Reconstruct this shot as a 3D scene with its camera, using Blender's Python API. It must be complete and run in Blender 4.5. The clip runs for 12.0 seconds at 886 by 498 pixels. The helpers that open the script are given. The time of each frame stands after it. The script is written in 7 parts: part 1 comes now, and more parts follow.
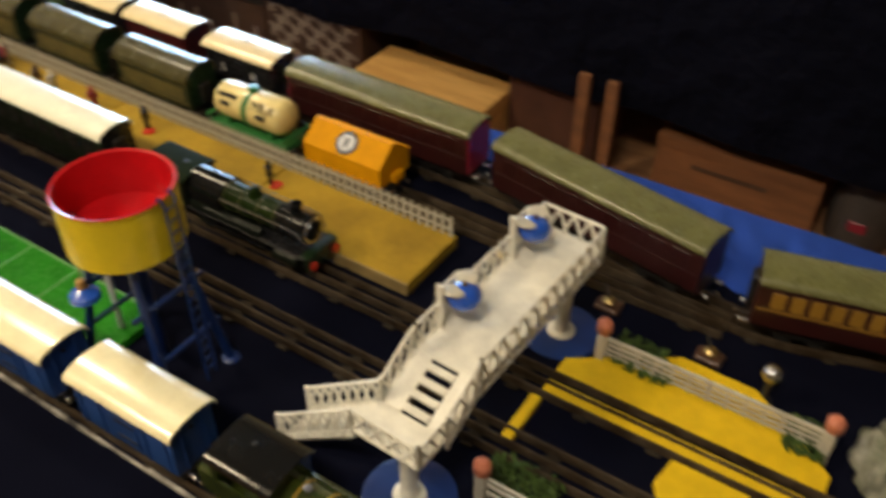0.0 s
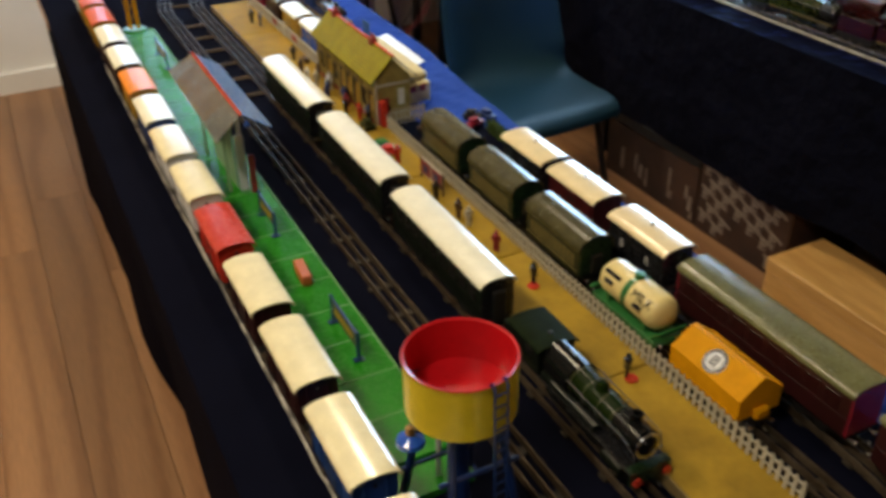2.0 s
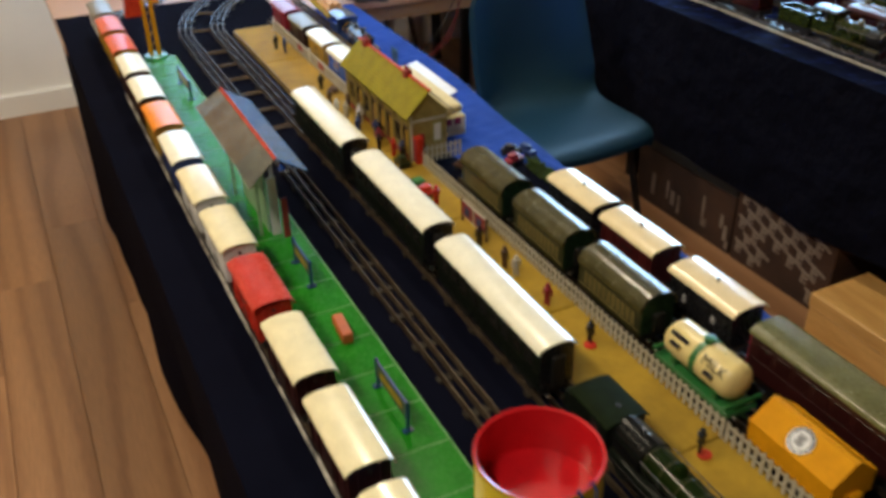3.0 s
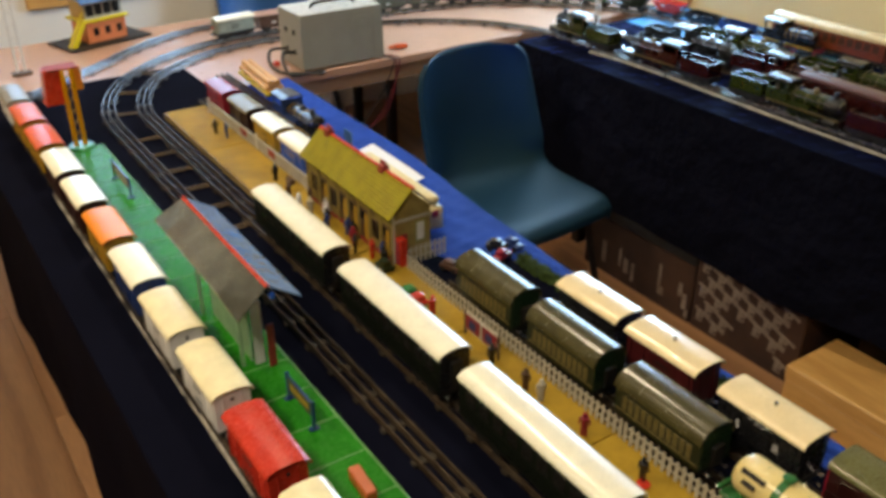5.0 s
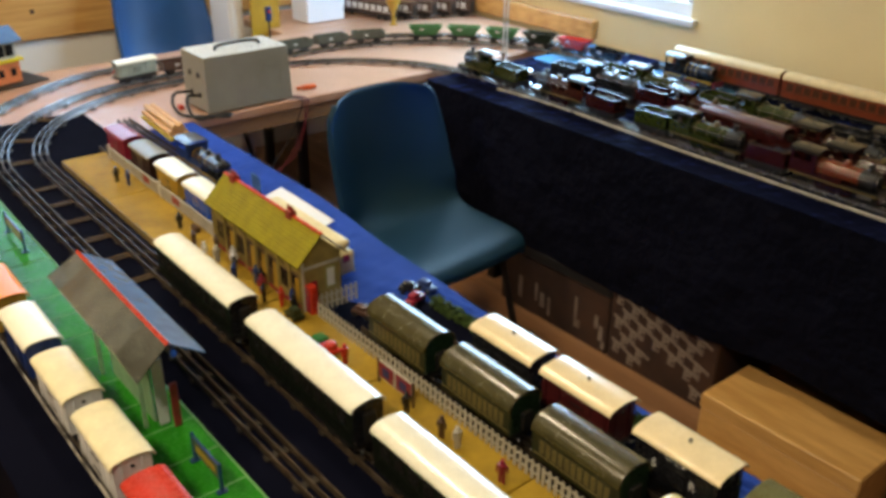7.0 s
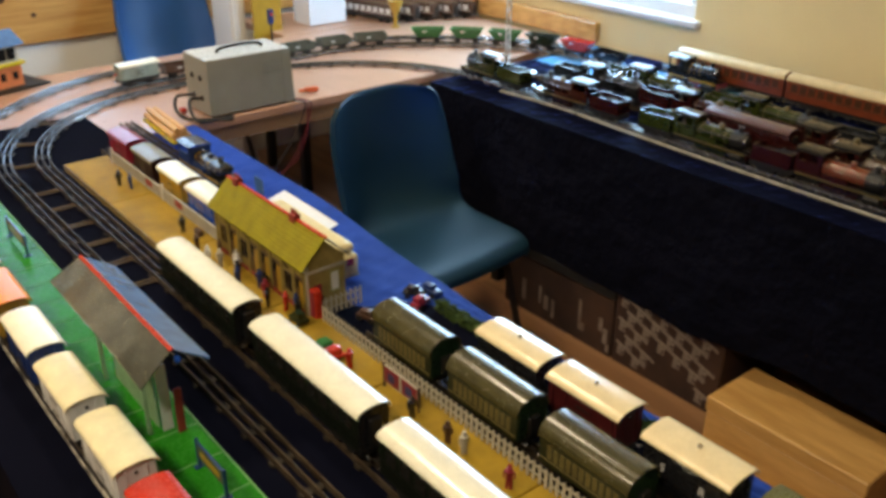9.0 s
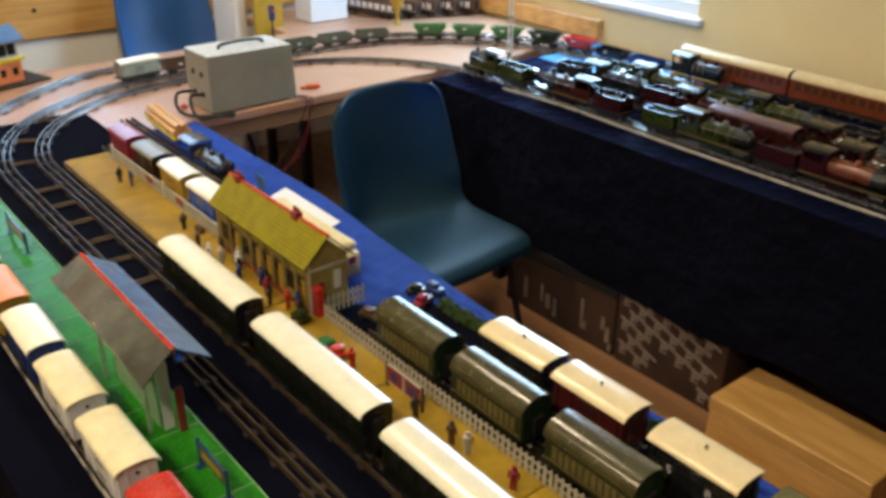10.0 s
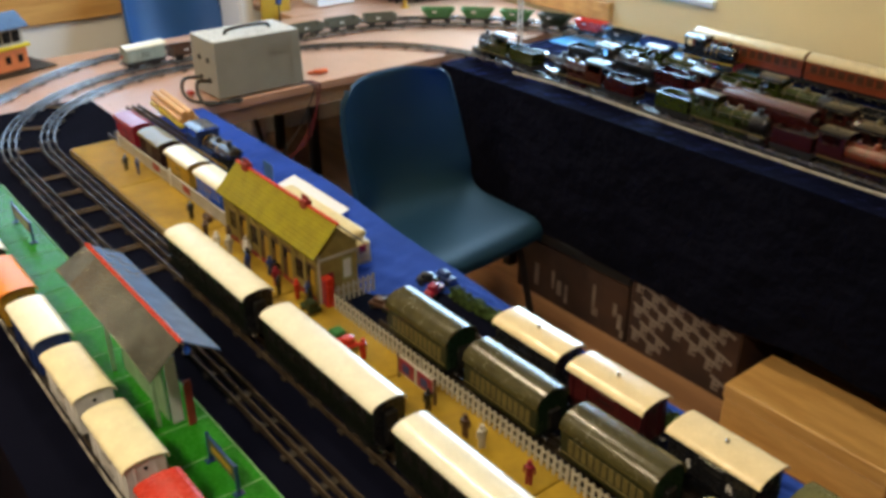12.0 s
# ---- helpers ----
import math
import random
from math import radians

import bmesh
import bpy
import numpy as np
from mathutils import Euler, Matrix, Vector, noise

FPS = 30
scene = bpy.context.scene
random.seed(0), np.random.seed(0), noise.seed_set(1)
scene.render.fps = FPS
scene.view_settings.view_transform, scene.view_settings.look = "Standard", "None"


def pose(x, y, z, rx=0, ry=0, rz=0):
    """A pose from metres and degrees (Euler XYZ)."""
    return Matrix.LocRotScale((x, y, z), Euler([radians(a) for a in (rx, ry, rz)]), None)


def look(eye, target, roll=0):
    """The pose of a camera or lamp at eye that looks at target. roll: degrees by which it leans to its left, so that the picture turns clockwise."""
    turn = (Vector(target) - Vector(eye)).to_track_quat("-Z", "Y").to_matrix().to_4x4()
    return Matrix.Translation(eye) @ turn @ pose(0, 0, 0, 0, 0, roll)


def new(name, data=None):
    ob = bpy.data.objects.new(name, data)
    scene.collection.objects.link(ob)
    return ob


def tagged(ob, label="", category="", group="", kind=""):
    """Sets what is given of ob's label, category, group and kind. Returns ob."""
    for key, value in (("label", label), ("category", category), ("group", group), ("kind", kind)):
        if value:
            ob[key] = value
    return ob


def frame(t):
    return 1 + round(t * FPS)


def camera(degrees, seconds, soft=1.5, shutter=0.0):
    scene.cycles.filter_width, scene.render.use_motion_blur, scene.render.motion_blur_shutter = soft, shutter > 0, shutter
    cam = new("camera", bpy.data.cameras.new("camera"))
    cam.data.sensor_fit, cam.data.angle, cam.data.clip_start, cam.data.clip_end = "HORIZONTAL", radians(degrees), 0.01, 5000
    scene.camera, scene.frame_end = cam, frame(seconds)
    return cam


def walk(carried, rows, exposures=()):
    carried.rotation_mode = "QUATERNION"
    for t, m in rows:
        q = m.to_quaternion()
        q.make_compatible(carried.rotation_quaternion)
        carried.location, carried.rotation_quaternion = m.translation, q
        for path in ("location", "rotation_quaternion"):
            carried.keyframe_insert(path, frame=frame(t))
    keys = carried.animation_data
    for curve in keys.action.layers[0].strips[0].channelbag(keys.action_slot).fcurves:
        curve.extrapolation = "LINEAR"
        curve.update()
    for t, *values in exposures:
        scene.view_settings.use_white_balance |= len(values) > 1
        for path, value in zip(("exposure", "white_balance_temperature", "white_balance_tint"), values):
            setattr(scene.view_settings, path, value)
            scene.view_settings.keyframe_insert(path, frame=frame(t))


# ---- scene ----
cam = camera(52.9, 12.0, soft=3.6, shutter=0.65)
PATH = [
    (0, (0.312, 0.234, 1.511), (1.608, 1.057, 0.229), 0.7),
    (0.3, (0.342, 0.237, 1.53), (1.53, 1.215, 0.253), 0.2),
    (0.4, (0.351, 0.232, 1.537), (1.497, 1.271, 0.269), 0.1),
    (0.5, (0.358, 0.243, 1.538), (1.486, 1.306, 0.275), -0.2),
    (0.6, (0.36, 0.244, 1.534), (1.469, 1.348, 0.288), -0.3),
    (1, (0.382, 0.258, 1.547), (1.36, 1.525, 0.348), -0.2),
    (1.5, (0.405, 0.262, 1.565), (1.259, 1.687, 0.45), -0.3),
    (2, (0.41, 0.252, 1.571), (1.158, 1.778, 0.515), -1.0),
    (2.5, (0.412, 0.291, 1.576), (1.095, 1.851, 0.527), -1.4),
    (3, (0.403, 0.387, 1.587), (1.141, 1.928, 0.547), -1.2),
    (3.2, (0.387, 0.44, 1.587), (1.152, 1.973, 0.554), -0.7),
    (4.8, (0.326, 0.65, 1.62), (1.272, 2.119, 0.646), -0.3),
    (5, (0.335, 0.657, 1.623), (1.301, 2.12, 0.662), -0.1),
    (5.5, (0.342, 0.67, 1.626), (1.362, 2.12, 0.701), -0.1),
    (6, (0.349, 0.677, 1.628), (1.393, 2.121, 0.721), -0.0),
    (6.5, (0.365, 0.668, 1.628), (1.462, 2.08, 0.732), 0.4),
    (7, (0.369, 0.673, 1.627), (1.499, 2.06, 0.734), 0.5),
    (9, (0.371, 0.686, 1.624), (1.5, 2.077, 0.735), 0.3),
    (9.5, (0.37, 0.694, 1.623), (1.502, 2.084, 0.735), 0.4),
    (10, (0.373, 0.7, 1.62), (1.501, 2.088, 0.726), 0.5),
    (10.5, (0.375, 0.711, 1.618), (1.5, 2.095, 0.715), 0.5),
    (11, (0.38, 0.718, 1.616), (1.502, 2.102, 0.706), 0.3),
    (11.5, (0.385, 0.724, 1.614), (1.497, 2.108, 0.694), 0.2),
    (12, (0.387, 0.729, 1.612), (1.492, 2.116, 0.687), -0.0),
]
walk(cam, [(t, look(eye, target, roll)) for t, eye, target, roll in PATH], [
    (0.0, 0.17, 6250, 10), (0.5, 0.08, 6050, 10), (1.0, 0.10, 5900, 10), (1.5, -0.03, 5950, 10), (2.2, -0.17, 6200, 10),
    (3.0, -0.12, 5900, 10), (5.0, -0.06, 6250, 10), (9.0, -0.06, 6350, 10), (12.0, -0.05, 6350, 10)])

# ---- light ----
world = bpy.data.worlds.new("sky")
scene.world = world
world.use_nodes = True
_n = world.node_tree.nodes
_sky = _n.new("ShaderNodeTexSky")
_sky.sky_type, _sky.sun_disc = "NISHITA", False
_sky.sun_elevation, _sky.sun_rotation = radians(38), radians(120)
world.node_tree.links.new(_sky.outputs[0], _n["Background"].inputs[0])
_n["Background"].inputs[1].default_value = 0.1

Z = 0.72          # the tables' tops
RAIL = 0.014      # height of the rail tops over the cloth


def area_lamp(name, m, sx, sy, power, colour):
    data = bpy.data.lights.new(name, "AREA")
    data.shape, data.size, data.size_y, data.energy, data.color = "RECTANGLE", sx, sy, power, colour
    ob = new(name, data)
    ob.matrix_world = m
    return ob


# daylight in the window openings
area_lamp("window_light", look((3.30, 3.35, 1.45), (1.9, 2.6, 0.7)), 1.1, 1.0, 55, (0.46, 0.73, 1.0))
area_lamp("window_light", look((1.35, 4.80, 1.62), (1.35, 2.6, 0.7)), 1.3, 0.9, 10, (0.50, 0.73, 1.0))
# the hall's ceiling lamps, out of view; the third is an added fill
LAMPS = ((-0.7, 2.4, 57, (1.0, 0.80, 0.50)), (1.3, 3.0, 32, (1.0, 0.81, 0.52)), (-0.5, 0.4, 43, (1.0, 0.86, 0.66)))
for _x, _y, _power, _colour in LAMPS:
    area_lamp("ceiling_lamp_light", pose(_x, _y, 3.14), 0.25, 0.62, _power, _colour)
scene.view_settings.exposure = 0.0


# ---- materials ----
MATS = {}


def mat(name, base, rough=0.5, metal=0.0, vary=0.15, scale=60.0, bump=0.0, coat=0.0, stretch=(1, 1, 1), dark=None, sheen=0.0, pieces=0.0, fine=6.0, spec=0.5, depth=0.002, chips=0.0):
    """A surface with blotches, fine grain and a little relief. dark: a second colour for the blotches."""
    if name in MATS:
        return MATS[name]
    m = bpy.data.materials.new(name)
    m.use_nodes = True
    t = m.node_tree
    b = t.nodes["Principled BSDF"]
    b.inputs["Roughness"].default_value, b.inputs["Metallic"].default_value = rough, metal
    b.inputs["Coat Weight"].default_value, b.inputs["Coat Roughness"].default_value = coat, 0.12
    b.inputs["Sheen Weight"].default_value, b.inputs["Specular IOR Level"].default_value = sheen, spec
    co, mp = t.nodes.new("ShaderNodeTexCoord"), t.nodes.new("ShaderNodeMapping")
    mp.inputs["Scale"].default_value = stretch
    t.links.new(co.outputs["Object"], mp.inputs[0])
    big, small = t.nodes.new("ShaderNodeTexNoise"), t.nodes.new("ShaderNodeTexNoise")
    for node, s, d in ((big, scale, 4), (small, scale * fine, 3)):
        node.inputs["Scale"].default_value, node.inputs["Detail"].default_value = s, d
        t.links.new(mp.outputs[0], node.inputs["Vector"])
    second = dark or tuple(c * (1 - vary) for c in base)
    ramp = t.nodes.new("ShaderNodeValToRGB")
    ramp.color_ramp.elements[0].position, ramp.color_ramp.elements[1].position = 0.34, 0.66
    ramp.color_ramp.elements[0].color, ramp.color_ramp.elements[1].color = (*second, 1), (*base, 1)
    mixed = t.nodes.new("ShaderNodeMix")
    mixed.data_type, mixed.blend_type = "RGBA", "MULTIPLY"
    mixed.inputs[0].default_value = 0.35 + vary * 0.5
    fineramp = t.nodes.new("ShaderNodeValToRGB")
    fineramp.color_ramp.elements[0].position, fineramp.color_ramp.elements[1].position = 0.3, 0.7
    fineramp.color_ramp.elements[0].color = (1 - vary, 1 - vary, 1 - vary, 1)
    t.links.new(big.outputs[0], ramp.inputs[0])
    t.links.new(small.outputs[0], fineramp.inputs[0])
    t.links.new(ramp.outputs[0], mixed.inputs[6])
    t.links.new(fineramp.outputs[0], mixed.inputs[7])
    out = mixed.outputs[2]
    if chips:
        spot, edge, worn = t.nodes.new("ShaderNodeTexNoise"), t.nodes.new("ShaderNodeMapRange"), t.nodes.new("ShaderNodeMix")
        spot.inputs["Scale"].default_value, spot.inputs["Detail"].default_value = 260, 1
        t.links.new(co.outputs["Object"], spot.inputs["Vector"])
        edge.inputs[1].default_value, edge.inputs[2].default_value, edge.inputs[4].default_value = 0.70, 0.74, chips
        t.links.new(spot.outputs[0], edge.inputs[0])
        worn.data_type = "RGBA"
        worn.inputs[7].default_value = (0.50, 0.46, 0.36, 1)
        t.links.new(edge.outputs[0], worn.inputs[0])
        t.links.new(out, worn.inputs[6])
        out = worn.outputs[2]
    if pieces:
        info, hsv, rng = t.nodes.new("ShaderNodeObjectInfo"), t.nodes.new("ShaderNodeHueSaturation"), t.nodes.new("ShaderNodeMapRange")
        rng.inputs[3].default_value, rng.inputs[4].default_value = 1 - pieces, 1 + pieces
        t.links.new(info.outputs["Random"], rng.inputs[0])
        t.links.new(rng.outputs[0], hsv.inputs["Value"])
        t.links.new(out, hsv.inputs["Color"])
        out = hsv.outputs[0]
    t.links.new(out, b.inputs["Base Color"])
    rr = t.nodes.new("ShaderNodeMapRange")
    rr.inputs[3].default_value, rr.inputs[4].default_value = max(0.03, rough - 0.08), min(1, rough + 0.1)
    t.links.new(small.outputs[0], rr.inputs[0])
    t.links.new(rr.outputs[0], b.inputs["Roughness"])
    if bump:
        bp = t.nodes.new("ShaderNodeBump")
        bp.inputs["Strength"].default_value, bp.inputs["Distance"].default_value = bump, depth
        t.links.new(small.outputs[0], bp.inputs["Height"])
        t.links.new(bp.outputs[0], b.inputs["Normal"])
    MATS[name] = m
    return m


def paint(name, colour, rough=0.3, vary=0.12, coat=0.25, chips=0.0):
    """Enamelled tinplate: smooth, a little chipped and dusty."""
    return mat("paint_" + name, colour, rough, 0.0, vary, 45, 0.03, coat, chips=chips)


navy = mat("navy_cloth", (0.0044, 0.0050, 0.0125), 0.9, vary=0.25, scale=7, bump=0.25, fine=120, spec=0.02)
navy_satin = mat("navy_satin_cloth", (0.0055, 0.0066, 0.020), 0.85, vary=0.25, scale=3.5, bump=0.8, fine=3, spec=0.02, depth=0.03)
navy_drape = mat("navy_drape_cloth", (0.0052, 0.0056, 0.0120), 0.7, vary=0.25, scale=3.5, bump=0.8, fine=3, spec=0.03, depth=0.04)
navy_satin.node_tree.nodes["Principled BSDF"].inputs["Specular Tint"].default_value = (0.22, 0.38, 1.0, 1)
for _key, _value in (("Sheen Weight", 0.6), ("Sheen Roughness", 0.18), ("Sheen Tint", (0.06, 0.14, 1.0, 1))):
    navy_satin.node_tree.nodes["Principled BSDF"].inputs[_key].default_value = _value
blue_cloth = mat("blue_cloth", (0.026, 0.070, 0.36), 0.85, vary=0.25, scale=9, bump=0.25, fine=100, spec=0.08)
laminate = mat("pink_laminate", (0.52, 0.30, 0.195), 0.3, vary=0.08, scale=12, coat=0.1)
ply_edge = mat("plywood_edge", (0.42, 0.25, 0.13), 0.6, vary=0.3, scale=60, stretch=(1, 1, 12))
def board_wood(name, light, mid, dark, rough):
    """Sawn oak: long wavering rings, fine pores and a tone of its own for each board."""
    m = bpy.data.materials.new(name)
    m.use_nodes = True
    t = m.node_tree
    bsdf = t.nodes["Principled BSDF"]
    co, mp, info = t.nodes.new("ShaderNodeTexCoord"), t.nodes.new("ShaderNodeMapping"), t.nodes.new("ShaderNodeObjectInfo")
    shift = t.nodes.new("ShaderNodeVectorMath")
    shift.operation = "MULTIPLY_ADD"
    shift.inputs[1].default_value = (3.1, 7.7, 0.0)
    t.links.new(info.outputs["Random"], shift.inputs[0])
    t.links.new(co.outputs["Object"], shift.inputs[2])
    mp.inputs["Scale"].default_value = (1.0, 0.085, 1.0)
    t.links.new(shift.outputs[0], mp.inputs[0])
    warp, pores, rings = t.nodes.new("ShaderNodeTexNoise"), t.nodes.new("ShaderNodeTexNoise"), t.nodes.new("ShaderNodeTexWave")
    rings.bands_direction = "X"
    for key, v in (("Scale", 3.2), ("Distortion", 16.0), ("Detail", 2.0), ("Detail Scale", 0.8)):
        rings.inputs[key].default_value = v
    warp.inputs["Scale"].default_value, warp.inputs["Detail"].default_value = 5.0, 3
    pores.inputs["Scale"].default_value, pores.inputs["Detail"].default_value = 160.0, 3
    for node in (warp, pores, rings):
        t.links.new(mp.outputs[0], node.inputs["Vector"])
    ramp = t.nodes.new("ShaderNodeValToRGB")
    ramp.color_ramp.elements[0].position, ramp.color_ramp.elements[0].color = 0.05, (*dark, 1)
    ramp.color_ramp.elements[1].position, ramp.color_ramp.elements[1].color = 0.9, (*light, 1)
    step = ramp.color_ramp.elements.new(0.38)
    step.color = (*mid, 1)
    t.links.new(rings.outputs[0], ramp.inputs[0])
    cloud, fine, hsv, tone = t.nodes.new("ShaderNodeMix"), t.nodes.new("ShaderNodeMix"), t.nodes.new("ShaderNodeHueSaturation"), t.nodes.new("ShaderNodeMapRange")
    for node, src, amount in ((cloud, warp, 0.45), (fine, pores, 0.3)):
        node.data_type, node.blend_type = "RGBA", "OVERLAY"
        node.inputs[0].default_value = amount
        t.links.new(src.outputs[0], node.inputs[7])
    t.links.new(ramp.outputs[0], cloud.inputs[6])
    t.links.new(cloud.outputs[2], fine.inputs[6])
    tone.inputs[3].default_value, tone.inputs[4].default_value = 0.9, 1.08
    t.links.new(info.outputs["Random"], tone.inputs[0])
    t.links.new(tone.outputs[0], hsv.inputs["Value"])
    t.links.new(fine.outputs[2], hsv.inputs["Color"])
    t.links.new(hsv.outputs[0], bsdf.inputs["Base Color"])
    wear = t.nodes.new("ShaderNodeMapRange")
    wear.inputs[3].default_value, wear.inputs[4].default_value = rough - 0.06, rough + 0.12
    t.links.new(pores.outputs[0], wear.inputs[0])
    t.links.new(wear.outputs[0], bsdf.inputs["Roughness"])
    bump = t.nodes.new("ShaderNodeBump")
    bump.inputs["Strength"].default_value, bump.inputs["Distance"].default_value = 0.06, 0.002
    t.links.new(pores.outputs[0], bump.inputs["Height"])
    t.links.new(bump.outputs[0], bsdf.inputs["Normal"])
    return m


floor_wood = board_wood("oak_floor", (0.292, 0.152, 0.071), (0.274, 0.141, 0.065), (0.222, 0.108, 0.048), 0.36)
pine = mat("varnished_pine", (0.74, 0.44, 0.15), 0.35, vary=0.2, scale=5, stretch=(0.6, 3, 8), coat=0.2, dark=(0.56, 0.29, 0.08))
box_wood = mat("plain_pine", (0.74, 0.43, 0.135), 0.46, vary=0.22, scale=6, stretch=(5, 0.7, 5), bump=0.05, dark=(0.60, 0.32, 0.085))
cream_wall = mat("cream_wall", (0.90, 0.74, 0.41), 0.85, vary=0.06, scale=3, bump=0.15, fine=60)
white_wall = mat("white_wall", (0.84, 0.82, 0.78), 0.8, vary=0.06, scale=3, bump=0.1, fine=60)
# unseen ceiling and hall walls, coloured dark to hold down bounced light
ceiling_dimmed = mat("ceiling_dimmed", (0.36, 0.33, 0.28), 0.9, vary=0.05, scale=3)
dim_hall_wall = mat("dim_hall_wall", (0.22, 0.16, 0.10), 0.85, vary=0.1, scale=3)
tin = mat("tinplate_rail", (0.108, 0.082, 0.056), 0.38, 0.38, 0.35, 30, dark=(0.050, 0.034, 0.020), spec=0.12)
black_tin = mat("black_sleeper", (0.040, 0.031, 0.021), 0.55, 0.0, 0.4, 60, spec=0.15)
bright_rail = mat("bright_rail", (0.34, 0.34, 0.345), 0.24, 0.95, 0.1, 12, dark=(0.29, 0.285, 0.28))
steel = mat("bright_steel", (0.6, 0.6, 0.62), 0.22, 1.0, 0.15, 60)
black_paint = paint("black", (0.014, 0.014, 0.016), 0.25, 0.3, 0.5)
gloss_black = mat("paint_gloss_black", (0.007, 0.0068, 0.0065), 0.13, 0.0, 0.2, 45, 0.02, spec=0.2)
frame_black = mat("underframe_black", (0.014, 0.013, 0.012), 0.5, vary=0.4, scale=60)
cream_roof = paint("cream_roof", (0.87, 0.78, 0.49), 0.24, 0.10, 0.5)
buff_roof = paint("buff_roof", (0.88, 0.73, 0.43), 0.24, 0.08, 0.45)
white_roof = paint("white_roof", (0.90, 0.865, 0.69), 0.28, 0.08, 0.4)
grey_white = paint("grey_white", (0.74, 0.73, 0.70), 0.4, 0.12)
maroon = paint("maroon", (0.029, 0.005, 0.005), 0.38, 0.2, 0.05)
gold_line = paint("gold_line", (0.055, 0.048, 0.010), 0.45, 0.2, 0.0)
faded_line = paint("faded_line", (0.13, 0.10, 0.03), 0.4, 0.2, 0.0)
cab_green = mat("cab_roof_green", (0.011, 0.018, 0.007), 0.7, vary=0.3, scale=50, bump=0.05, spec=0.04)
pale_joint = paint("pale_joint", (0.20, 0.48, 0.15), 0.5, 0.2, 0.0)
shelter_wall = paint("shelter_wall", (0.30, 0.46, 0.26), 0.5, 0.25, 0.0)
van_crimson = paint("van_crimson", (0.060, 0.008, 0.009), 0.35, 0.2, 0.1)
# pale strip; its dark blotches stand in for shade from the van wheels
shaded_strip = mat("shaded_strip", (0.66, 0.62, 0.54), 0.5, vary=0.5, scale=30, dark=(0.06, 0.055, 0.05))
van_blue = paint("van_blue", (0.020, 0.060, 0.22), 0.3, 0.2, 0.1)
dull_strip = mat("dull_strip", (0.52, 0.49, 0.41), 0.6, vary=0.35, scale=25)
screen_grey = paint("screen_grey", (0.46, 0.43, 0.37), 0.5, 0.2, 0.0)
crimson = paint("crimson", (0.26, 0.010, 0.030))
red = paint("red", (0.58, 0.040, 0.018), 0.26, 0.18)
tank_red = paint("tank_red", (0.52, 0.006, 0.010), 0.3, 0.12)
orange = paint("orange", (0.85, 0.26, 0.014), 0.34, 0.12, 0.05)
salmon = paint("salmon", (0.72, 0.115, 0.040), 0.34, 0.12, 0.05)
mustard = paint("mustard", (0.46, 0.27, 0.02))
yellow = paint("yellow", (0.70, 0.55, 0.010), 0.3, 0.12, 0.1)
amber = mat("paint_amber", (0.70, 0.31, 0.001), 0.45, 0.0, 0.14, 45, 0.03, spec=0.05)
deep_blue = paint("deep_blue", (0.012, 0.035, 0.16))
tower_blue = paint("tower_blue", (0.008, 0.024, 0.115), 0.3, 0.15, 0.1)
engine_blue = paint("engine_blue", (0.02, 0.05, 0.18), 0.3, 0.25, 0.2)
light_blue = paint("light_blue", (0.02, 0.09, 0.50), 0.12, 0.1, 0.7)
olive_roof = paint("olive_roof", (0.078, 0.068, 0.025), 0.22, 0.25, 0.12, 0.7)
sage_roof = paint("sage_roof", (0.145, 0.145, 0.052), 0.28, 0.25, 0.15, 0.7)
coach_green = paint("coach_green", (0.014, 0.020, 0.007), 0.35, 0.2, 0.1)
express_black = mat("paint_express_black_green", (0.007, 0.009, 0.006), 0.28, 0.0, 0.2, 45, 0.03, spec=0.15)
engine_green = paint("engine_green", (0.034, 0.046, 0.008), 0.16, 0.25, 0.4)
boiler_green = mat("paint_boiler_green", (0.010, 0.020, 0.003), 0.15, 0.0, 0.3, 45, 0.03, spec=0.14)
cab_black = paint("cab_black", (0.011, 0.010, 0.010), 0.2, 0.3, 0.05)
engine_red = paint("engine_red", (0.036, 0.006, 0.005), 0.17, 0.25, 0.3)
dark_green = paint("dark_green", (0.010, 0.026, 0.010), 0.28, 0.25, 0.2)
bright_green = paint("bright_green", (0.03, 0.16, 0.04))
platform_green = mat("paint_platform_green", (0.023, 0.205, 0.010), 0.26, 0.0, 0.2, 30, 0.03, spec=0.08)
sea_green = paint("sea_green", (0.05, 0.25, 0.12), 0.35)
platform_tan = mat("platform_tan", (0.40, 0.255, 0.022), 0.62, vary=0.28, scale=14, bump=0.05, dark=(0.27, 0.170, 0.018), spec=0.15)
stone_edge = mat("platform_edge", (0.30, 0.21, 0.08), 0.6, vary=0.3, scale=40)
fence_white = paint("fence_white", (0.56, 0.52, 0.42), 0.45, 0.2)
bridge_cream = paint("bridge_cream", (0.85, 0.81, 0.69), 0.4, 0.18)
station_wall = mat("station_wall", (0.33, 0.25, 0.070), 0.6, vary=0.3, scale=60)
station_roof = mat("station_roof", (0.28, 0.25, 0.009), 0.6, vary=0.25, scale=35, dark=(0.23, 0.19, 0.008), spec=0.12)
brick_red = mat("brick_red", (0.36, 0.045, 0.035), 0.6, vary=0.3, scale=80)
grey_roof = mat("grey_tin_roof", (0.30, 0.29, 0.25), 0.34, 0.35, 0.2, 40, 0.04, 0.3)
shelter_tin = mat("shelter_tin_roof", (0.29, 0.30, 0.25), 0.15, 0.85, 0.2, 26, 0.22, 0.3, fine=11, dark=(0.17, 0.18, 0.145), depth=0.0006, chips=0.6)
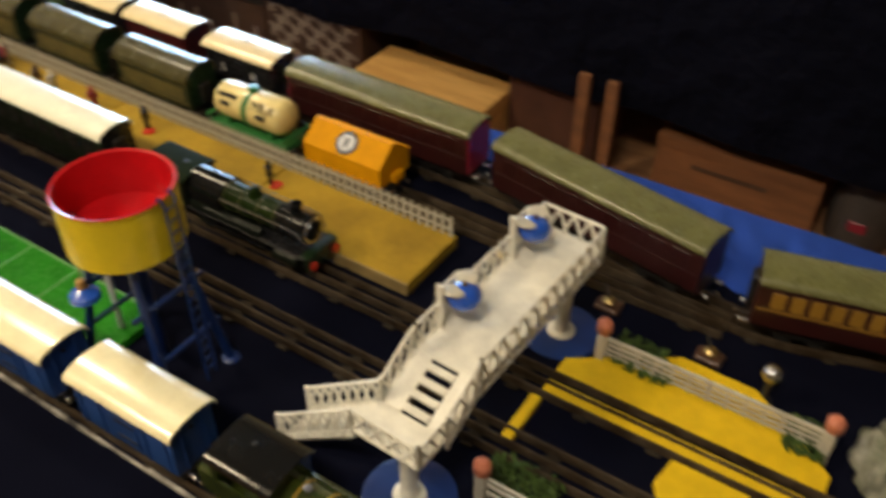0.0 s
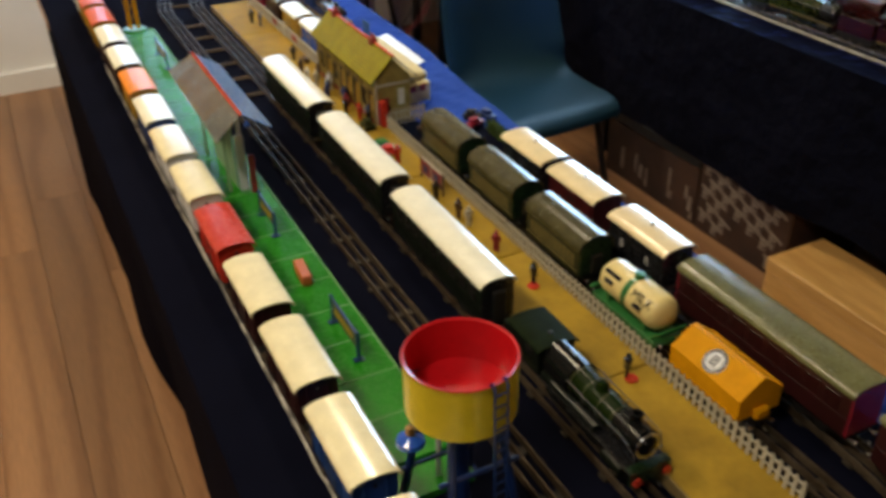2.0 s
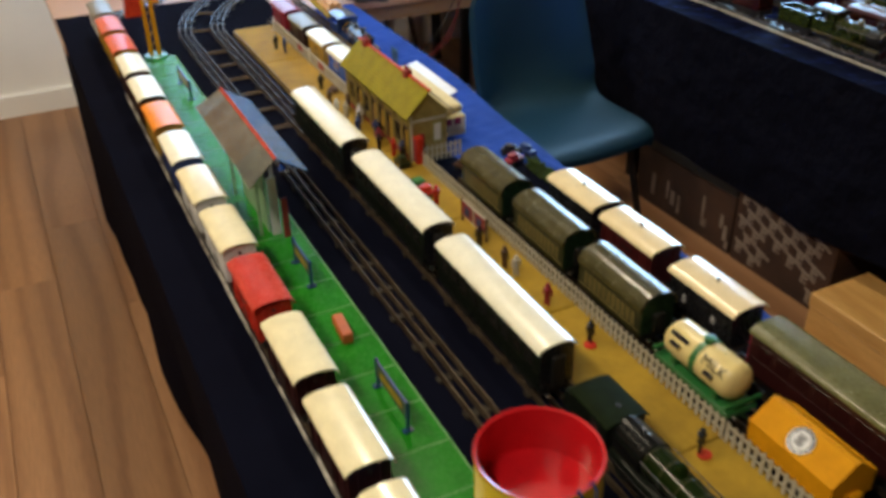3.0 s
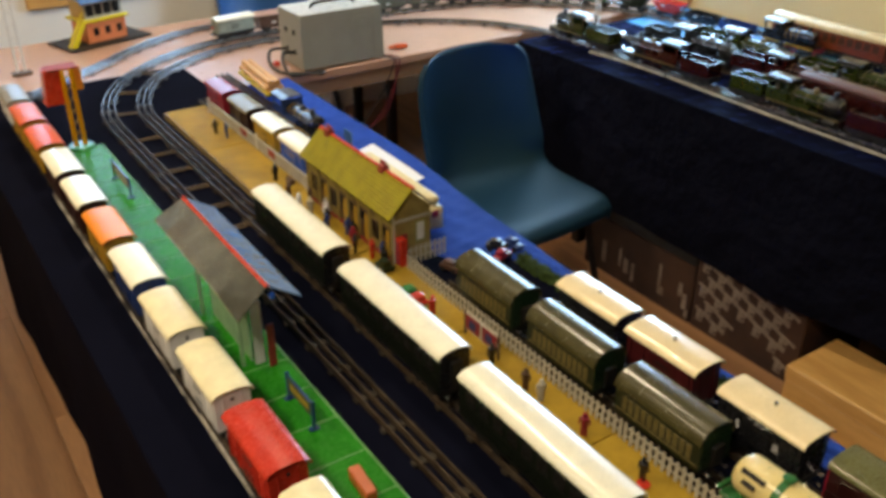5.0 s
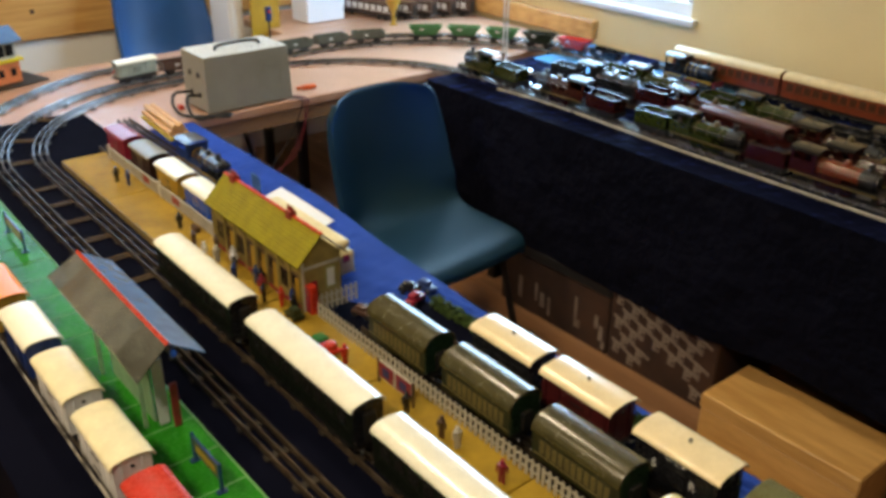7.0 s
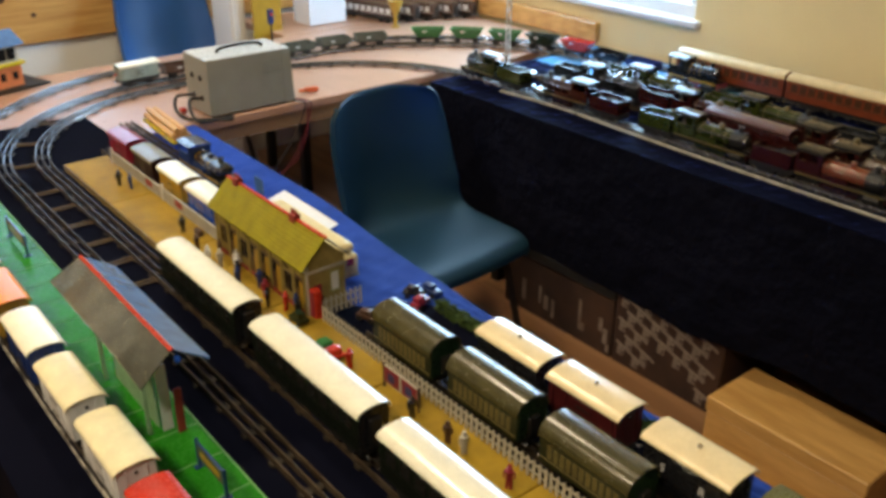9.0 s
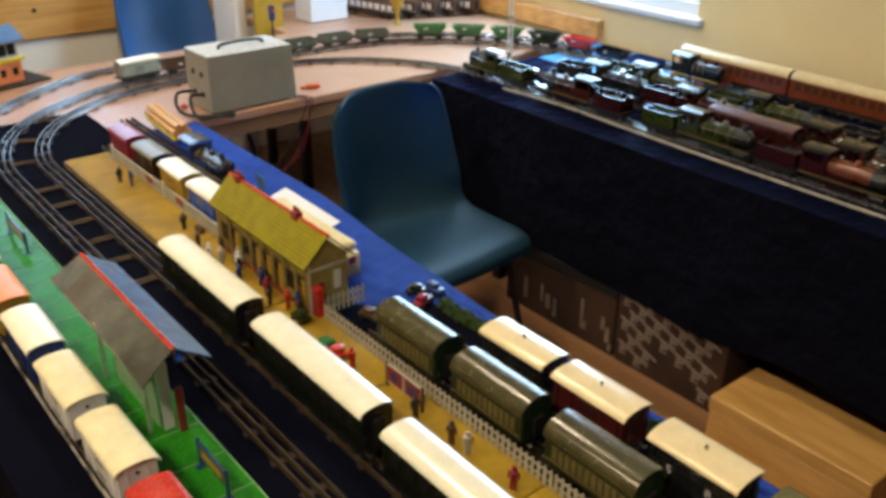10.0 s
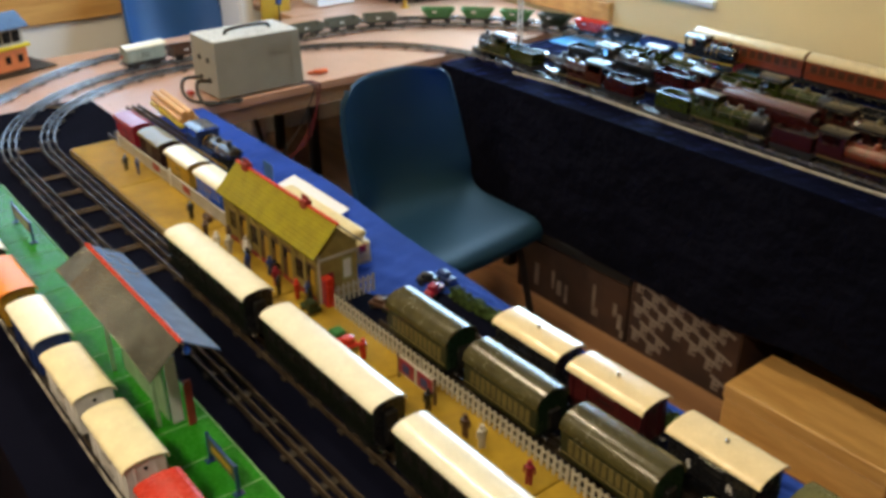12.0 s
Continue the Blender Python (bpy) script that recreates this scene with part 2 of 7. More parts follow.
_t = shelter_tin.node_tree                             # rows of small slates pressed into the tin
_co, _sep, _com, _slate, _press = (_t.nodes.new("ShaderNode" + k) for k in ("TexCoord", "SeparateXYZ", "CombineXYZ", "TexBrick", "Bump"))
_t.links.new(_co.outputs["Object"], _sep.inputs[0])
_t.links.new(_sep.outputs[1], _com.inputs[0])
_t.links.new(_sep.outputs[2], _com.inputs[1])
_t.links.new(_com.outputs[0], _slate.inputs["Vector"])
for _key, _value in (("Scale", 1.0), ("Brick Width", 0.0075), ("Row Height", 0.0042), ("Mortar Size", 0.0007), ("Mortar Smooth", 0.6)):
    _slate.inputs[_key].default_value = _value
_press.invert = True
_press.inputs["Strength"].default_value, _press.inputs["Distance"].default_value = 0.7, 0.0006
_t.links.new(_slate.outputs["Fac"], _press.inputs["Height"])
_fine = next(n for n in _t.nodes if n.type == "BUMP" and n is not _press)
_t.links.new(_fine.outputs[0], _press.inputs["Normal"])
_t.links.new(_press.outputs[0], _t.nodes["Principled BSDF"].inputs["Normal"])
coach_brown = paint("coach_brown", (0.17, 0.085, 0.02), 0.35, 0.25, 0.1)
mauve = paint("mauve_roof", (0.10, 0.036, 0.036), 0.3, 0.15)
slate_blue = mat("slate_blue_roof", (0.10, 0.21, 0.42), 0.2, 0.1, 0.2, 40, 0.03, 0.4)
glass_dark = mat("dark_pane", (0.014, 0.013, 0.012), 0.25, vary=0.2, scale=20, spec=0.2)
pane_warm = mat("printed_pane", (0.17, 0.135, 0.045), 0.3, vary=0.3, scale=50)
chair_blue = mat("chair_plastic", (0.017, 0.055, 0.086), 0.40, vary=0.12, scale=9, bump=0.05, spec=0.15, fine=60)
_t = chair_blue.node_tree                              # thin plastic lets some daylight through
_glow, _mix = _t.nodes.new("ShaderNodeBsdfTranslucent"), _t.nodes.new("ShaderNodeMixShader")
_glow.inputs[0].default_value = (0.02, 0.11, 0.36, 1)
_mix.inputs[0].default_value = 0.34
_t.links.new(_t.nodes["Principled BSDF"].outputs[0], _mix.inputs[1])
_t.links.new(_glow.outputs[0], _mix.inputs[2])
_t.links.new(_mix.outputs[0], _t.nodes["Material Output"].inputs[0])
chair_bright = mat("chair_plastic_blue", (0.02, 0.10, 0.32), 0.4, vary=0.1, scale=9)
box_grey = mat("grey_enamel", (0.32, 0.31, 0.25), 0.5, vary=0.08, scale=20, bump=0.05)
rubber = mat("black_rubber", (0.012, 0.012, 0.012), 0.55, vary=0.2, scale=30)
red_wire = mat("red_insulation", (0.14, 0.010, 0.015), 0.45, vary=0.2, scale=30)
cardboard = mat("cardboard", (0.060, 0.026, 0.012), 0.85, vary=0.3, scale=9, dark=(0.030, 0.013, 0.007))
print_white = mat("white_print", (0.30, 0.24, 0.19), 0.85, vary=0.5, scale=14, dark=(0.13, 0.085, 0.06))
leaf = mat("hedge_green", (0.085, 0.15, 0.022), 0.8, vary=0.5, scale=90, bump=0.5)
flesh_pink = mat("salmon_lamp", (0.60, 0.20, 0.11), 0.45, vary=0.15, scale=50)
glossy_paper = mat("glossy_paper", (0.84, 0.87, 0.93), 0.22, vary=0.03, scale=10, coat=0.5)
paper = mat("white_paper", (0.76, 0.77, 0.80), 0.6, vary=0.04, scale=10)
brown_tin = paint("brown", (0.085, 0.040, 0.022), 0.4, 0.25)
grey_open = paint("grey_open", (0.10, 0.105, 0.07), 0.5, 0.3)
teak = paint("teak", (0.22, 0.045, 0.012), 0.35, 0.25)
lamp_emit = bpy.data.materials.new("lamp_diffuser")
lamp_emit.use_nodes = True
lamp_emit.node_tree.nodes["Principled BSDF"].inputs["Emission Color"].default_value = (1, 0.85, 0.62, 1)
lamp_emit.node_tree.nodes["Principled BSDF"].inputs["Emission Strength"].default_value = 3.0
pale_green = paint("pale_green", (0.30, 0.36, 0.31), 0.4, 0.15)
window_glass = bpy.data.materials.new("window_glass")
window_glass.use_nodes = True
window_glass.node_tree.nodes["Principled BSDF"].inputs["Transmission Weight"].default_value = 1.0
window_glass.node_tree.nodes["Principled BSDF"].inputs["Roughness"].default_value = 0.02
sky_glow = bpy.data.materials.new("bright_overcast_sky")
sky_glow.use_nodes = True
sky_glow.node_tree.nodes["Principled BSDF"].inputs["Emission Color"].default_value = (0.45, 0.68, 1, 1)
sky_glow.node_tree.nodes["Principled BSDF"].inputs["Emission Strength"].default_value = 3.0


# ---- building helpers ----
def mesh_of(name, bm, material, sharp=35):
    bmesh.ops.recalc_face_normals(bm, faces=bm.faces)
    for e in bm.edges:
        e.smooth = len(e.link_faces) == 2 and e.calc_face_angle(4) < radians(sharp)
    for f in bm.faces:
        f.smooth = True
    me = bpy.data.meshes.new(name)
    bm.to_mesh(me)
    bm.free()
    me.materials.append(material)
    return me


def part(name, bm, material, parent, label="", m=None):
    """One mesh under a thing or a part, in the thing's own coordinates."""
    ob = new(name, mesh_of(name, bm, material) if isinstance(bm, bmesh.types.BMesh) else bm)
    ob.parent = parent
    if m is not None:
        ob.matrix_local = m
    if label:
        ob["label"] = label
    return ob


def thing(name, m, label, category, group="", kind=""):
    ob = new(name)
    ob.empty_display_size = 0.02
    ob.matrix_world = m
    return tagged(ob, label, category, group, kind)


def solid(name, bm, material, label, category, group="", kind="", m=None):
    """A thing that is one mesh."""
    ob = new(name, mesh_of(name, bm, material))
    if m is not None:
        ob.matrix_world = m
    return tagged(ob, label, category, group, kind)


def fresh():
    return bmesh.new()


def box(bm, x0, x1, y0, y1, z0, z1, bevel=0.0, seg=1):
    vs = [bm.verts.new((x, y, z)) for x in (x0, x1) for y in (y0, y1) for z in (z0, z1)]
    fs = [bm.faces.new([vs[i] for i in q]) for q in ((0, 1, 3, 2), (4, 6, 7, 5), (0, 4, 5, 1), (2, 3, 7, 6), (0, 2, 6, 4), (1, 5, 7, 3))]
    if bevel:
        es = list({e for f in fs for e in f.edges})
        bmesh.ops.bevel(bm, geom=es, offset=bevel, segments=seg, affect="EDGES", profile=0.5)
    return bm


def slab(x0, x1, y0, y1, z0, z1, bevel=0.0, seg=1):
    return box(fresh(), x0, x1, y0, y1, z0, z1, bevel, seg)


def rod(bm, a, b, r, r2=None, n=10, caps=True):
    """A round bar from a to b, tapered to r2."""
    a, b = Vector(a), Vector(b)
    q = (b - a).to_track_quat("Z", "Y").to_matrix().to_4x4()
    r2 = r if r2 is None else r2
    ring = []
    for p, s in ((a, r), (b, r2)):
        ring.append([bm.verts.new(Matrix.Translation(p) @ q @ Vector((s * math.cos(2 * math.pi * i / n), s * math.sin(2 * math.pi * i / n), 0))) for i in range(n)])
    for i in range(n):
        j = (i + 1) % n
        bm.faces.new((ring[0][i], ring[0][j], ring[1][j], ring[1][i]))
    if caps:
        bm.faces.new(ring[0][::-1])
        bm.faces.new(ring[1])
    return bm


def lathe(bm, rows, n=20, at=(0, 0, 0), axis="z"):
    """A turned shape from rows of (radius, height)."""
    def place(r, h, a):
        u, v = r * math.cos(a), r * math.sin(a)
        p = {"z": (u, v, h), "y": (u, h, v), "x": (h, u, v)}[axis]
        return Vector(p) + Vector(at)
    rings = []
    for r, h in rows:
        if r < 1e-6:
            rings.append([bm.verts.new(place(0, h, 0))])
        else:
            rings.append([bm.verts.new(place(r, h, 2 * math.pi * i / n)) for i in range(n)])
    for a, b in zip(rings, rings[1:]):
        for i in range(n):
            j = (i + 1) % n
            q = [a[i % len(a)], a[j % len(a)], b[j % len(b)], b[i % len(b)]]
            q = list(dict.fromkeys(q))
            if len(q) > 2:
                bm.faces.new(q)
    return bm


def prism(bm, outline, y0, y1):
    """An outline of (x, z), drawn out along y."""
    a = [bm.verts.new((x, y0, z)) for x, z in outline]
    b = [bm.verts.new((x, y1, z)) for x, z in outline]
    n = len(outline)
    for i in range(n):
        j = (i + 1) % n
        bm.faces.new((a[i], a[j], b[j], b[i]))
    bm.faces.new(a)
    bm.faces.new(b[::-1])
    return bm


def thicken(bm, t):
    """Gives a sheet its thickness."""
    bm.normal_update()
    bmesh.ops.solidify(bm, geom=bm.faces[:], thickness=t)


def plate(outline, z0, z1):
    """A flat plate with the outline given on the ground."""
    bm = fresh()
    lo, hi = [bm.verts.new((x, y, z0)) for x, y in outline], [bm.verts.new((x, y, z1)) for x, y in outline]
    for i in range(len(outline)):
        j = (i + 1) % len(outline)
        bm.faces.new((lo[i], lo[j], hi[j], hi[i]))
    bm.faces.new(lo)
    bm.faces.new(hi)
    return bm


def arch(w, eave, rise, n=10):
    """Points of a shallow arch over the width w."""
    return [(w / 2 * math.cos(math.pi * i / n), eave + rise * math.sin(math.pi * i / n) ** 0.8) for i in range(n + 1)]


def sweep(bm, points, width, height, z):
    """A bar along a path on the flat, of the given width, with a rounded top."""
    prof = [(-width / 2, 0), (-width / 2, height * 0.7), (-width / 4, height), (width / 4, height), (width / 2, height * 0.7), (width / 2, 0)]
    rings = []
    for i, p in enumerate(points):
        d = (Vector(points[min(i + 1, len(points) - 1)]) - Vector(points[max(i - 1, 0)])).normalized()
        s = Vector((d.y, -d.x))
        rings.append([bm.verts.new((p[0] + s.x * u, p[1] + s.y * u, z + v)) for u, v in prof])
    for a, b in zip(rings, rings[1:]):
        for i in range(len(prof)):
            j = (i + 1) % len(prof)
            bm.faces.new((a[i], a[j], b[j], b[i]))
    bm.faces.new(rings[0])
    bm.faces.new(rings[-1][::-1])
    return bm


def tube(bm, points, r, n=8):
    """A bent round wire through the points."""
    rings = []
    pts = [Vector(p) for p in points]
    for i, p in enumerate(pts):
        d = pts[min(i + 1, len(pts) - 1)] - pts[max(i - 1, 0)]
        q = d.to_track_quat("Z", "Y").to_matrix()
        rings.append([bm.verts.new(p + q @ Vector((r * math.cos(2 * math.pi * k / n), r * math.sin(2 * math.pi * k / n), 0))) for k in range(n)])
    for a, b in zip(rings, rings[1:]):
        for k in range(n):
            j = (k + 1) % n
            bm.faces.new((a[k], a[j], b[j], b[k]))
    bm.faces.new(rings[0][::-1])
    bm.faces.new(rings[-1])
    return bm


def bend(points, steps=8):
    """A smooth path through the points."""
    pts = [Vector(p) for p in points]
    pts = [2 * pts[0] - pts[1], *pts, 2 * pts[-1] - pts[-2]]
    out = []
    for a, b, c, d in zip(pts, pts[1:], pts[2:], pts[3:]):
        for i in range(steps):
            t = i / steps
            out.append(0.5 * (2 * b + (c - a) * t + (2 * a - 5 * b + 4 * c - d) * t * t + (3 * b - a - 3 * c + d) * t**3))
    out.append(pts[-2])
    return out


def arc(cx, cy, r, a0, a1, n=20):
    return [(cx + r * math.cos(radians(a0 + (a1 - a0) * i / n)), cy + r * math.sin(radians(a0 + (a1 - a0) * i / n))) for i in range(n + 1)]


def text_mesh(body, size, thick=0.0002):
    cu = bpy.data.curves.new("text", "FONT")
    cu.body, cu.size, cu.extrude, cu.align_x, cu.align_y = body, size, thick, "CENTER", "CENTER"
    ob = bpy.data.objects.new("text", cu)
    scene.collection.objects.link(ob)
    bpy.context.view_layer.update()
    me = bpy.data.meshes.new_from_object(ob.evaluated_get(bpy.context.evaluated_depsgraph_get()))
    bpy.data.objects.remove(ob)
    return me

# ---- the room ----
def structure(name, bm, material, label=""):
    return tagged(new(name, mesh_of(name, bm, material)), label, "", "", "structure")


X0, X1, Y0, Y1, H = -1.9, 3.27, -2.4, 4.75, 3.2
structure("subfloor", slab(X0 - 0.2, X1 + 0.2, Y0 - 0.2, Y1 + 0.2, -0.2, -0.012), cardboard)
structure("ceiling", slab(X0 - 0.2, X1 + 0.2, Y0 - 0.2, Y1 + 0.2, H, H + 0.15), ceiling_dimmed)
structure("wall_west", slab(X0 - 0.15, X0, Y0, Y1, -0.012, H), dim_hall_wall)
structure("wall_south", slab(X0 - 0.15, X1 + 0.15, Y0 - 0.15, Y0, -0.012, H), dim_hall_wall)

# the wall beside the long shelf of engines, with its window
WY0, WY1, WZ0, WZ1 = 2.745, 3.95, 0.90, 2.0
bm = fresh()
for a in ((Y0, WY0, -0.012, H), (WY1, Y1, -0.012, H), (WY0, WY1, -0.012, WZ0), (WY0, WY1, WZ1, H)):
    box(bm, X1, X1 + 0.15, *a)
structure("wall_east", bm, cream_wall, "cream painted wall")
# the far wall, white below a pine rail, with a window above
BX0, BX1, BZ0, BZ1 = 0.7, 2.0, 1.15, 2.1
bm = fresh()
for a in ((X0, BX0, -0.012, H), (BX1, X1 + 0.15, -0.012, H), (BX0, BX1, -0.012, BZ0), (BX0, BX1, BZ1, H)):
    box(bm, a[0], a[1], Y1, Y1 + 0.15, a[2], a[3])
structure("wall_north", bm, white_wall, "white painted wall")


def window(name, m, w, h):
    """A casement in a wall's opening; x across, z up, y outwards."""
    root = thing(name, m, "white painted window with two bright panes", "window", kind="structure")
    bm = fresh()
    for a in ((0, w, 0.0, 0.05), (0, w, h - 0.05, h), (0, 0.05, 0.05, h - 0.05), (w - 0.05, w, 0.05, h - 0.05), (w / 2 - 0.025, w / 2 + 0.025, 0.05, h - 0.05)):
        box(bm, a[0], a[1], 0.03, 0.08, a[2], a[3], 0.004)
    part("window_frame", bm, paper, root)
    part("window_sill", slab(-0.03, w + 0.03, -0.03, 0.03, -0.025, 0.002, 0.005), paper, root)
    for a, b in ((0.05, w / 2 - 0.025), (w / 2 + 0.025, w - 0.05)):
        p = part("pane", slab(a, b, 0.05, 0.055, 0.05, h - 0.05), window_glass, root)
        p.visible_shadow = False
    return root


window("window_1", pose(X1, WY1, WZ0, 0, 0, -90), WY1 - WY0, WZ1 - WZ0)
window("window_2", pose(BX0, Y1, BZ0), BX1 - BX0, BZ1 - BZ0)
structure("backdrop", slab(X1 + 0.7, X1 + 0.72, 1.5, 5.2, 0.2, 3.2), sky_glow)
structure("backdrop_north", slab(-0.4, 3.0, Y1 + 0.7, Y1 + 0.72, 0.4, 3.2), sky_glow)

# pine rails and skirting
structure("trim_north", slab(0.95, X1, Y1 - 0.025, Y1, 0.712, 1.0, 0.004), pine, "varnished knotty pine rail on the wall")
knots = bpy.data.objects["trim_north"]
for x, z, r in ((1.30, 0.91, 0.018), (1.42, 0.83, 0.010), (2.02, 0.93, 0.014), (0.99, 0.86, 0.012), (2.7, 0.88, 0.014)):
    part("knot", lathe(fresh(), [(0, -0.0015), (r, -0.001), (r * 1.15, 0.001), (0, 0.001)], 14, (x, Y1 - 0.025, z), "y"), brown_tin, knots)
structure("trim_east", slab(X1 - 0.03, X1, 3.21, Y1 - 0.026, 0.735, 0.815, 0.004), pine, "varnished pine plank along the wall")
structure("baseboard", slab(0.215, 0.95, Y1 - 0.03, Y1, -0.01, 0.10, 0.004), white_wall, "pale painted skirting board")
structure("door_1", slab(-0.75, 0.21, Y1 - 0.03, Y1, -0.01, 2.05, 0.004), pine, "varnished pine door")

# ceiling lamps, the third one made up to house the fill
for x, y, *_ in LAMPS:
    root = thing("ceiling_light", pose(x, y, H), "long ceiling light with a pale diffuser", "ceiling light", "ceiling lights")
    part("frame", slab(-0.16, 0.16, -0.36, 0.36, -0.035, 0.0, 0.004), paper, root)
    part("diffuser", slab(-0.13, 0.13, -0.33, 0.33, -0.05, -0.0352, 0.006), lamp_emit, root)

# ---- tables ----
# main table, its top and cloth
def drape(x0, y0, y1, z1, z0, out, folds, seed, along="y", step=0.02):
    """A hanging cloth with soft folds; out: how far the hem stands off."""
    bm = fresh()
    rnd = random.Random(seed)
    ph = [rnd.uniform(0, 6.28) for _ in range(4)]
    n, rows = int((y1 - y0) / step), 14
    grid = []
    for i in range(n + 1):
        y = y0 + (y1 - y0) * i / n
        w = sum(math.sin(y * f + p) * a for f, p, a in zip((folds, folds * 1.7, folds * 0.43, folds * 3.1), ph, (1, 0.5, 0.8, 0.2)))
        col = []
        x = x0(y) if callable(x0) else x0
        for k in range(rows + 1):
            s = k / rows
            off = out * s ** 0.8 + 0.011 * w * s * math.copysign(1, out)
            z = z1 + (z0 - z1) * s
            if k == rows:
                z += 0.006 * math.sin(y * folds * 0.7 + ph[1])
            col.append(bm.verts.new((x + off, y, z) if along == "y" else (y, x + off, z)))
        grid.append(col)
    for a, b in zip(grid, grid[1:]):
        for k in range(rows):
            bm.faces.new((a[k], a[k + 1], b[k + 1], b[k]))
    thicken(bm, 0.002)
    return bm


TX0, TX1, TY0, TY1 = 0.525, 1.405, -0.7, 3.60


def blue_edge(y):
    """Where the loose edge of the blue cloth lies."""
    rows = ((-0.7, 1.44), (0.25, 1.436), (0.45, 1.427), (0.75, 1.419), (1.1, 1.402), (1.8, 1.406), (2.05, 1.42), (2.57, 1.458), (3.3, 1.46))
    for (a, p), (b, q) in zip(rows, rows[1:]):
        if y <= b:
            t = (y - a) / (b - a)
            return p + (q - p) * t * t * (3 - 2 * t)
    return rows[-1][1]


def blue_inner(y):
    """Where the blue cloth comes out from under the navy one."""
    rows = ((-0.7, 1.25), (0.37, 1.25), (0.52, 1.335), (1.90, 1.345), (2.02, 1.216), (3.3, 1.216))
    for (a, p), (b, q) in zip(rows, rows[1:]):
        if y <= b:
            t = (y - a) / (b - a)
            return p + (q - p) * t * t * (3 - 2 * t)
    return rows[-1][1]


def trestle(name, x0, x1, y0, y1, top, label, legs, under=0.003):
    root = thing(name, pose(0, 0, 0), label, "table")
    part("tabletop", slab(x0, x1, y0, y1, Z - 0.034, Z - under, 0.003), top, root)
    for x, y in legs:
        part("leg", slab(x - 0.02, x + 0.02, y - 0.02, y + 0.02, 0, Z - 0.034, 0.003), rubber, root)
    return root


trestle("main_table", TX0 + 0.01, TX1 - 0.01, TY0, 3.278, ply_edge, "long folding table under dark cloths", [(0.66, -0.5), (1.34, -0.5), (0.66, 1.3), (1.34, 1.3), (0.66, 3.1), (1.30, 3.1)], 0.010)
edge = [(blue_inner(TY0 + (TY1 - TY0) * i / 100) - 0.001, TY0 + (TY1 - TY0) * i / 100) for i in range(101)]
bm = plate(edge + [(TX0, TY1), (TX0, TY0)], Z - 0.0025, Z)
cloth = thing("navy_tablecloth", pose(0, 0, 0), "dark navy cotton cloth hanging to the floor", "tablecloth")
part("top_cloth", bm, navy, cloth)
part("front_drape", drape(TX0, TY0, TY1, Z - 0.001, 0.025, 0.022, 6.5, 3), navy, cloth)
part("end_drape", drape(TY0, TX0, 1.215, Z - 0.001, 0.025, -0.02, 13, 5, "x"), navy, cloth)
cloth = thing("blue_tablecloth", pose(0, 0, 0), "bright blue cotton cloth with creases over the table's edge", "tablecloth")
bm = fresh()
n, k = 760, 16
rows = []
for i in range(n + 1):
    y = TY0 + (3.278 - TY0) * i / n
    rows.append([bm.verts.new((blue_inner(y) + (blue_edge(y) - blue_inner(y)) * j / k, y, Z + (0.0016 * math.sin(37 * y + 20 * j / k) + 0.0012 * math.sin(71 * y - 14 * j / k + 2 * math.sin(5 * y))) * math.sin(math.pi * j / k) + (0.0012 * math.sin(175 * y - 9 * j / k + 3 * math.sin(7 * y)) * (0.4 + 0.6 * math.sin(23 * y + 4 * j / k) ** 2) + 0.0016 * math.sin(83 * y - 13 * j / k + 2.2 * math.sin(13 * y))) * min(1.0, 4 * (1 - j / k)) * min(1.0, 3 * j / k))) for j in range(k + 1)])
for a, b in zip(rows, rows[1:]):
    for j in range(k):
        bm.faces.new((a[j], a[j + 1], b[j + 1], b[j]))
thicken(bm, 0.002)
part("top_cloth", bm, blue_cloth, cloth)
part("edge_drape", drape(blue_edge, TY0, 3.278, Z - 0.0005, 0.42, 0.012, 12, 8), blue_cloth, cloth)

# the pale laminate table across the far end
far = trestle("end_table", 0.52, 3.24, 3.290, 4.17, laminate, "pale pink laminate table across the far end", [(0.60, 4.1), (1.50, 3.34), (2.32, 4.1), (0.72, 3.9)])
part("apron", slab(1.52, 2.33, 3.300, 3.317, Z - 0.085, Z - 0.032), ply_edge, far)
corner = trestle("corner_table", 2.30, 3.24, 4.175, 4.62, laminate, "pale pink laminate table in the room's corner", [(2.36, 4.5), (3.2, 4.5)])

# the shelf of engines along the wall
side = trestle("side_table", 2.365, 3.25, -0.8, 3.20, ply_edge, "long trestle table under a navy cloth", [(2.44, 2.9), (3.15, 2.9), (3.15, -0.5)])
cloth = thing("navy_side_cloth", pose(0, 0, 0), "dark navy cloth hanging short of the floor", "tablecloth")
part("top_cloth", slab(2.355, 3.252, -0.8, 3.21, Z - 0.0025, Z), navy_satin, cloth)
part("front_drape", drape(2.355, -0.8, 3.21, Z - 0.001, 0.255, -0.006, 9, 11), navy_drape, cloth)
part("end_drape", drape(3.21, 2.355, 3.0, Z - 0.001, 0.3, 0.01, 12, 12, "x"), navy, cloth)

# the runner's blue is lightened to carry the window's reflection
solid("blue_runner", slab(2.875, 3.235, 2.3, 3.19, Z + 0.0002, Z + 0.0022, 0.0008), mat("blue_satin_glare", (0.09, 0.33, 0.62), 0.30, vary=0.2, scale=6, bump=0.2, fine=6), "blue satin cloth spread along the back of the side table", "cloth")

# ---- track ----


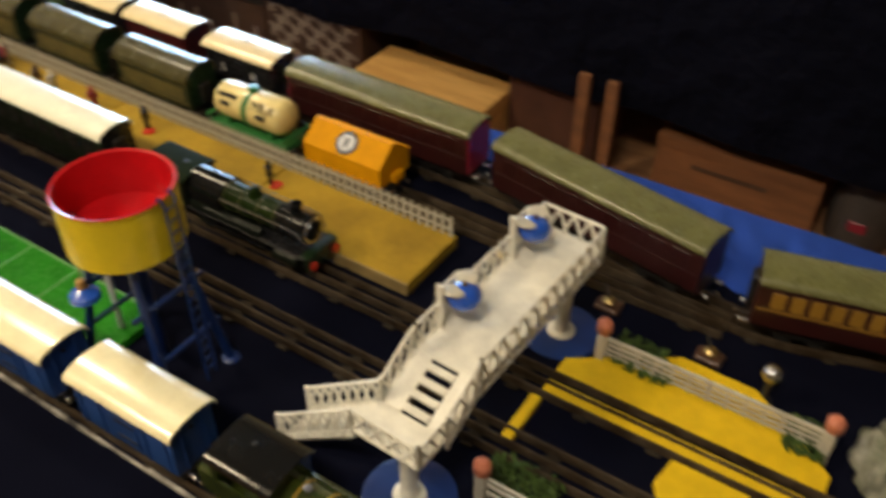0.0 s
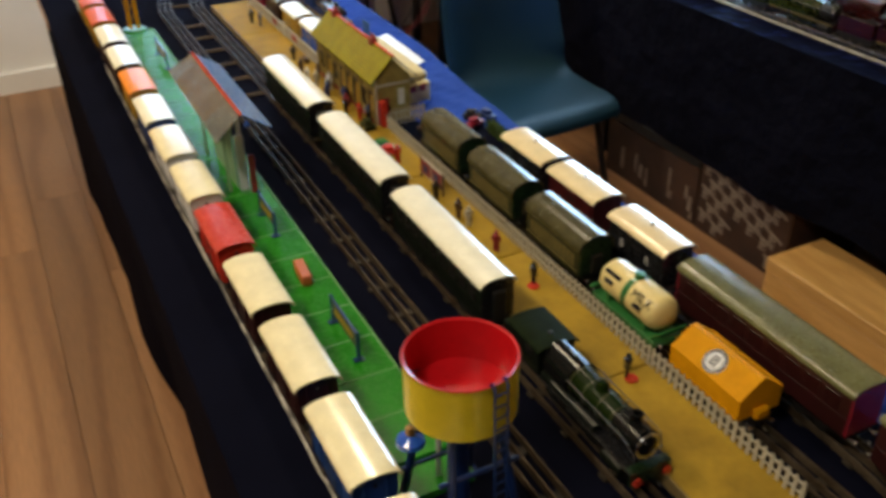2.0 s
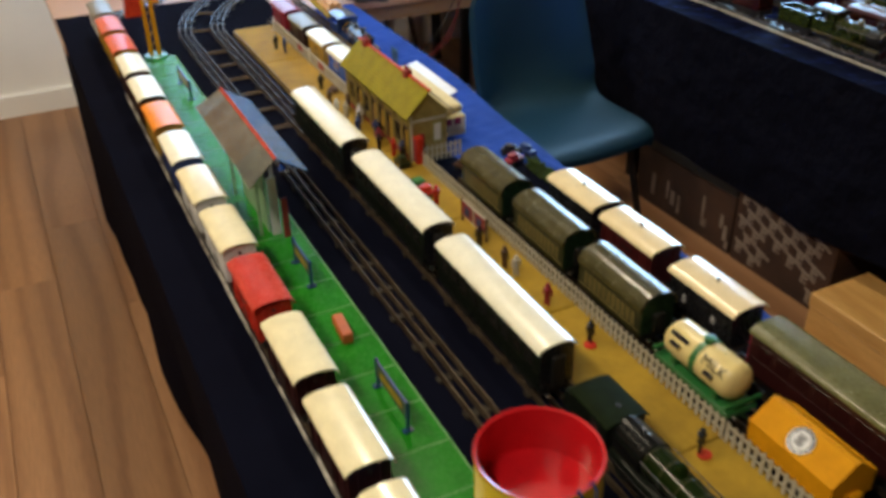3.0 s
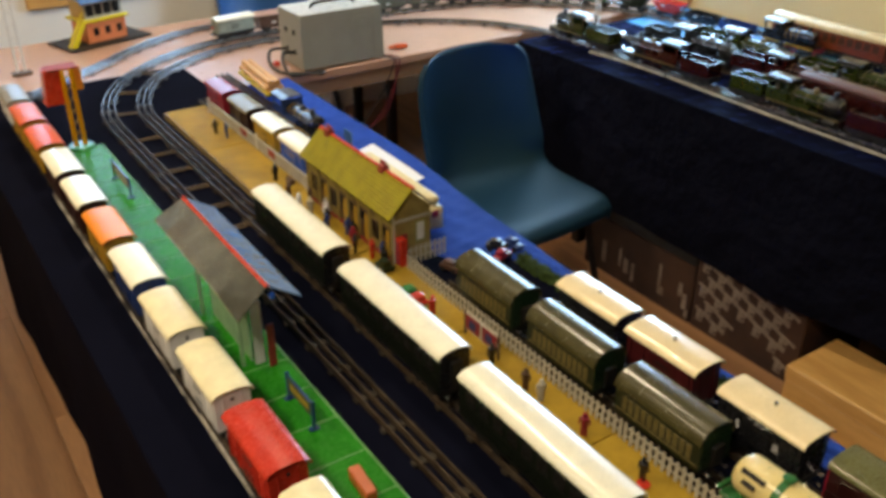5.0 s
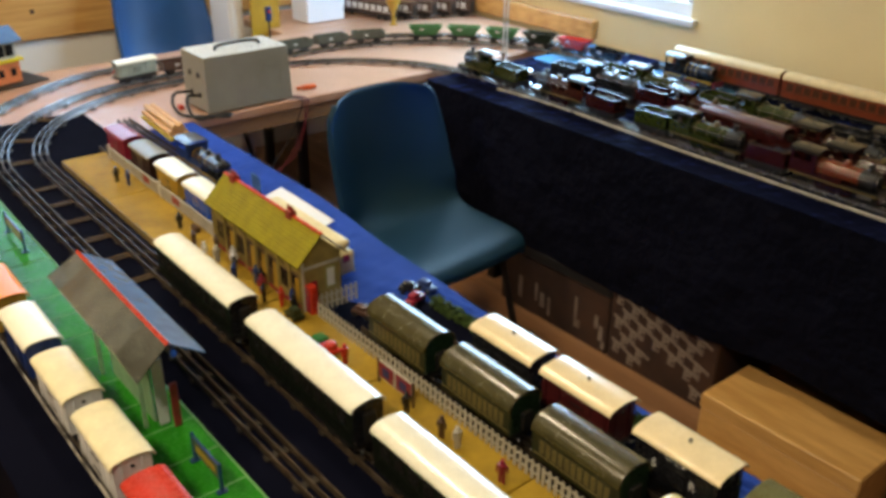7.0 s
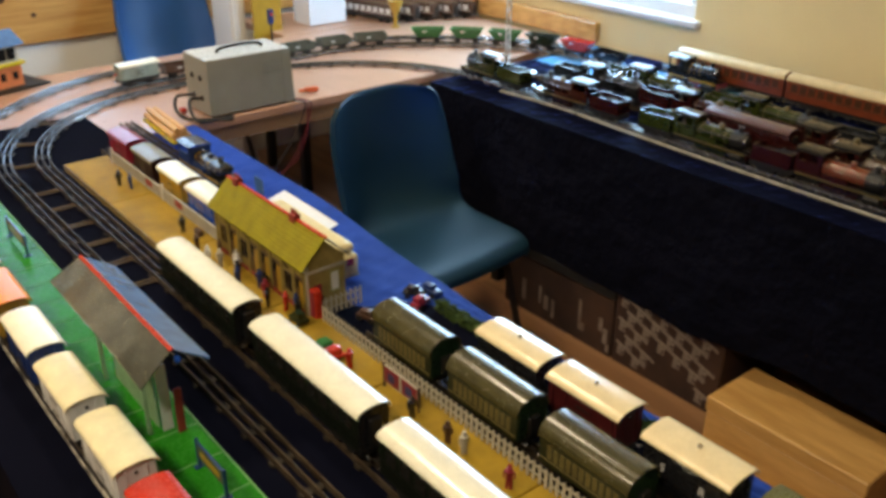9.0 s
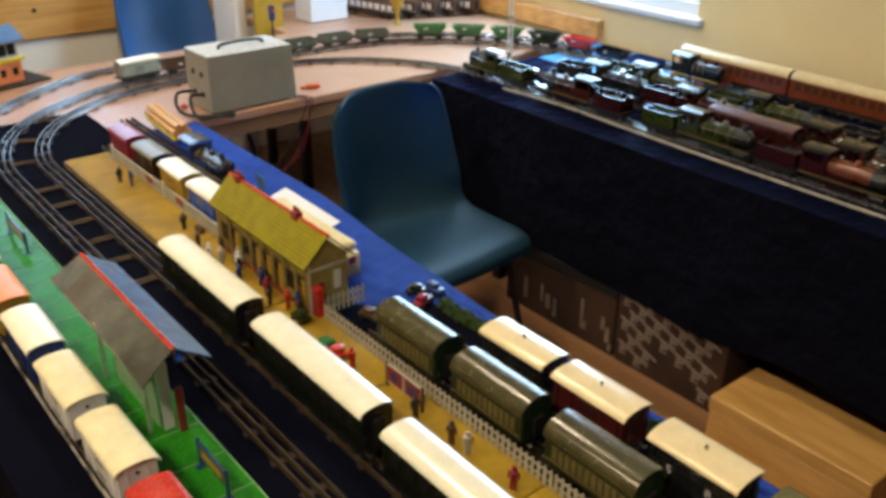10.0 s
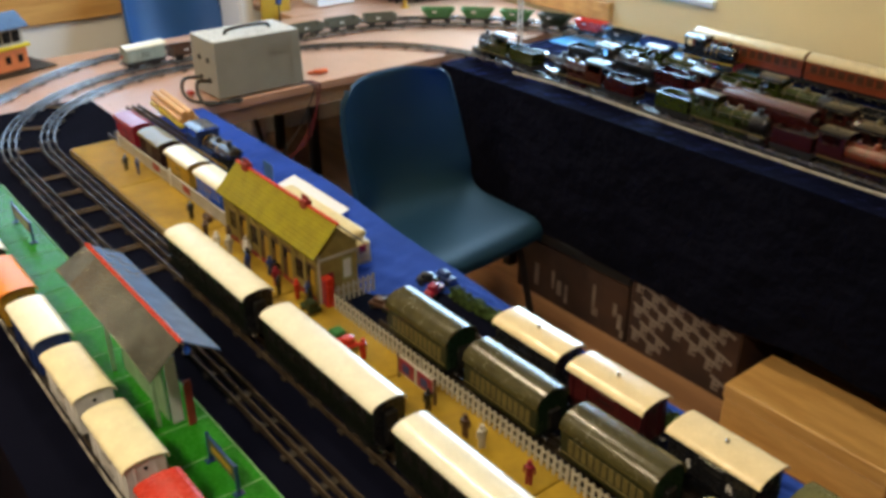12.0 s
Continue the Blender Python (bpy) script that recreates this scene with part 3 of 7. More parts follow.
def three_rail(name, points, label, spacing=0.088, base=Z, wide=0.050, bright=None):
    """Tinplate track: three rails and their sleepers along a path on the flat."""
    pts = [Vector(p) for p in points]
    root = thing(name, pose(0, 0, base), label, "track", "toy railway tracks")
    side = []
    for i, p in enumerate(pts):
        d = (pts[min(i + 1, len(pts) - 1)] - pts[max(i - 1, 0)]).normalized()
        side.append(Vector((d.y, -d.x)))
    for off in (-0.0175, 0, 0.0175):
        run = [p + s * off for p, s in zip(pts, side)]
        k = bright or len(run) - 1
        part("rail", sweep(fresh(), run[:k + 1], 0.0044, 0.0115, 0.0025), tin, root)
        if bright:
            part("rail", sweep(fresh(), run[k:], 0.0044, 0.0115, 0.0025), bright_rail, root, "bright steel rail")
    sl = mesh_of("sleeper", slab(-wide / 2, wide / 2, -0.008, 0.008, 0.0003, 0.0045, 0.001), black_tin)
    gone = spacing / 2
    for i in range(len(pts) - 1):
        seg = pts[i + 1] - pts[i]
        while gone < seg.length:
            q = pts[i] + seg * (gone / seg.length)
            part("sleeper", sl, None, root, "", pose(q.x, q.y, 0, 0, 0, math.degrees(math.atan2(seg.y, seg.x)) - 90))
            gone += spacing
        gone -= seg.length
    return root


def line(x, y0, y1, n=2):
    return [(x, y0 + (y1 - y0) * i / n) for i in range(n + 1)]


def van_x(y):
    """Where the outer track runs: it leans a little out of line towards the camera's end."""
    return 0.645 + 0.0085 * min(1.4, max(0.0, (1.95 - y) / 1.15))


XV, XM, XC, XG, XS = 0.645, 0.866, 0.966, 1.170, 1.260
V_PATH = [(van_x(-0.65 + 0.2 * i), -0.65 + 0.2 * i) for i in range(14)] + line(XV, 2.15, 3.2) + [tuple(p) for p in bend([(XV, 3.28), (0.665, 3.40), (0.735, 3.52), (0.85, 3.62), (0.98, 3.72), (1.12, 3.84), (1.28, 3.945), (1.46, 4.0), (1.8, 3.995), (2.2, 3.975), (2.5, 3.89)], 5)] + arc(2.20, 2.98, 0.945, 70, 0, 18)[1:] + line(3.145, 2.9, -0.7)
M_PATH = line(XM, -0.65, 3.08) + arc(XM + 0.70, 3.10, 0.70, 180, 90, 22) + arc(2.23, 3.00, 0.80, 90, 0, 26) + line(3.03, 2.92, -0.7)
C_PATH = line(XC, -0.65, 3.08) + arc(XC + 0.60, 3.10, 0.60, 180, 90, 22) + arc(1.89, 3.08, 0.62, 90, 0, 24) + line(2.51, 3.0, -0.7)
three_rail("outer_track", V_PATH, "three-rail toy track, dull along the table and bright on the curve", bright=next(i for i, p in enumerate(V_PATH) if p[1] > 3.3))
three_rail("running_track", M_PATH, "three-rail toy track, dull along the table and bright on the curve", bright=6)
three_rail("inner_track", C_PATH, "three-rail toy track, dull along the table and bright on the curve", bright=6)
three_rail("siding_track", line(XG, 0.36, 1.9), "dull tinplate three-rail siding behind the platform fence")
three_rail("siding_track", [tuple(p) for p in bend([(1.36, -0.40), (1.30, -0.15), (1.265, 0.02), (1.226, 0.183), (1.194, 0.30), (1.195, 0.40), (1.2275, 0.565), (1.253, 0.72), (XS, 0.86), (XS, 1.30), (XS, 1.75)], 6)], "dull tinplate three-rail siding near the table's edge")
three_rail("siding_track", line(1.155, 2.42, 3.2), "short tinplate siding behind the platform's far end")
three_rail("siding_track", line(1.285, 2.6, 3.4), "short tinplate siding near the table's edge")
three_rail("siding_track", line(2.69, -0.7, 3.0), "tinplate siding filled with engines")
three_rail("siding_track", line(2.80, -0.7, 2.9), "tinplate siding filled with engines")

# bars that hold the two running tracks apart
bar = mesh_of("spacer_bar", slab(-0.033, 0.033, -0.0025, 0.0025, 0.003, 0.0065, 0.0006), mat("rusty_bar", (0.13, 0.088, 0.045), 0.6, 0.0, 0.3, 40, spec=0.12))
for i in range(9):
    a = thing("track_spacer", pose(0.916, 2.36 + 0.125 * i, Z), "pair of thin tinplate bars between the running tracks", "track spacer", "track spacers") if i < 6 else None
    if a is None:
        t = radians(180 - 17 * (i - 5.4))
        a = thing("track_spacer", pose(1.566 + 0.65 * math.cos(t), 3.10 + 0.65 * math.sin(t), Z, 0, 0, math.degrees(t)), "pair of thin tinplate bars between the running tracks", "track spacer", "track spacers")
    for y in (-0.007, 0.007):
        part("bar", bar, None, a, "", pose(0, y, 0))

solid("edging_strip", sweep(fresh(), [Vector(q) for q in ((2.462, -0.75), (2.466, 1.8), (2.472, 2.2), (2.482, 2.45), (2.492, 2.62), (2.486, 2.80), (2.470, 2.95))], 0.009, 0.006, Z + 0.0003), dull_strip, "thin pale wooden strip in front of the engines", "strip")
bm = fresh()
rnd = random.Random(17)
y = -0.6
while y < 2.75:                                   # uneven lengths, as the van wheels' shade breaks up the strip
    d = rnd.uniform(0.02, 0.085)
    x = van_x(y) - 0.0268 + rnd.uniform(-0.0007, 0.0007)
    box(bm, x, x + rnd.uniform(0.0028, 0.0052), y, y + d - 0.001, Z + 0.0002, Z + rnd.uniform(0.0040, 0.0052), 0.0006)
    y += d
solid("edging_strip", bm, shaded_strip, "thin pale strip beside the outer track, blotched with painted van shade", "strip")

# ---- rolling stock; y runs along the track, z from the rail tops ----
RZ = Z + RAIL


def at(x, y, yaw=0.0):
    return pose(x, y, RZ, 0, 0, yaw)


WHEEL = mesh_of("wheel", lathe(fresh(), [(0, -0.0028), (0.0075, -0.0028), (0.0105, -0.0024), (0.0105, 0.0012), (0.0122, 0.0018), (0.0122, 0.0028), (0, 0.0028)], 18, axis="x"), frame_black)
BUFFER = mesh_of("buffer", lathe(fresh(), [(0.0022, 0), (0.0022, 0.008), (0.0045, 0.0085), (0.0045, 0.0105), (0.002, 0.0115), (0, 0.0116)], 12, axis="y"), steel)
_bm = fresh()
tube(_bm, [(0, 0, 0), (0, 0.008, 0.001), (0, 0.014, 0.004), (0, 0.017, 0.001)], 0.0014, 6)
COUPLING = mesh_of("coupling", _bm, steel)


def running_gear(root, ends, axles, gauge=0.0165, buf=0.020, width=0.026):
    """Wheels, buffers and couplings of a vehicle; ends: its two ends along y."""
    for y in axles:
        for s in (-1, 1):
            part("wheel", WHEEL, None, root, "", pose(s * gauge, y, 0.0115, 0, 0, 0 if s > 0 else 180))
    for y, turn in ((ends[0], 180), (ends[1], 0)):
        for s in (-1, 1):
            part("buffer", BUFFER, None, root, "", pose(s * width / 2 * 1.35, y, buf, 0, 0, turn))
        part("coupling", COUPLING, None, root, "", pose(0, y, buf - 0.004, 0, 0, turn))


def van(m, body, roof, label, group="", length=0.148, width=0.064, eave=0.084, rise=0.012, vent=False, ends=None, letters=""):
    """A short four-wheeled covered van with an arched roof."""
    root = thing("goods_van", m, label, "goods van", group)
    h, w = length / 2, width / 2
    part("underframe", slab(-0.024, 0.024, -h + 0.002, h - 0.002, 0.012, 0.024, 0.001), frame_black, root)
    part("body", prism(fresh(), [(-w + 0.004, 0.025), (w - 0.004, 0.025)] + arch(width - 0.008, eave - 0.002, rise - 0.002, 8), -h + 0.003, h - 0.003), body, root)
    bm = prism(fresh(), arch(width + 0.002, eave, rise, 12) + [(x, z - 0.0022) for x, z in arch(width - 0.001, eave, rise, 12)][::-1], -h - 0.002, h + 0.002)
    part("roof", bm, roof, root)
    for s in (-1, 1):
        d = slab(s * (w - 0.0045), s * (w - 0.0025), -0.020, 0.020, 0.029, eave - 0.008, 0.0004)
        door = part("door", d, body, root)
        for z in (0.040, eave - 0.020):
            part("strap", slab(*sorted((s * (w - 0.0026), s * (w - 0.0018))), -0.019, 0.010, z - 0.0015, z + 0.0015), frame_black, door)
        for y in (-h + 0.012, -0.032, 0.032, h - 0.012):
            part("stanchion", slab(*sorted((s * (w - 0.0042), s * (w - 0.0022))), y - 0.0012, y + 0.0012, 0.026, eave - 0.004), body, root)
        for y in (-h, h):
            k = 1 if y > 0 else -1
            part("end_post", slab(s * w * 0.45 - 0.0013, s * w * 0.45 + 0.0013, y - k * 0.0032, y - k * 0.0005, 0.026, eave), body, root)
    for k in (-1, 1):
        part("end_vent", lathe(fresh(), [(0, 0), (0.003, 0), (0.0025, k * 0.0015), (0, k * 0.0018)], 10, (0, k * (h - 0.003), eave - 0.008), "y"), frame_black, root)
    if vent:
        part("roof_vent", lathe(fresh(), [(0.003, eave + rise - 0.003), (0.0032, eave + rise + 0.0045), (0.0018, eave + rise + 0.0065), (0, eave + rise + 0.0068)], 10), steel, root)
    for n, c in enumerate(letters):
        me = text_mesh(c, 0.019)
        me.materials.append(grey_white)
        part("letter", me, None, root, "white painted letter", Matrix.Translation((-w + 0.0012, 0.033 - 0.066 * n, 0.057)) @ pose(0, 0, 0, 90, 0, -90))
    running_gear(root, (-h + 0.001, h - 0.001), (-h * 0.55, h * 0.55))
    return root


def coach(m, body, roof, label, length=0.335, width=0.062, eave=0.091, rise=0.013, group="", panes=9, pane=None, name="passenger_coach", bogies=True, end=None, category="coach", rain=True, gangway=True):
    root = thing(name, m, label, category, group)
    h, w = length / 2, width / 2
    part("underframe", slab(-0.022, 0.022, -h + 0.004, h - 0.004, 0.014, 0.026, 0.001), frame_black, root)
    part("body", prism(fresh(), [(-w + 0.003, 0.027), (w - 0.003, 0.027)] + arch(width - 0.006, eave - 0.001, rise - 0.002, 8), -h + 0.003, h - 0.003), body, root)
    bm = prism(fresh(), arch(width + 0.001, eave, rise, 14) + [(x, z - 0.002) for x, z in arch(width - 0.002, eave, rise, 14)][::-1], -h, h)
    part("roof", bm, roof, root)
    step = (length - 0.03) / panes
    for s in (-1, 1):
        for i in range(panes):
            y = -h + 0.015 + step * (i + 0.5)
            a, b = sorted((s * (w - 0.0034), s * (w - 0.0022)))
            part("window_pane", slab(a, b, y - step * 0.36, y + step * 0.36, eave - 0.034, eave - 0.010, 0.0004), pane or glass_dark, root)
        a, b = sorted((s * (w - 0.0034), s * (w - 0.0018)))
        part("waist_beading", slab(a, b, -h + 0.004, h - 0.004, eave - 0.0385, eave - 0.0365), pane or body, root)
    for k in (-1, 1):
        bm = prism(fresh(), [(-w + 0.004, 0.028), (w - 0.004, 0.028)] + arch(width - 0.008, eave - 0.002, rise - 0.003, 8), k * (h - 0.003), k * (h - 0.0005))
        part("end_panel", bm, end or body, root)
        if gangway:
            part("gangway", slab(-0.011, 0.011, *sorted((k * (h - 0.001), k * (h + 0.006))), 0.03, eave - 0.008, 0.002), frame_black, root)
    if rain:
        for y in (-h * 0.6, -h * 0.2, h * 0.2, h * 0.6):
            part("roof_vent", lathe(fresh(), [(0.0022, 0), (0.0024, 0.0016), (0, 0.0024)], 8, (0.008, y, eave + rise - 0.0018)), roof, root)
    if bogies:
        for k in (-1, 1):
            bg = part("bogie", slab(-0.021, 0.021, k * h * 0.62 - 0.032, k * h * 0.62 + 0.032, 0.009, 0.0145, 0.001), frame_black, root)
            for y in (-0.02, 0.02):
                for s in (-1, 1):
                    part("wheel", WHEEL, None, bg, "", pose(s * 0.0165, k * h * 0.62 + y, 0.0115, 0, 0, 0 if s > 0 else 180))
        running_gear(root, (-h, h), ())
    else:
        running_gear(root, (-h, h), (-h * 0.55, h * 0.55))
    return root


def loco(m, body, label, length=0.30, cab_roof=None, tank=False, bufbeam=None, group="", lining=None, top=None, tender=False, smoke=None, name="steam_locomotive"):
    """A toy steam engine; its front looks along -y."""
    root = thing(name, m, label, "locomotive", group)
    h = length / 2
    bufbeam = bufbeam or red
    smoke = smoke or black_paint
    part("footplate", slab(-0.031, 0.031, -h + 0.004, h - 0.004, 0.029, 0.033, 0.001), black_paint if not tank else body, root)
    part("main_frame", slab(-0.012, 0.012, -h + 0.01, h - 0.01, 0.010, 0.029), frame_black, root)
    y0, y1, yc = -h + 0.024, h - 0.085, h - 0.078
    zc, r = 0.058, 0.0225
    part("smokebox", lathe(fresh(), [(0, y0), (r * 0.75, y0 + 0.001), (r + 0.0015, y0 + 0.004), (r + 0.0015, y0 + 0.044), (r, y0 + 0.045)], 24, (0, 0, zc), "y"), smoke, root)
    part("smokebox_door", lathe(fresh(), [(0, y0 - 0.005), (0.006, y0 - 0.0045), (0.0165, y0 - 0.001), (0.017, y0 + 0.002)], 20, (0, 0, zc), "y"), smoke, root)
    part("smokebox_ring", lathe(fresh(), [(0.0172, y0 - 0.0012), (0.0192, y0 - 0.0008), (0.0196, y0 + 0.001), (0.0172, y0 + 0.0014)], 24, (0, 0, zc), "y"), steel, root)
    part("boiler", lathe(fresh(), [(r, y0 + 0.045), (r, yc), (0, yc)], 24, (0, 0, zc), "y"), top or body, root)
    for i in range(3):
        y = y0 + 0.062 + (yc - y0 - 0.075) * i / 2
        part("boiler_band", lathe(fresh(), [(r + 0.0002, y - 0.001), (r + 0.0007, y - 0.001), (r + 0.0007, y + 0.001), (r + 0.0002, y + 0.001)], 24, (0, 0, zc), "y"), lining or mustard, root)
    part("chimney", lathe(fresh(), [(0.0095, zc + r - 0.003), (0.0068, zc + r + 0.004), (0.0066, zc + r + 0.012), (0.0085, zc + r + 0.0145), (0.0085, zc + r + 0.016), (0.005, zc + r + 0.016), (0.005, zc + r + 0.008), (0, zc + r + 0.008)], 18, (0, y0 + 0.026, 0)), smoke, root)
    part("dome", lathe(fresh(), [(0.0105, zc + r - 0.004), (0.0085, zc + r + 0.003), (0.0085, zc + r + 0.007), (0.006, zc + r + 0.011), (0, zc + r + 0.0125)], 18, (0, (y0 + yc) / 2 + 0.01, 0)), top or lining or body, root)
    part("safety_valve", lathe(fresh(), [(0.005, zc + r - 0.003), (0.004, zc + r + 0.005), (0.0045, zc + r + 0.008), (0, zc + r + 0.0085)], 12, (0, yc - 0.022, 0)), steel, root)
    # cab
    bm = fresh()
    for s in (-1, 1):
        box(bm, *sorted((s * 0.0285, s * 0.0305)), yc, h - 0.006, 0.033, 0.068)
        box(bm, *sorted((s * 0.0285, s * 0.0305)), yc, yc + 0.012, 0.068, 0.092)
        box(bm, *sorted((s * 0.0285, s * 0.0305)), h - 0.014, h - 0.006, 0.068, 0.092)
    box(bm, -0.0285, 0.0285, yc, yc + 0.002, 0.033, 0.092)
    part("cab", bm, body, root)
    bm = prism(fresh(), arch(0.066, 0.092, 0.010, 12) + [(x, z - 0.0018) for x, z in arch(0.062, 0.092, 0.010, 12)][::-1], yc - 0.004, h - 0.001)
    part("cab_roof", bm, cab_roof or body, root)
    part("roof_vent", lathe(fresh(), [(0.0032, 0.100), (0.0032, 0.1035), (0, 0.1038)], 12, (0.004, h - 0.035, 0)), smoke, root)
    if tank:
        for s in (-1, 1):
            part("side_tank", slab(*sorted((s * 0.0195, s * 0.0305)), y0 + 0.075, yc - 0.001, 0.033, 0.064, 0.003, 2), body, root)
        part("bunker", slab(-0.028, 0.028, h - 0.006, h + 0.018, 0.033, 0.066, 0.002), body, root)
    else:
        for s in (-1, 1):
            part("splasher", prism(fresh(), [(s * 0.021, 0.033), (s * 0.0295, 0.033), (s * 0.0295, 0.047), (s * 0.021, 0.047)], yc - 0.075, yc - 0.004), body, root)
    for s in (-1, 1):
        part("handrail", tube(fresh(), [(s * (r + 0.003), y0 + 0.006, zc + 0.006), (s * (r + 0.003), yc - 0.004, zc + 0.006)], 0.0008, 6), steel, root)
        part("running_board_edge", slab(*sorted((s * 0.031, s * 0.032)), -h + 0.01, h - 0.01, 0.0285, 0.0335), lining or mustard, root)
        part("cylinder", lathe(fresh(), [(0, y0 - 0.004), (0.009, y0 - 0.004), (0.009, y0 + 0.034), (0, y0 + 0.034)], 14, (s * 0.026, 0, 0.018), "y"), frame_black, root)
        part("connecting_rod", slab(*sorted((s * 0.0245, s * 0.026)), y0 + 0.02, yc - 0.01, 0.0135, 0.0165), steel, root)
        for i in range(3):
            y = y0 + 0.072 + (yc - y0 - 0.09) * i / 2
            w = part("driving_wheel", lathe(fresh(), [(0, s * 0.015), (0.0165, s * 0.015), (0.0185, s * 0.0155), (0.0185, s * 0.019), (0.014, s * 0.0195), (0, s * 0.0195)], 20, (0, y, 0.0185), "x"), crimson if bufbeam is crimson else body, root)
        for y in (y0 - 0.002, y0 + 0.032):
            part("wheel", WHEEL, None, root, "", pose(s * 0.0165, y, 0.0115, 0, 0, 0 if s > 0 else 180))
    part("buffer_beam", slab(-0.031, 0.031, -h + 0.001, -h + 0.005, 0.014, 0.033, 0.001), bufbeam, root)
    running_gear(root, (-h + 0.001, h + (0.018 if tank else -0.002)), ())
    if tender:
        bm = fresh()
        for a in ((-0.030, -0.0275, h + 0.008, h + 0.125), (0.0275, 0.030, h + 0.008, h + 0.125), (-0.0274, 0.0274, h + 0.1225, h + 0.125), (-0.0274, 0.0274, h + 0.008, h + 0.0105)):
            box(bm, *a, 0.028, 0.070)
        t = part("tender_body", bm, body, root)
        rnd = random.Random(int(length * 1000))
        bm = slab(-0.0272, 0.0272, h + 0.0107, h + 0.1223, 0.030, 0.052)
        for _ in range(40):
            c = Vector((rnd.uniform(-0.021, 0.021), h + rnd.uniform(0.018, 0.085), rnd.uniform(0.050, 0.064)))
            lathe(bm, [(0, -0.005), (0.005, -0.001), (0.004, 0.003), (0, 0.005)], 5, c)
        part("coal", bm, rubber, t)
        part("filler_cap", lathe(fresh(), [(0.006, 0.052), (0.006, 0.058), (0.004, 0.061), (0, 0.061)], 12, (0, h + 0.105, 0)), frame_black, t)
        part("tender_frame", slab(-0.027, 0.027, h + 0.006, h + 0.128, 0.012, 0.028), frame_black, root)
        for y in (h + 0.03, h + 0.066, h + 0.10):
            for s in (-1, 1):
                part("wheel", WHEEL, None, root, "", pose(s * 0.0165, y, 0.0115, 0, 0, 0 if s > 0 else 180))
    return root


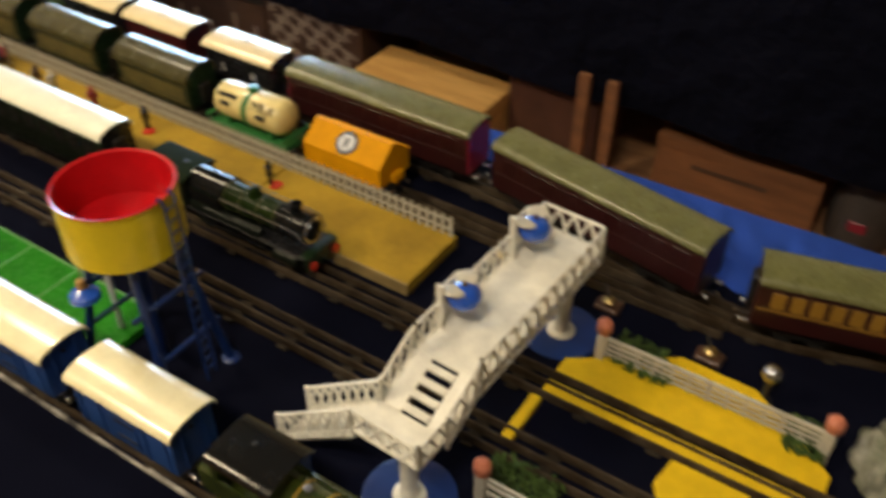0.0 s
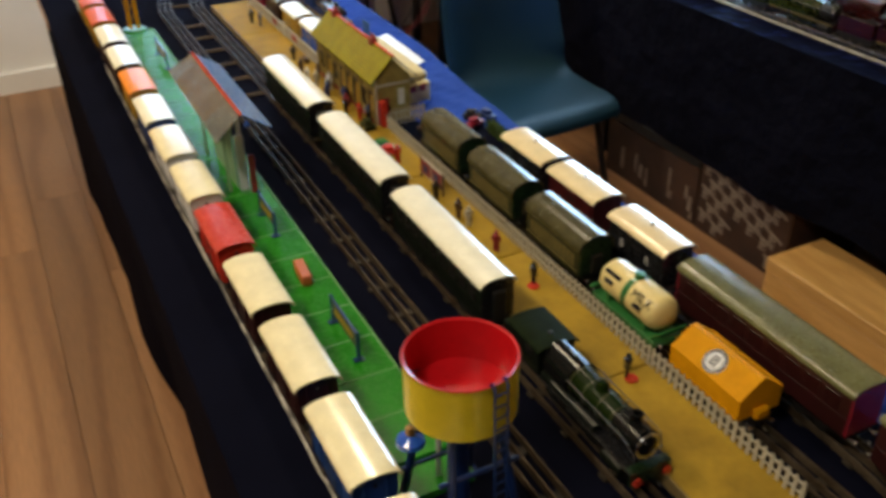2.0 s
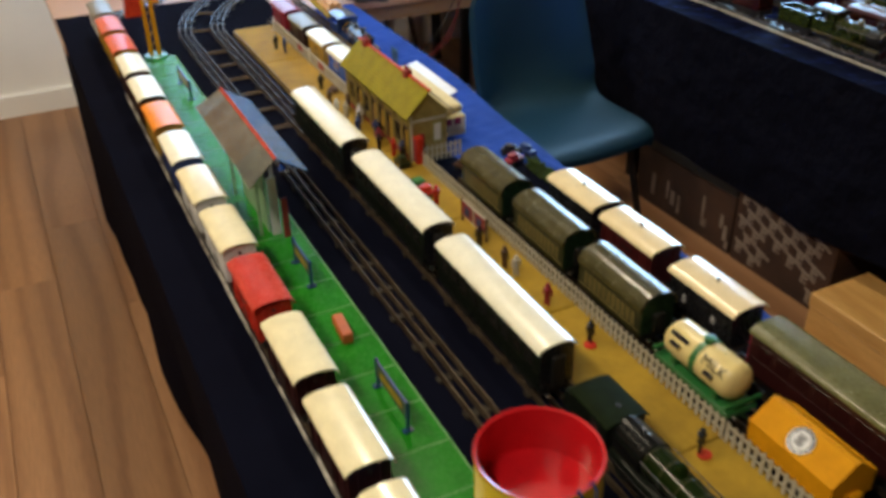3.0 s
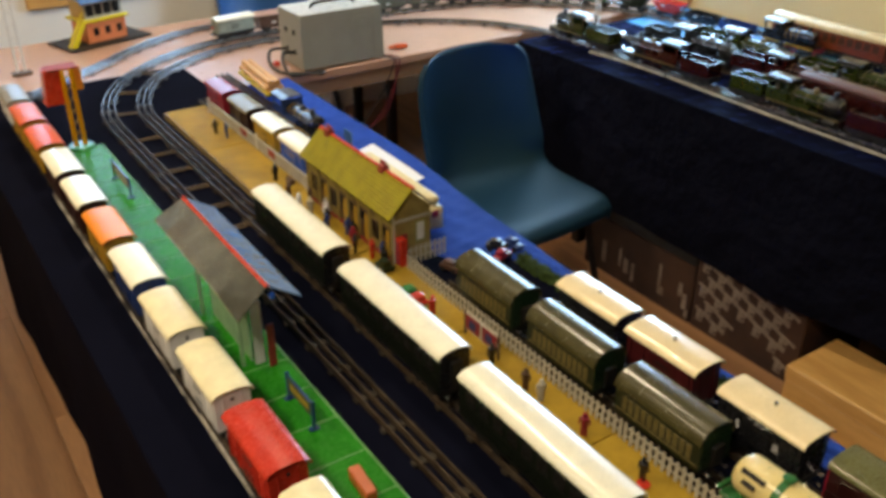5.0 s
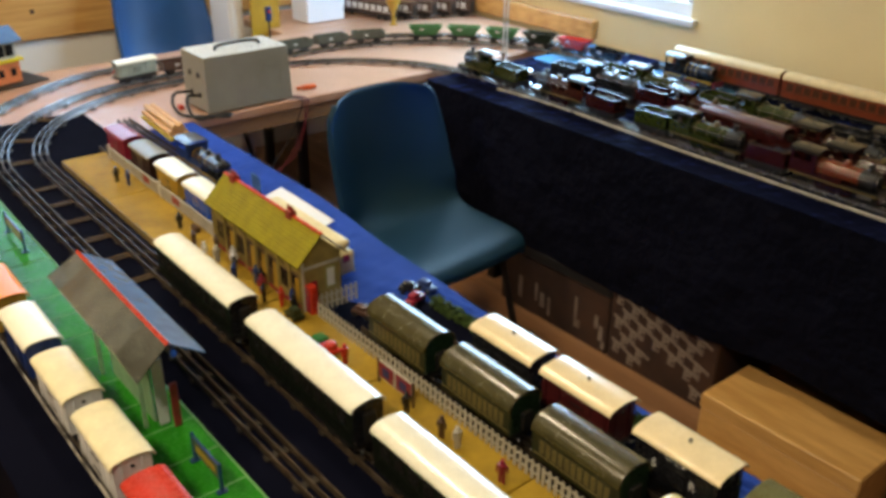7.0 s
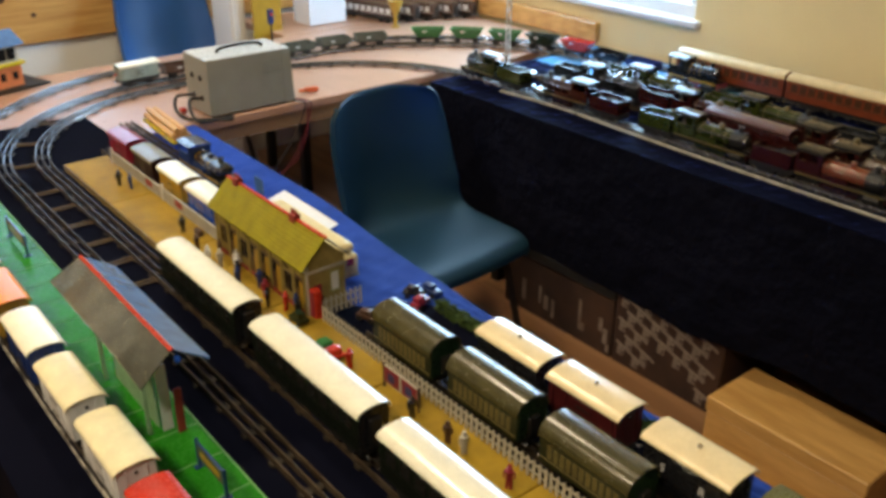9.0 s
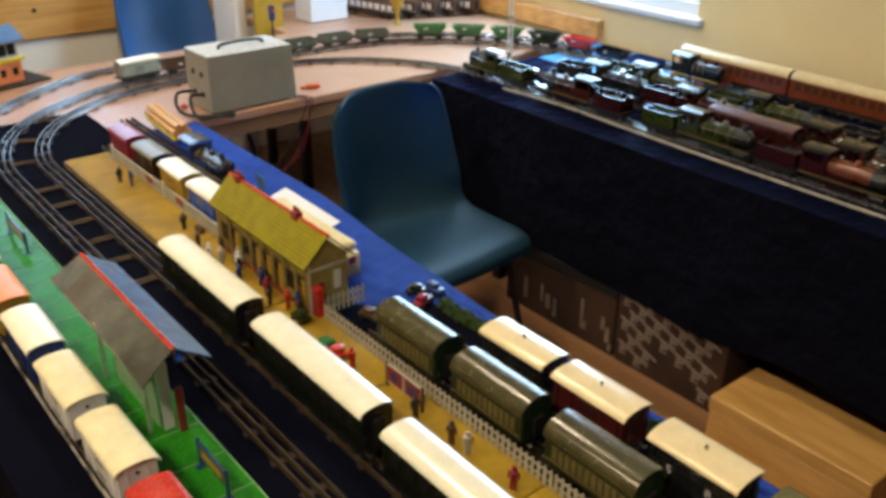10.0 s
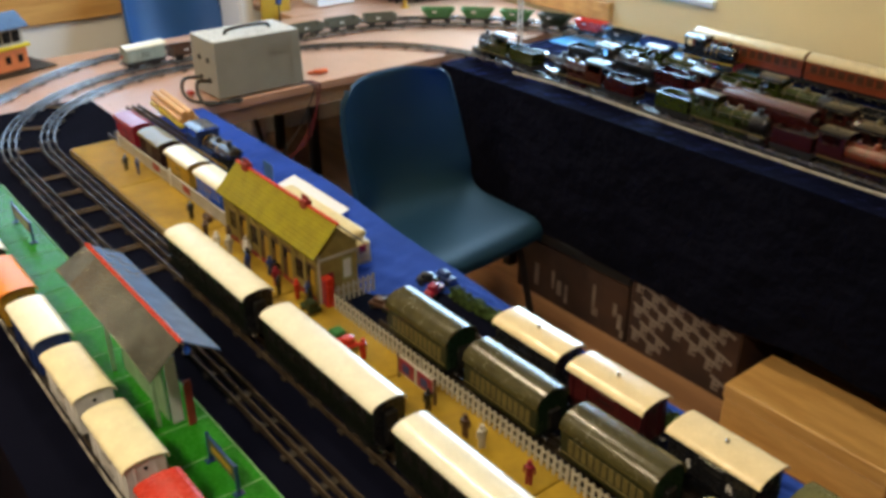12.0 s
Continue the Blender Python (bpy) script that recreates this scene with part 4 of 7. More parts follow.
def express_engine(m):
    """The dark green engine at the platform; its front looks along -y."""
    root = thing("steam_locomotive", m, "glossy dark green toy engine with a black smokebox at the platform", "locomotive")
    part("footplate", slab(-0.030, 0.030, 0.846, 1.136, 0.029, 0.033, 0.001), black_paint, root)
    part("main_frame", slab(-0.012, 0.012, 0.852, 1.13, 0.010, 0.029), frame_black, root)
    zc = 0.0585
    part("boiler", lathe(fresh(), [(0.0195, 0.905), (0.0215, 0.998), (0, 0.998)], 28, (0, 0, zc), "y"), boiler_green, root)
    for y, r in ((0.908, 0.0202), (0.935, 0.0207), (0.965, 0.0213), (0.993, 0.0219)):
        part("boiler_band", lathe(fresh(), [(r - 0.0004, y - 0.0006), (r + 0.0004, y - 0.0006), (r + 0.0004, y + 0.0006), (r - 0.0004, y + 0.0006)], 28, (0, 0, zc), "y"), gold_line, root)
    part("smokebox", lathe(fresh(), [(0, 0.856), (0.0185, 0.856), (0.0208, 0.859), (0.0208, 0.904), (0.019, 0.905)], 28, (0, 0, zc), "y"), gloss_black, root)
    part("smokebox_door", lathe(fresh(), [(0, 0.848), (0.006, 0.8485), (0.0135, 0.852), (0.015, 0.8555)], 24, (0, 0, zc), "y"), gloss_black, root)
    part("smokebox_ring", lathe(fresh(), [(0.0150, 0.8535), (0.0180, 0.8530), (0.0190, 0.8550), (0.0150, 0.8555)], 28, (0, 0, zc), "y"), steel, root)
    part("door_dart", rod(fresh(), (0, 0.8475, zc), (0, 0.843, zc), 0.0014, n=8), steel, root)
    part("chimney", lathe(fresh(), [(0.0100, zc + 0.017), (0.0070, zc + 0.022), (0.0068, zc + 0.029), (0.0086, zc + 0.031), (0.0086, zc + 0.033), (0.0050, zc + 0.033), (0.0050, zc + 0.025), (0, zc + 0.025)], 20, (0, 0.880, 0)), gloss_black, root)
    part("dome", lathe(fresh(), [(0.0100, zc + 0.018), (0.0080, zc + 0.023), (0.0078, zc + 0.027), (0.0050, zc + 0.0305), (0, zc + 0.0315)], 20, (0, 0.950, 0)), boiler_green, root)
    # broad firebox with rounded shoulders, and the cab behind it
    out = [(-0.0245, 0.033), (0.0245, 0.033)] + [(0.0245 * math.cos(a) * (1 if abs(math.cos(a)) < 0.9 else 1.0), 0.058 + 0.0235 * math.sin(a) ** 0.85) for a in [math.pi * i / 16 for i in range(17)]]
    part("firebox", prism(fresh(), out, 0.998, 1.056), gloss_black, root)
    part("firebox_rim", prism(fresh(), [(x * 1.02, z + 0.0006) for x, z in out], 0.9955, 0.9995), gloss_black, root)
    for y in (1.012, 1.022):
        part("safety_valve", lathe(fresh(), [(0.0030, 0.081), (0.0024, 0.0868), (0.0030, 0.0880), (0, 0.0885)], 12, (0, y, 0)), steel, root)
    for s in (-1, 1):
        cab = part("cab_side", slab(*sorted((s * 0.0285, s * 0.0305)), 1.057, 1.136, 0.033, 0.073), express_black, root)
        part("cab_window", slab(*sorted((s * 0.0303, s * 0.0309)), 1.070, 1.090, 0.054, 0.068, 0.0003), glass_dark, cab)
        part("lining", slab(*sorted((s * 0.0303, s * 0.0308)), 1.060, 1.133, 0.0395, 0.0405), gold_line, cab)
        part("splasher", prism(fresh(), [(s * 0.020, 0.033), (s * 0.0295, 0.033), (s * 0.0295, 0.043), (s * 0.020, 0.045)], 0.925, 1.050), express_black, root)
        rail = part("handrail", tube(fresh(), bend([(s * 0.020, 0.852, zc - 0.010), (s * 0.0235, 0.860, zc + 0.002), (s * 0.0245, 0.875, zc + 0.008), (s * 0.0250, 0.994, zc + 0.009)], 5), 0.0009, 6), steel, root)
        for y in (0.885, 0.925, 0.965):
            part("knob", rod(fresh(), (s * 0.019, y, zc + 0.0075), (s * 0.0250, y, zc + 0.0085), 0.0009, n=6), steel, rail)
        part("cylinder", lathe(fresh(), [(0, 0.862), (0.0095, 0.862), (0.0095, 0.900), (0, 0.900)], 16, (s * 0.0255, 0, 0.020), "y"), express_black, root)
        part("connecting_rod", slab(*sorted((s * 0.0245, s * 0.026)), 0.90, 1.03, 0.0145, 0.0175), steel, root)
        for y in (0.945, 0.990, 1.035):
            wheel = part("driving_wheel", lathe(fresh(), [(0, s * 0.015), (0.0165, s * 0.015), (0.0190, s * 0.0155), (0.0190, s * 0.019), (0.0160, s * 0.0195), (0.0155, s * 0.0180), (0.005, s * 0.0185), (0, s * 0.0210)], 22, (0, y, 0.019), "x"), express_black, root)
        for y in (0.868, 0.900):
            part("wheel", WHEEL, None, root, "", pose(s * 0.0165, y, 0.0115, 0, 0, 0 if s > 0 else 180))
        part("buffer_head", lathe(fresh(), [(0, 0.8365), (0.0066, 0.837), (0.0066, 0.8395), (0.0025, 0.840), (0.0025, 0.8458), (0, 0.8458)], 16, (s * 0.0225, 0, 0.021), "y"), red, root, "red buffer head")
    part("cab_front", slab(-0.0284, 0.0284, 1.0565, 1.0585, 0.033, 0.0745), express_black, root)
    roof = part("cab_roof", prism(fresh(), arch(0.066, 0.0725, 0.0075, 14) + [(x, z - 0.0018) for x, z in arch(0.062, 0.0725, 0.0075, 14)][::-1], 1.052, 1.140), cab_green, root)
    part("roof_vent", lathe(fresh(), [(0.0036, 0.079), (0.0036, 0.0822), (0.0030, 0.0826), (0, 0.0822)], 14, (0.002, 1.078, 0)), frame_black, roof)
    part("bunker", slab(-0.0285, 0.0285, 1.137, 1.156, 0.033, 0.064, 0.0015), express_black, root)
    part("front_plate", slab(-0.0300, 0.0300, 0.8460, 0.8560, 0.0332, 0.0350, 0.0008), dark_green, root)
    part("buffer_beam", slab(-0.031, 0.031, 0.8420, 0.8458, 0.013, 0.0345, 0.001), dark_green, root)
    part("coupling", COUPLING, None, root, "", pose(0, 0.842, 0.017, 0, 0, 180))
    return root


def tank_wagon(m):
    root = thing("milk_tank_wagon", m, "cream cylindrical milk tank wagon on a green frame, lettered in black", "tank wagon")
    part("underframe", slab(-0.027, 0.027, -0.078, 0.078, 0.016, 0.026, 0.001), bright_green, root)
    r, h, zc = 0.0290, 0.072, 0.059
    tk = part("tank", lathe(fresh(), [(0, -h), (0.012, -h + 0.0012), (0.022, -h + 0.005), (0.0275, -h + 0.011), (r, -h + 0.017), (r, h - 0.017), (0.0275, h - 0.011), (0.022, h - 0.005), (0.012, h - 0.0012), (0, h)], 28, (0, 0, zc), "y"), paint("milk_cream", (0.80, 0.65, 0.27), 0.3, 0.12), root)
    part("filler", lathe(fresh(), [(0.007, zc + r - 0.002), (0.007, zc + r + 0.004), (0.0085, zc + r + 0.005), (0.0085, zc + r + 0.007), (0, zc + r + 0.0085)], 14), bright_green, root)
    part("strap", lathe(fresh(), [(r + 0.0003, -0.005), (r + 0.0015, -0.005), (r + 0.0015, 0.005), (r + 0.0003, 0.005)], 28, (0, 0, zc), "y"), bright_green, root)
    for s in (-1, 1):
        part("saddle", slab(-0.022, 0.022, *sorted((s * 0.040, s * 0.048)), 0.026, zc - 0.012), bright_green, root)
        part("end_bar", slab(-0.033, 0.033, *sorted((s * 0.074, s * 0.079)), 0.034, 0.040, 0.001), bright_green, root)
        part("stay", rod(fresh(), (0, s * 0.074, 0.037), (0, s * 0.030, zc + r), 0.0011, n=6), bright_green, root)
    # the word on the tank, wrapped on its side
    for body, y, size, tilt in (("MILK", -0.036, 0.021, 38),):
        me = text_mesh(body, size)
        me.materials.append(black_paint)
        mm = Matrix.Translation((0, 0, zc)) @ Matrix.Rotation(radians(tilt), 4, "Y") @ Matrix.Translation((-r - 0.0008, y, 0)) @ pose(0, 0, 0, 90, 0, -90)
        part("lettering", me, None, tk, "black painted word", mm)
    for y, z, w in ((0.036, 0.003, 0.036), (0.036, -0.010, 0.020), (-0.036, -0.013, 0.018)):
        ang = radians(38)
        bm = slab(-0.0003, 0.0003, y - w / 2, y + w / 2, z - 0.0035, z + 0.0035)
        part("lettering_bar", bm, black_paint, tk, "black painted lettering", Matrix.Translation((0, 0, zc)) @ Matrix.Rotation(radians(38), 4, "Y") @ Matrix.Translation((-r - 0.0012, 0, 0)))
    running_gear(root, (-0.078, 0.078), (-0.042, 0.042))
    return root


def refrigerator_van(m):
    root = thing("yellow_ridge_roof_van", m, "bright yellow toy wagon with a sloping roof and a round badge", "goods van")
    part("underframe", slab(-0.024, 0.024, -0.070, 0.070, 0.012, 0.030, 0.001), frame_black, root)
    part("body", prism(fresh(), [(-0.036, 0.032), (0.036, 0.032), (0.036, 0.065), (0.004, 0.090), (-0.004, 0.090), (-0.036, 0.065)], -0.068, 0.068), amber, root)
    for s in (-1, 1):
        part("eave", slab(*sorted((s * 0.0355, s * 0.0375)), -0.0685, 0.0685, 0.0635, 0.0660, 0.0006), amber, root)
        part("sill", slab(*sorted((s * 0.030, s * 0.0375)), -0.050, 0.050, 0.028, 0.0318, 0.0006), coach_brown, root)
    mm = Matrix.Translation((-0.0200, 0.0, 0.0780)) @ Matrix.Rotation(radians(-38), 4, "Y")
    bd = part("badge", lathe(fresh(), [(0, 0.0006), (0.0185, 0.0006), (0.0185, 0.0), (0, 0)], 28), black_paint, root, "round badge", mm)
    part("badge_disc", lathe(fresh(), [(0, 0.0012), (0.0125, 0.0012), (0.0125, 0.0007), (0, 0.0007)], 28), paper, bd)
    for i in range(14):
        a = 2 * math.pi * i / 14
        part("badge_mark", slab(-0.0005, 0.0005, -0.0013, 0.0013, 0.0007, 0.0011), paper, bd, "", pose(0.0155 * math.cos(a), 0.0155 * math.sin(a), 0, 0, 0, math.degrees(a) + 90))
    for y in (-0.004, 0.0, 0.004):
        part("badge_bar", slab(-0.008, 0.008, y - 0.0011, y + 0.0011, 0.0013, 0.0016), rubber, bd)
    part("end_box", slab(-0.012, 0.012, -0.078, -0.0682, 0.030, 0.046, 0.003), amber, root)
    running_gear(root, (-0.070, 0.070), (-0.040, 0.040))
    return root


# vans in a long row beside the table's front edge
ROW = [
    (van_blue, cream_roof, "dark blue tinplate van with a cream roof"),
    (van_blue, cream_roof, "dark blue tinplate van with a glossy cream roof"),
    (maroon, cream_roof, "maroon tinplate van with a cream roof"),
    (maroon, cream_roof, "maroon tinplate van with a cream roof"),
    (red, red, "bright red tinplate van with a red roof"),
    (grey_white, cream_roof, "off-white planked tinplate van with a cream roof"),
    (grey_white, cream_roof, "off-white planked tinplate van with a cream roof"),
    (deep_blue, white_roof, "blue tinplate van with a white roof"),
    (mustard, orange, "yellow tinplate van with an orange roof"),
    (maroon, white_roof, "maroon tinplate van with a white roof"),
    (maroon, white_roof, "maroon tinplate van with a white roof"),
    (mustard, salmon, "yellow tinplate van with a salmon red roof"),
    (mustard, salmon, "yellow tinplate van with a salmon red roof"),
    (grey_white, grey_roof, "grey tinplate van with a grey roof"),
]
for i, (b, r, label) in enumerate(ROW):
    y = 0.741 + 0.1885 * i + 0.074
    van(at(van_x(y), y, 0.42 if y < 1.95 else 0), b, r, label, "vans in the long goods train")
loco(at(van_x(0.575), 0.577, 0.42), engine_green, "olive green toy tank engine with a glossy black cab roof", 0.235, gloss_black, True, mustard, smoke=black_paint, top=engine_green)

# the express on the inner track
for y in (1.2, 1.578, 1.970):
    coach(at(XC, y + 0.1645), express_black, white_roof, "dark green toy coach with a white roof", 0.329, group="white-roofed coaches", end=black_paint)
express_engine(at(0.9775, 0.0))

# green coaches, tank and yellow wagon behind the fence
for y in (1.662, 1.452, 1.238):
    coach(at(XG, y + 0.084), coach_green, olive_roof, "short green four-wheeled toy coach with an olive roof", 0.168, 0.068, 0.073, 0.026, "olive-roofed coaches", 11, pane_warm, bogies=False, end=dark_green)
tank_wagon(at(XG - 0.004, 1.122))
refrigerator_van(at(1.161, 0.925))

# vans and coaches near the table's far edge
for y, b, lt, s in ((1.511, black_paint, "", "black"), (1.341, van_crimson, "", "dark crimson"), (1.150, black_paint, "SR", "black")):
    van(at(XS + 0.007, y + 0.074), b, buff_roof, f"{s} tinplate van with a cream roof and one vent", "cream-roofed vans at the table's edge", 0.146, 0.067, 0.086, 0.012, True, letters=lt)
coach(at(XS, 0.775 + 0.168), maroon, sage_roof, "maroon toy coach with a grey-green roof", 0.336, 0.066, group="grey-green roofed coaches", pane=maroon, end=crimson, gangway=False)
coach(at(1.2285, 0.565, -10.2), maroon, sage_roof, "maroon toy coach with a grey-green roof", 0.336, 0.066, group="grey-green roofed coaches", pane=maroon, end=maroon, gangway=False)
coach(at(1.226, 0.180, 14), maroon, sage_roof, "maroon and ochre toy coach with a grey-green roof", 0.336, 0.066, group="grey-green roofed coaches", panes=14, pane=paint("ochre_panel", (0.30, 0.16, 0.02), 0.4))

# far siding behind the platform
for y, b, r, s in ((2.455, light_blue, white_roof, "blue tinplate van with a white roof"), (2.62, mustard, white_roof, "yellow tinplate van with a white roof"), (2.79, maroon, paint("khaki_roof", (0.20, 0.18, 0.11), 0.4), "maroon tinplate van with an olive-grey roof"), (2.96, crimson, crimson, "dark red tinplate van with a dark red roof")):
    van(at(1.155, y + 0.066), b, r, s, "vans on the short siding", 0.132, 0.060, 0.078)
loco(at(1.285, 2.80) @ Matrix.Diagonal((1, 1, 0.80, 1)), engine_blue, "blue and black toy engine near the table's edge", 0.25, black_paint, False, black_paint, top=black_paint)
root = thing("timber_wagon", at(1.335, 3.19, -4), "toy bolster wagon loaded with yellow timber", "wagon")
part("underframe", slab(-0.030, 0.030, -0.13, 0.13, 0.014, 0.024, 0.001), yellow, root)
for x, z, s in ((-0.019, 0.0335, 0.009), (0.000, 0.0335, 0.0095), (0.0195, 0.0335, 0.009), (-0.010, 0.050, 0.0095), (0.010, 0.050, 0.009)):
    part("log", rod(fresh(), (x, -0.125, z), (x, 0.128, z), s, s * 0.9, 10), box_wood, root)
for y in (-0.07, 0.07):
    part("bolster", slab(-0.028, 0.028, y - 0.005, y + 0.005, 0.0235, 0.030), mustard, root)
running_gear(root, (-0.13, 0.13), (-0.085, 0.085))


# the train that stands round the far curve
def along(path, s):
    """The place and heading at s metres along a path."""
    for a, b in zip(path, path[1:]):
        d = math.dist(a, b)
        if s <= d:
            return a[0] + (b[0] - a[0]) * s / d, a[1] + (b[1] - a[1]) * s / d, math.degrees(math.atan2(b[1] - a[1], b[0] - a[0])) - 90
        s -= d
    return path[-1][0], path[-1][1], 0


def open_wagon(m, body, label, group="", length=0.125, hopper=False):
    root = thing("open_wagon", m, label, "wagon", group)
    h = length / 2
    part("underframe", slab(-0.022, 0.022, -h, h, 0.014, 0.022, 0.001), frame_black, root)
    lo, hi = (0.6, 1.0) if hopper else (1.0, 1.0)
    bm = fresh()
    z0, z1, w = 0.0225, 0.060 if hopper else 0.048, 0.029
    for inner in (0, 1):
        t = 0.0015 * inner
        zz = z0 + 0.004 * inner
        a = [bm.verts.new((sx * (w * lo - t), sy * (h * lo - t), zz)) for sx, sy in ((-1, -1), (1, -1), (1, 1), (-1, 1))]
        b = [bm.verts.new((sx * (w * hi - t), sy * (h * hi - t), z1)) for sx, sy in ((-1, -1), (1, -1), (1, 1), (-1, 1))]
        for i in range(4):
            bm.faces.new((a[i], a[(i + 1) % 4], b[(i + 1) % 4], b[i]))
        bm.faces.new(a)
        if inner:
            for i in range(4):
                bm.faces.new((b[i], b[(i + 1) % 4], old[(i + 1) % 4], old[i]))
        old = b
    part("body", bm, body, root)
    for s in (-1, 1):
        for y in (-h * 0.5, 0, h * 0.5):
            part("rib", slab(*sorted((s * w * 0.99, s * (w + 0.0012))), y - 0.0016, y + 0.0016, 0.036 if hopper else 0.024, z1 - 0.001), body, root)
        part("side_mark", slab(*sorted((s * (w + 0.0003), s * (w + 0.001))), -h * 0.35, -h * 0.1, z1 - 0.014, z1 - 0.008), grey_white, root)
    running_gear(root, (-h, h), (-h * 0.55, h * 0.55))
    return root


S0 = 3.73 + 0.70 * math.pi / 2       # where the far straight begins, along M_PATH
s = S0 - 0.06
x, y, yaw = along(M_PATH, s)
bv = van(at(x, y, yaw), pale_green, white_roof, "pale green toy brake van with a white roof", "wagons of the train on the far curve", 0.15, 0.058, 0.070, 0.010)
part("tail_lamp", lathe(fresh(), [(0.0035, 0.04), (0.0035, 0.047), (0.002, 0.05), (0, 0.051)], 10, (0, -0.079, 0)), red, bv, "red tail lamp")
for i, (kind, b, label) in enumerate((
        ("o", brown_tin, "brown open toy wagon"), ("o", grey_open, "grey open toy wagon"), ("o", grey_open, "grey open toy wagon"), ("o", grey_open, "grey open toy wagon"), ("o", grey_open, "grey open toy wagon"), ("o", grey_open, "grey open toy wagon"),
        ("h", bright_green, "green toy hopper wagon"), ("h", bright_green, "green toy hopper wagon"), ("h", bright_green, "green toy hopper wagon"), ("h", dark_green, "dark green toy hopper wagon"), ("h", red, "red toy hopper wagon"), ("o", black_paint, "black open toy wagon"), ("o", deep_blue, "dark blue open toy wagon"))):
    s += 0.165
    if i == 6:
        s += 0.08
    x, y, yaw = along(M_PATH, s)
    open_wagon(at(x, y, yaw), b, label, "wagons of the train on the far curve", 0.13 if kind == "o" else 0.14, kind == "h")
x, y, yaw = along(M_PATH, s + 0.24)
loco(at(x, y, yaw + 180), black_paint, "black toy engine at the head of the goods train", 0.22, black_paint, False, crimson, tender=False)

# engines along the wall
ENGINES = [
    (2.505, 3.085, engine_green, -0.19, True, "olive green toy engine with its tender"),
    (2.51, 2.675, engine_red, -0.25, True, "dark red toy engine with its tender"),
    (2.51, 2.085, engine_green, 0.26, True, "olive green toy engine with its tender"),
    (2.51, 1.690, engine_red, 0.26, True, "dark red toy engine with a copper boiler"),
    (2.60, 1.640, engine_red, 0.26, True, "dark red toy engine with its tender"),
    (2.51, 1.00, engine_green, 0.27, True, "olive green toy engine with its tender"),
    (2.69, 2.62, black_paint, 0.27, True, "black toy engine with bright fittings"),
    (2.69, 2.22, engine_red, 0.29, True, "dark red toy engine with its tender"),
    (2.69, 1.78, engine_red, 0.27, True, "dark red toy engine with its tender"),
    (2.69, 1.34, engine_green, 0.27, True, "olive green toy engine with its tender"),
    (2.80, 2.50, engine_green, 0.27, True, "olive green toy engine with its tender"),
    (2.80, 2.06, engine_green, 0.27, True, "olive green toy engine with its tender"),
    (2.80, 1.62, black_paint, 0.27, True, "black toy engine with its tender"),
]
for x, y, b, ln, tn, label in ENGINES:
    loco(at(x, y, 0 if ln > 0 else 180), b, label, abs(ln), cab_black, not tn, engine_red, "engines on the side table", lining=faded_line if b is not black_paint else steel, top=teak if "copper" in label else None, tender=tn, smoke=frame_black)
coach(at(2.60, 2.035), engine_red, mauve, "dark red toy coach with a mauve roof among the engines", 0.28, 0.060, 0.088, 0.012, "engines on the side table", 7, engine_red)
coach_cream, dim_pane = paint("coach_cream", (0.80, 0.62, 0.33), 0.35), paint("dim_pane", (0.070, 0.032, 0.014), 0.3)
for y in (2.225, 1.775, 1.325):
    coach(at(3.105, y + 0.22), teak, coach_cream, "teak brown toy coach with a cream roof", 0.440, 0.066, 0.086, 0.022, "teak coaches along the wall", 13, dim_pane)
# coaches stored in the corner
for i in range(5):
    coach(pose(2.80 + 0.088 * i, 4.24 - 0.035 * i, Z, 0, 0, 14), brown_tin, brown_tin, "brown toy coach stored in the corner", 0.34, 0.060, 0.075, 0.010, "stored brown coaches", 8, paper)

# ---- platforms ----
PT = Z + 0.020
root = thing("tan_platform", pose(0, 0, 0), "long tan toy station platform with worn edges", "platform")
segs = [(0.728, 1.03), (1.032, 1.38), (1.382, 1.73), (1.732, 2.08), (2.082, 2.43), (2.432, 2.78), (2.782, 3.12)]
for a, b in segs:
    part("platform_section", slab(1.008, 1.127, a, b, Z + 0.0005, PT, 0.0015), platform_tan, root)
    part("platform_edging", slab(1.0045, 1.0075, a, b, Z + 0.0005, PT - 0.001), stone_edge, root)
PLATFORM = 0.735
root = thing("green_platform", pose(0, 0, 0), "bright green tinplate platform with pale joints", "platform")
y = 1.02
part("platform_ramp", prism(fresh(), [(0.700, Z + 0.0005), (0.795, Z + 0.0005), (0.795, PLATFORM - 0.004), (0.700, PLATFORM - 0.004)], 0.962, 1.018), platform_green, root)
while y < 2.98:
    y2 = min(y + 0.0905, 2.99)
    part("platform_section", slab(0.700, 0.795, y, y2 - 0.0018, Z + 0.0005, PLATFORM, 0.001), platform_green, root)
    part("joint", slab(0.7005, 0.7945, y2 - 0.0016, y2 - 0.0002, Z + 0.0005, PLATFORM + 0.0003), pale_joint, root)
    y = y2
part("platform_edging", slab(0.7953, 0.7972, 0.962, 2.99, Z + 0.0005, PLATFORM + 0.0004), pale_joint, root)


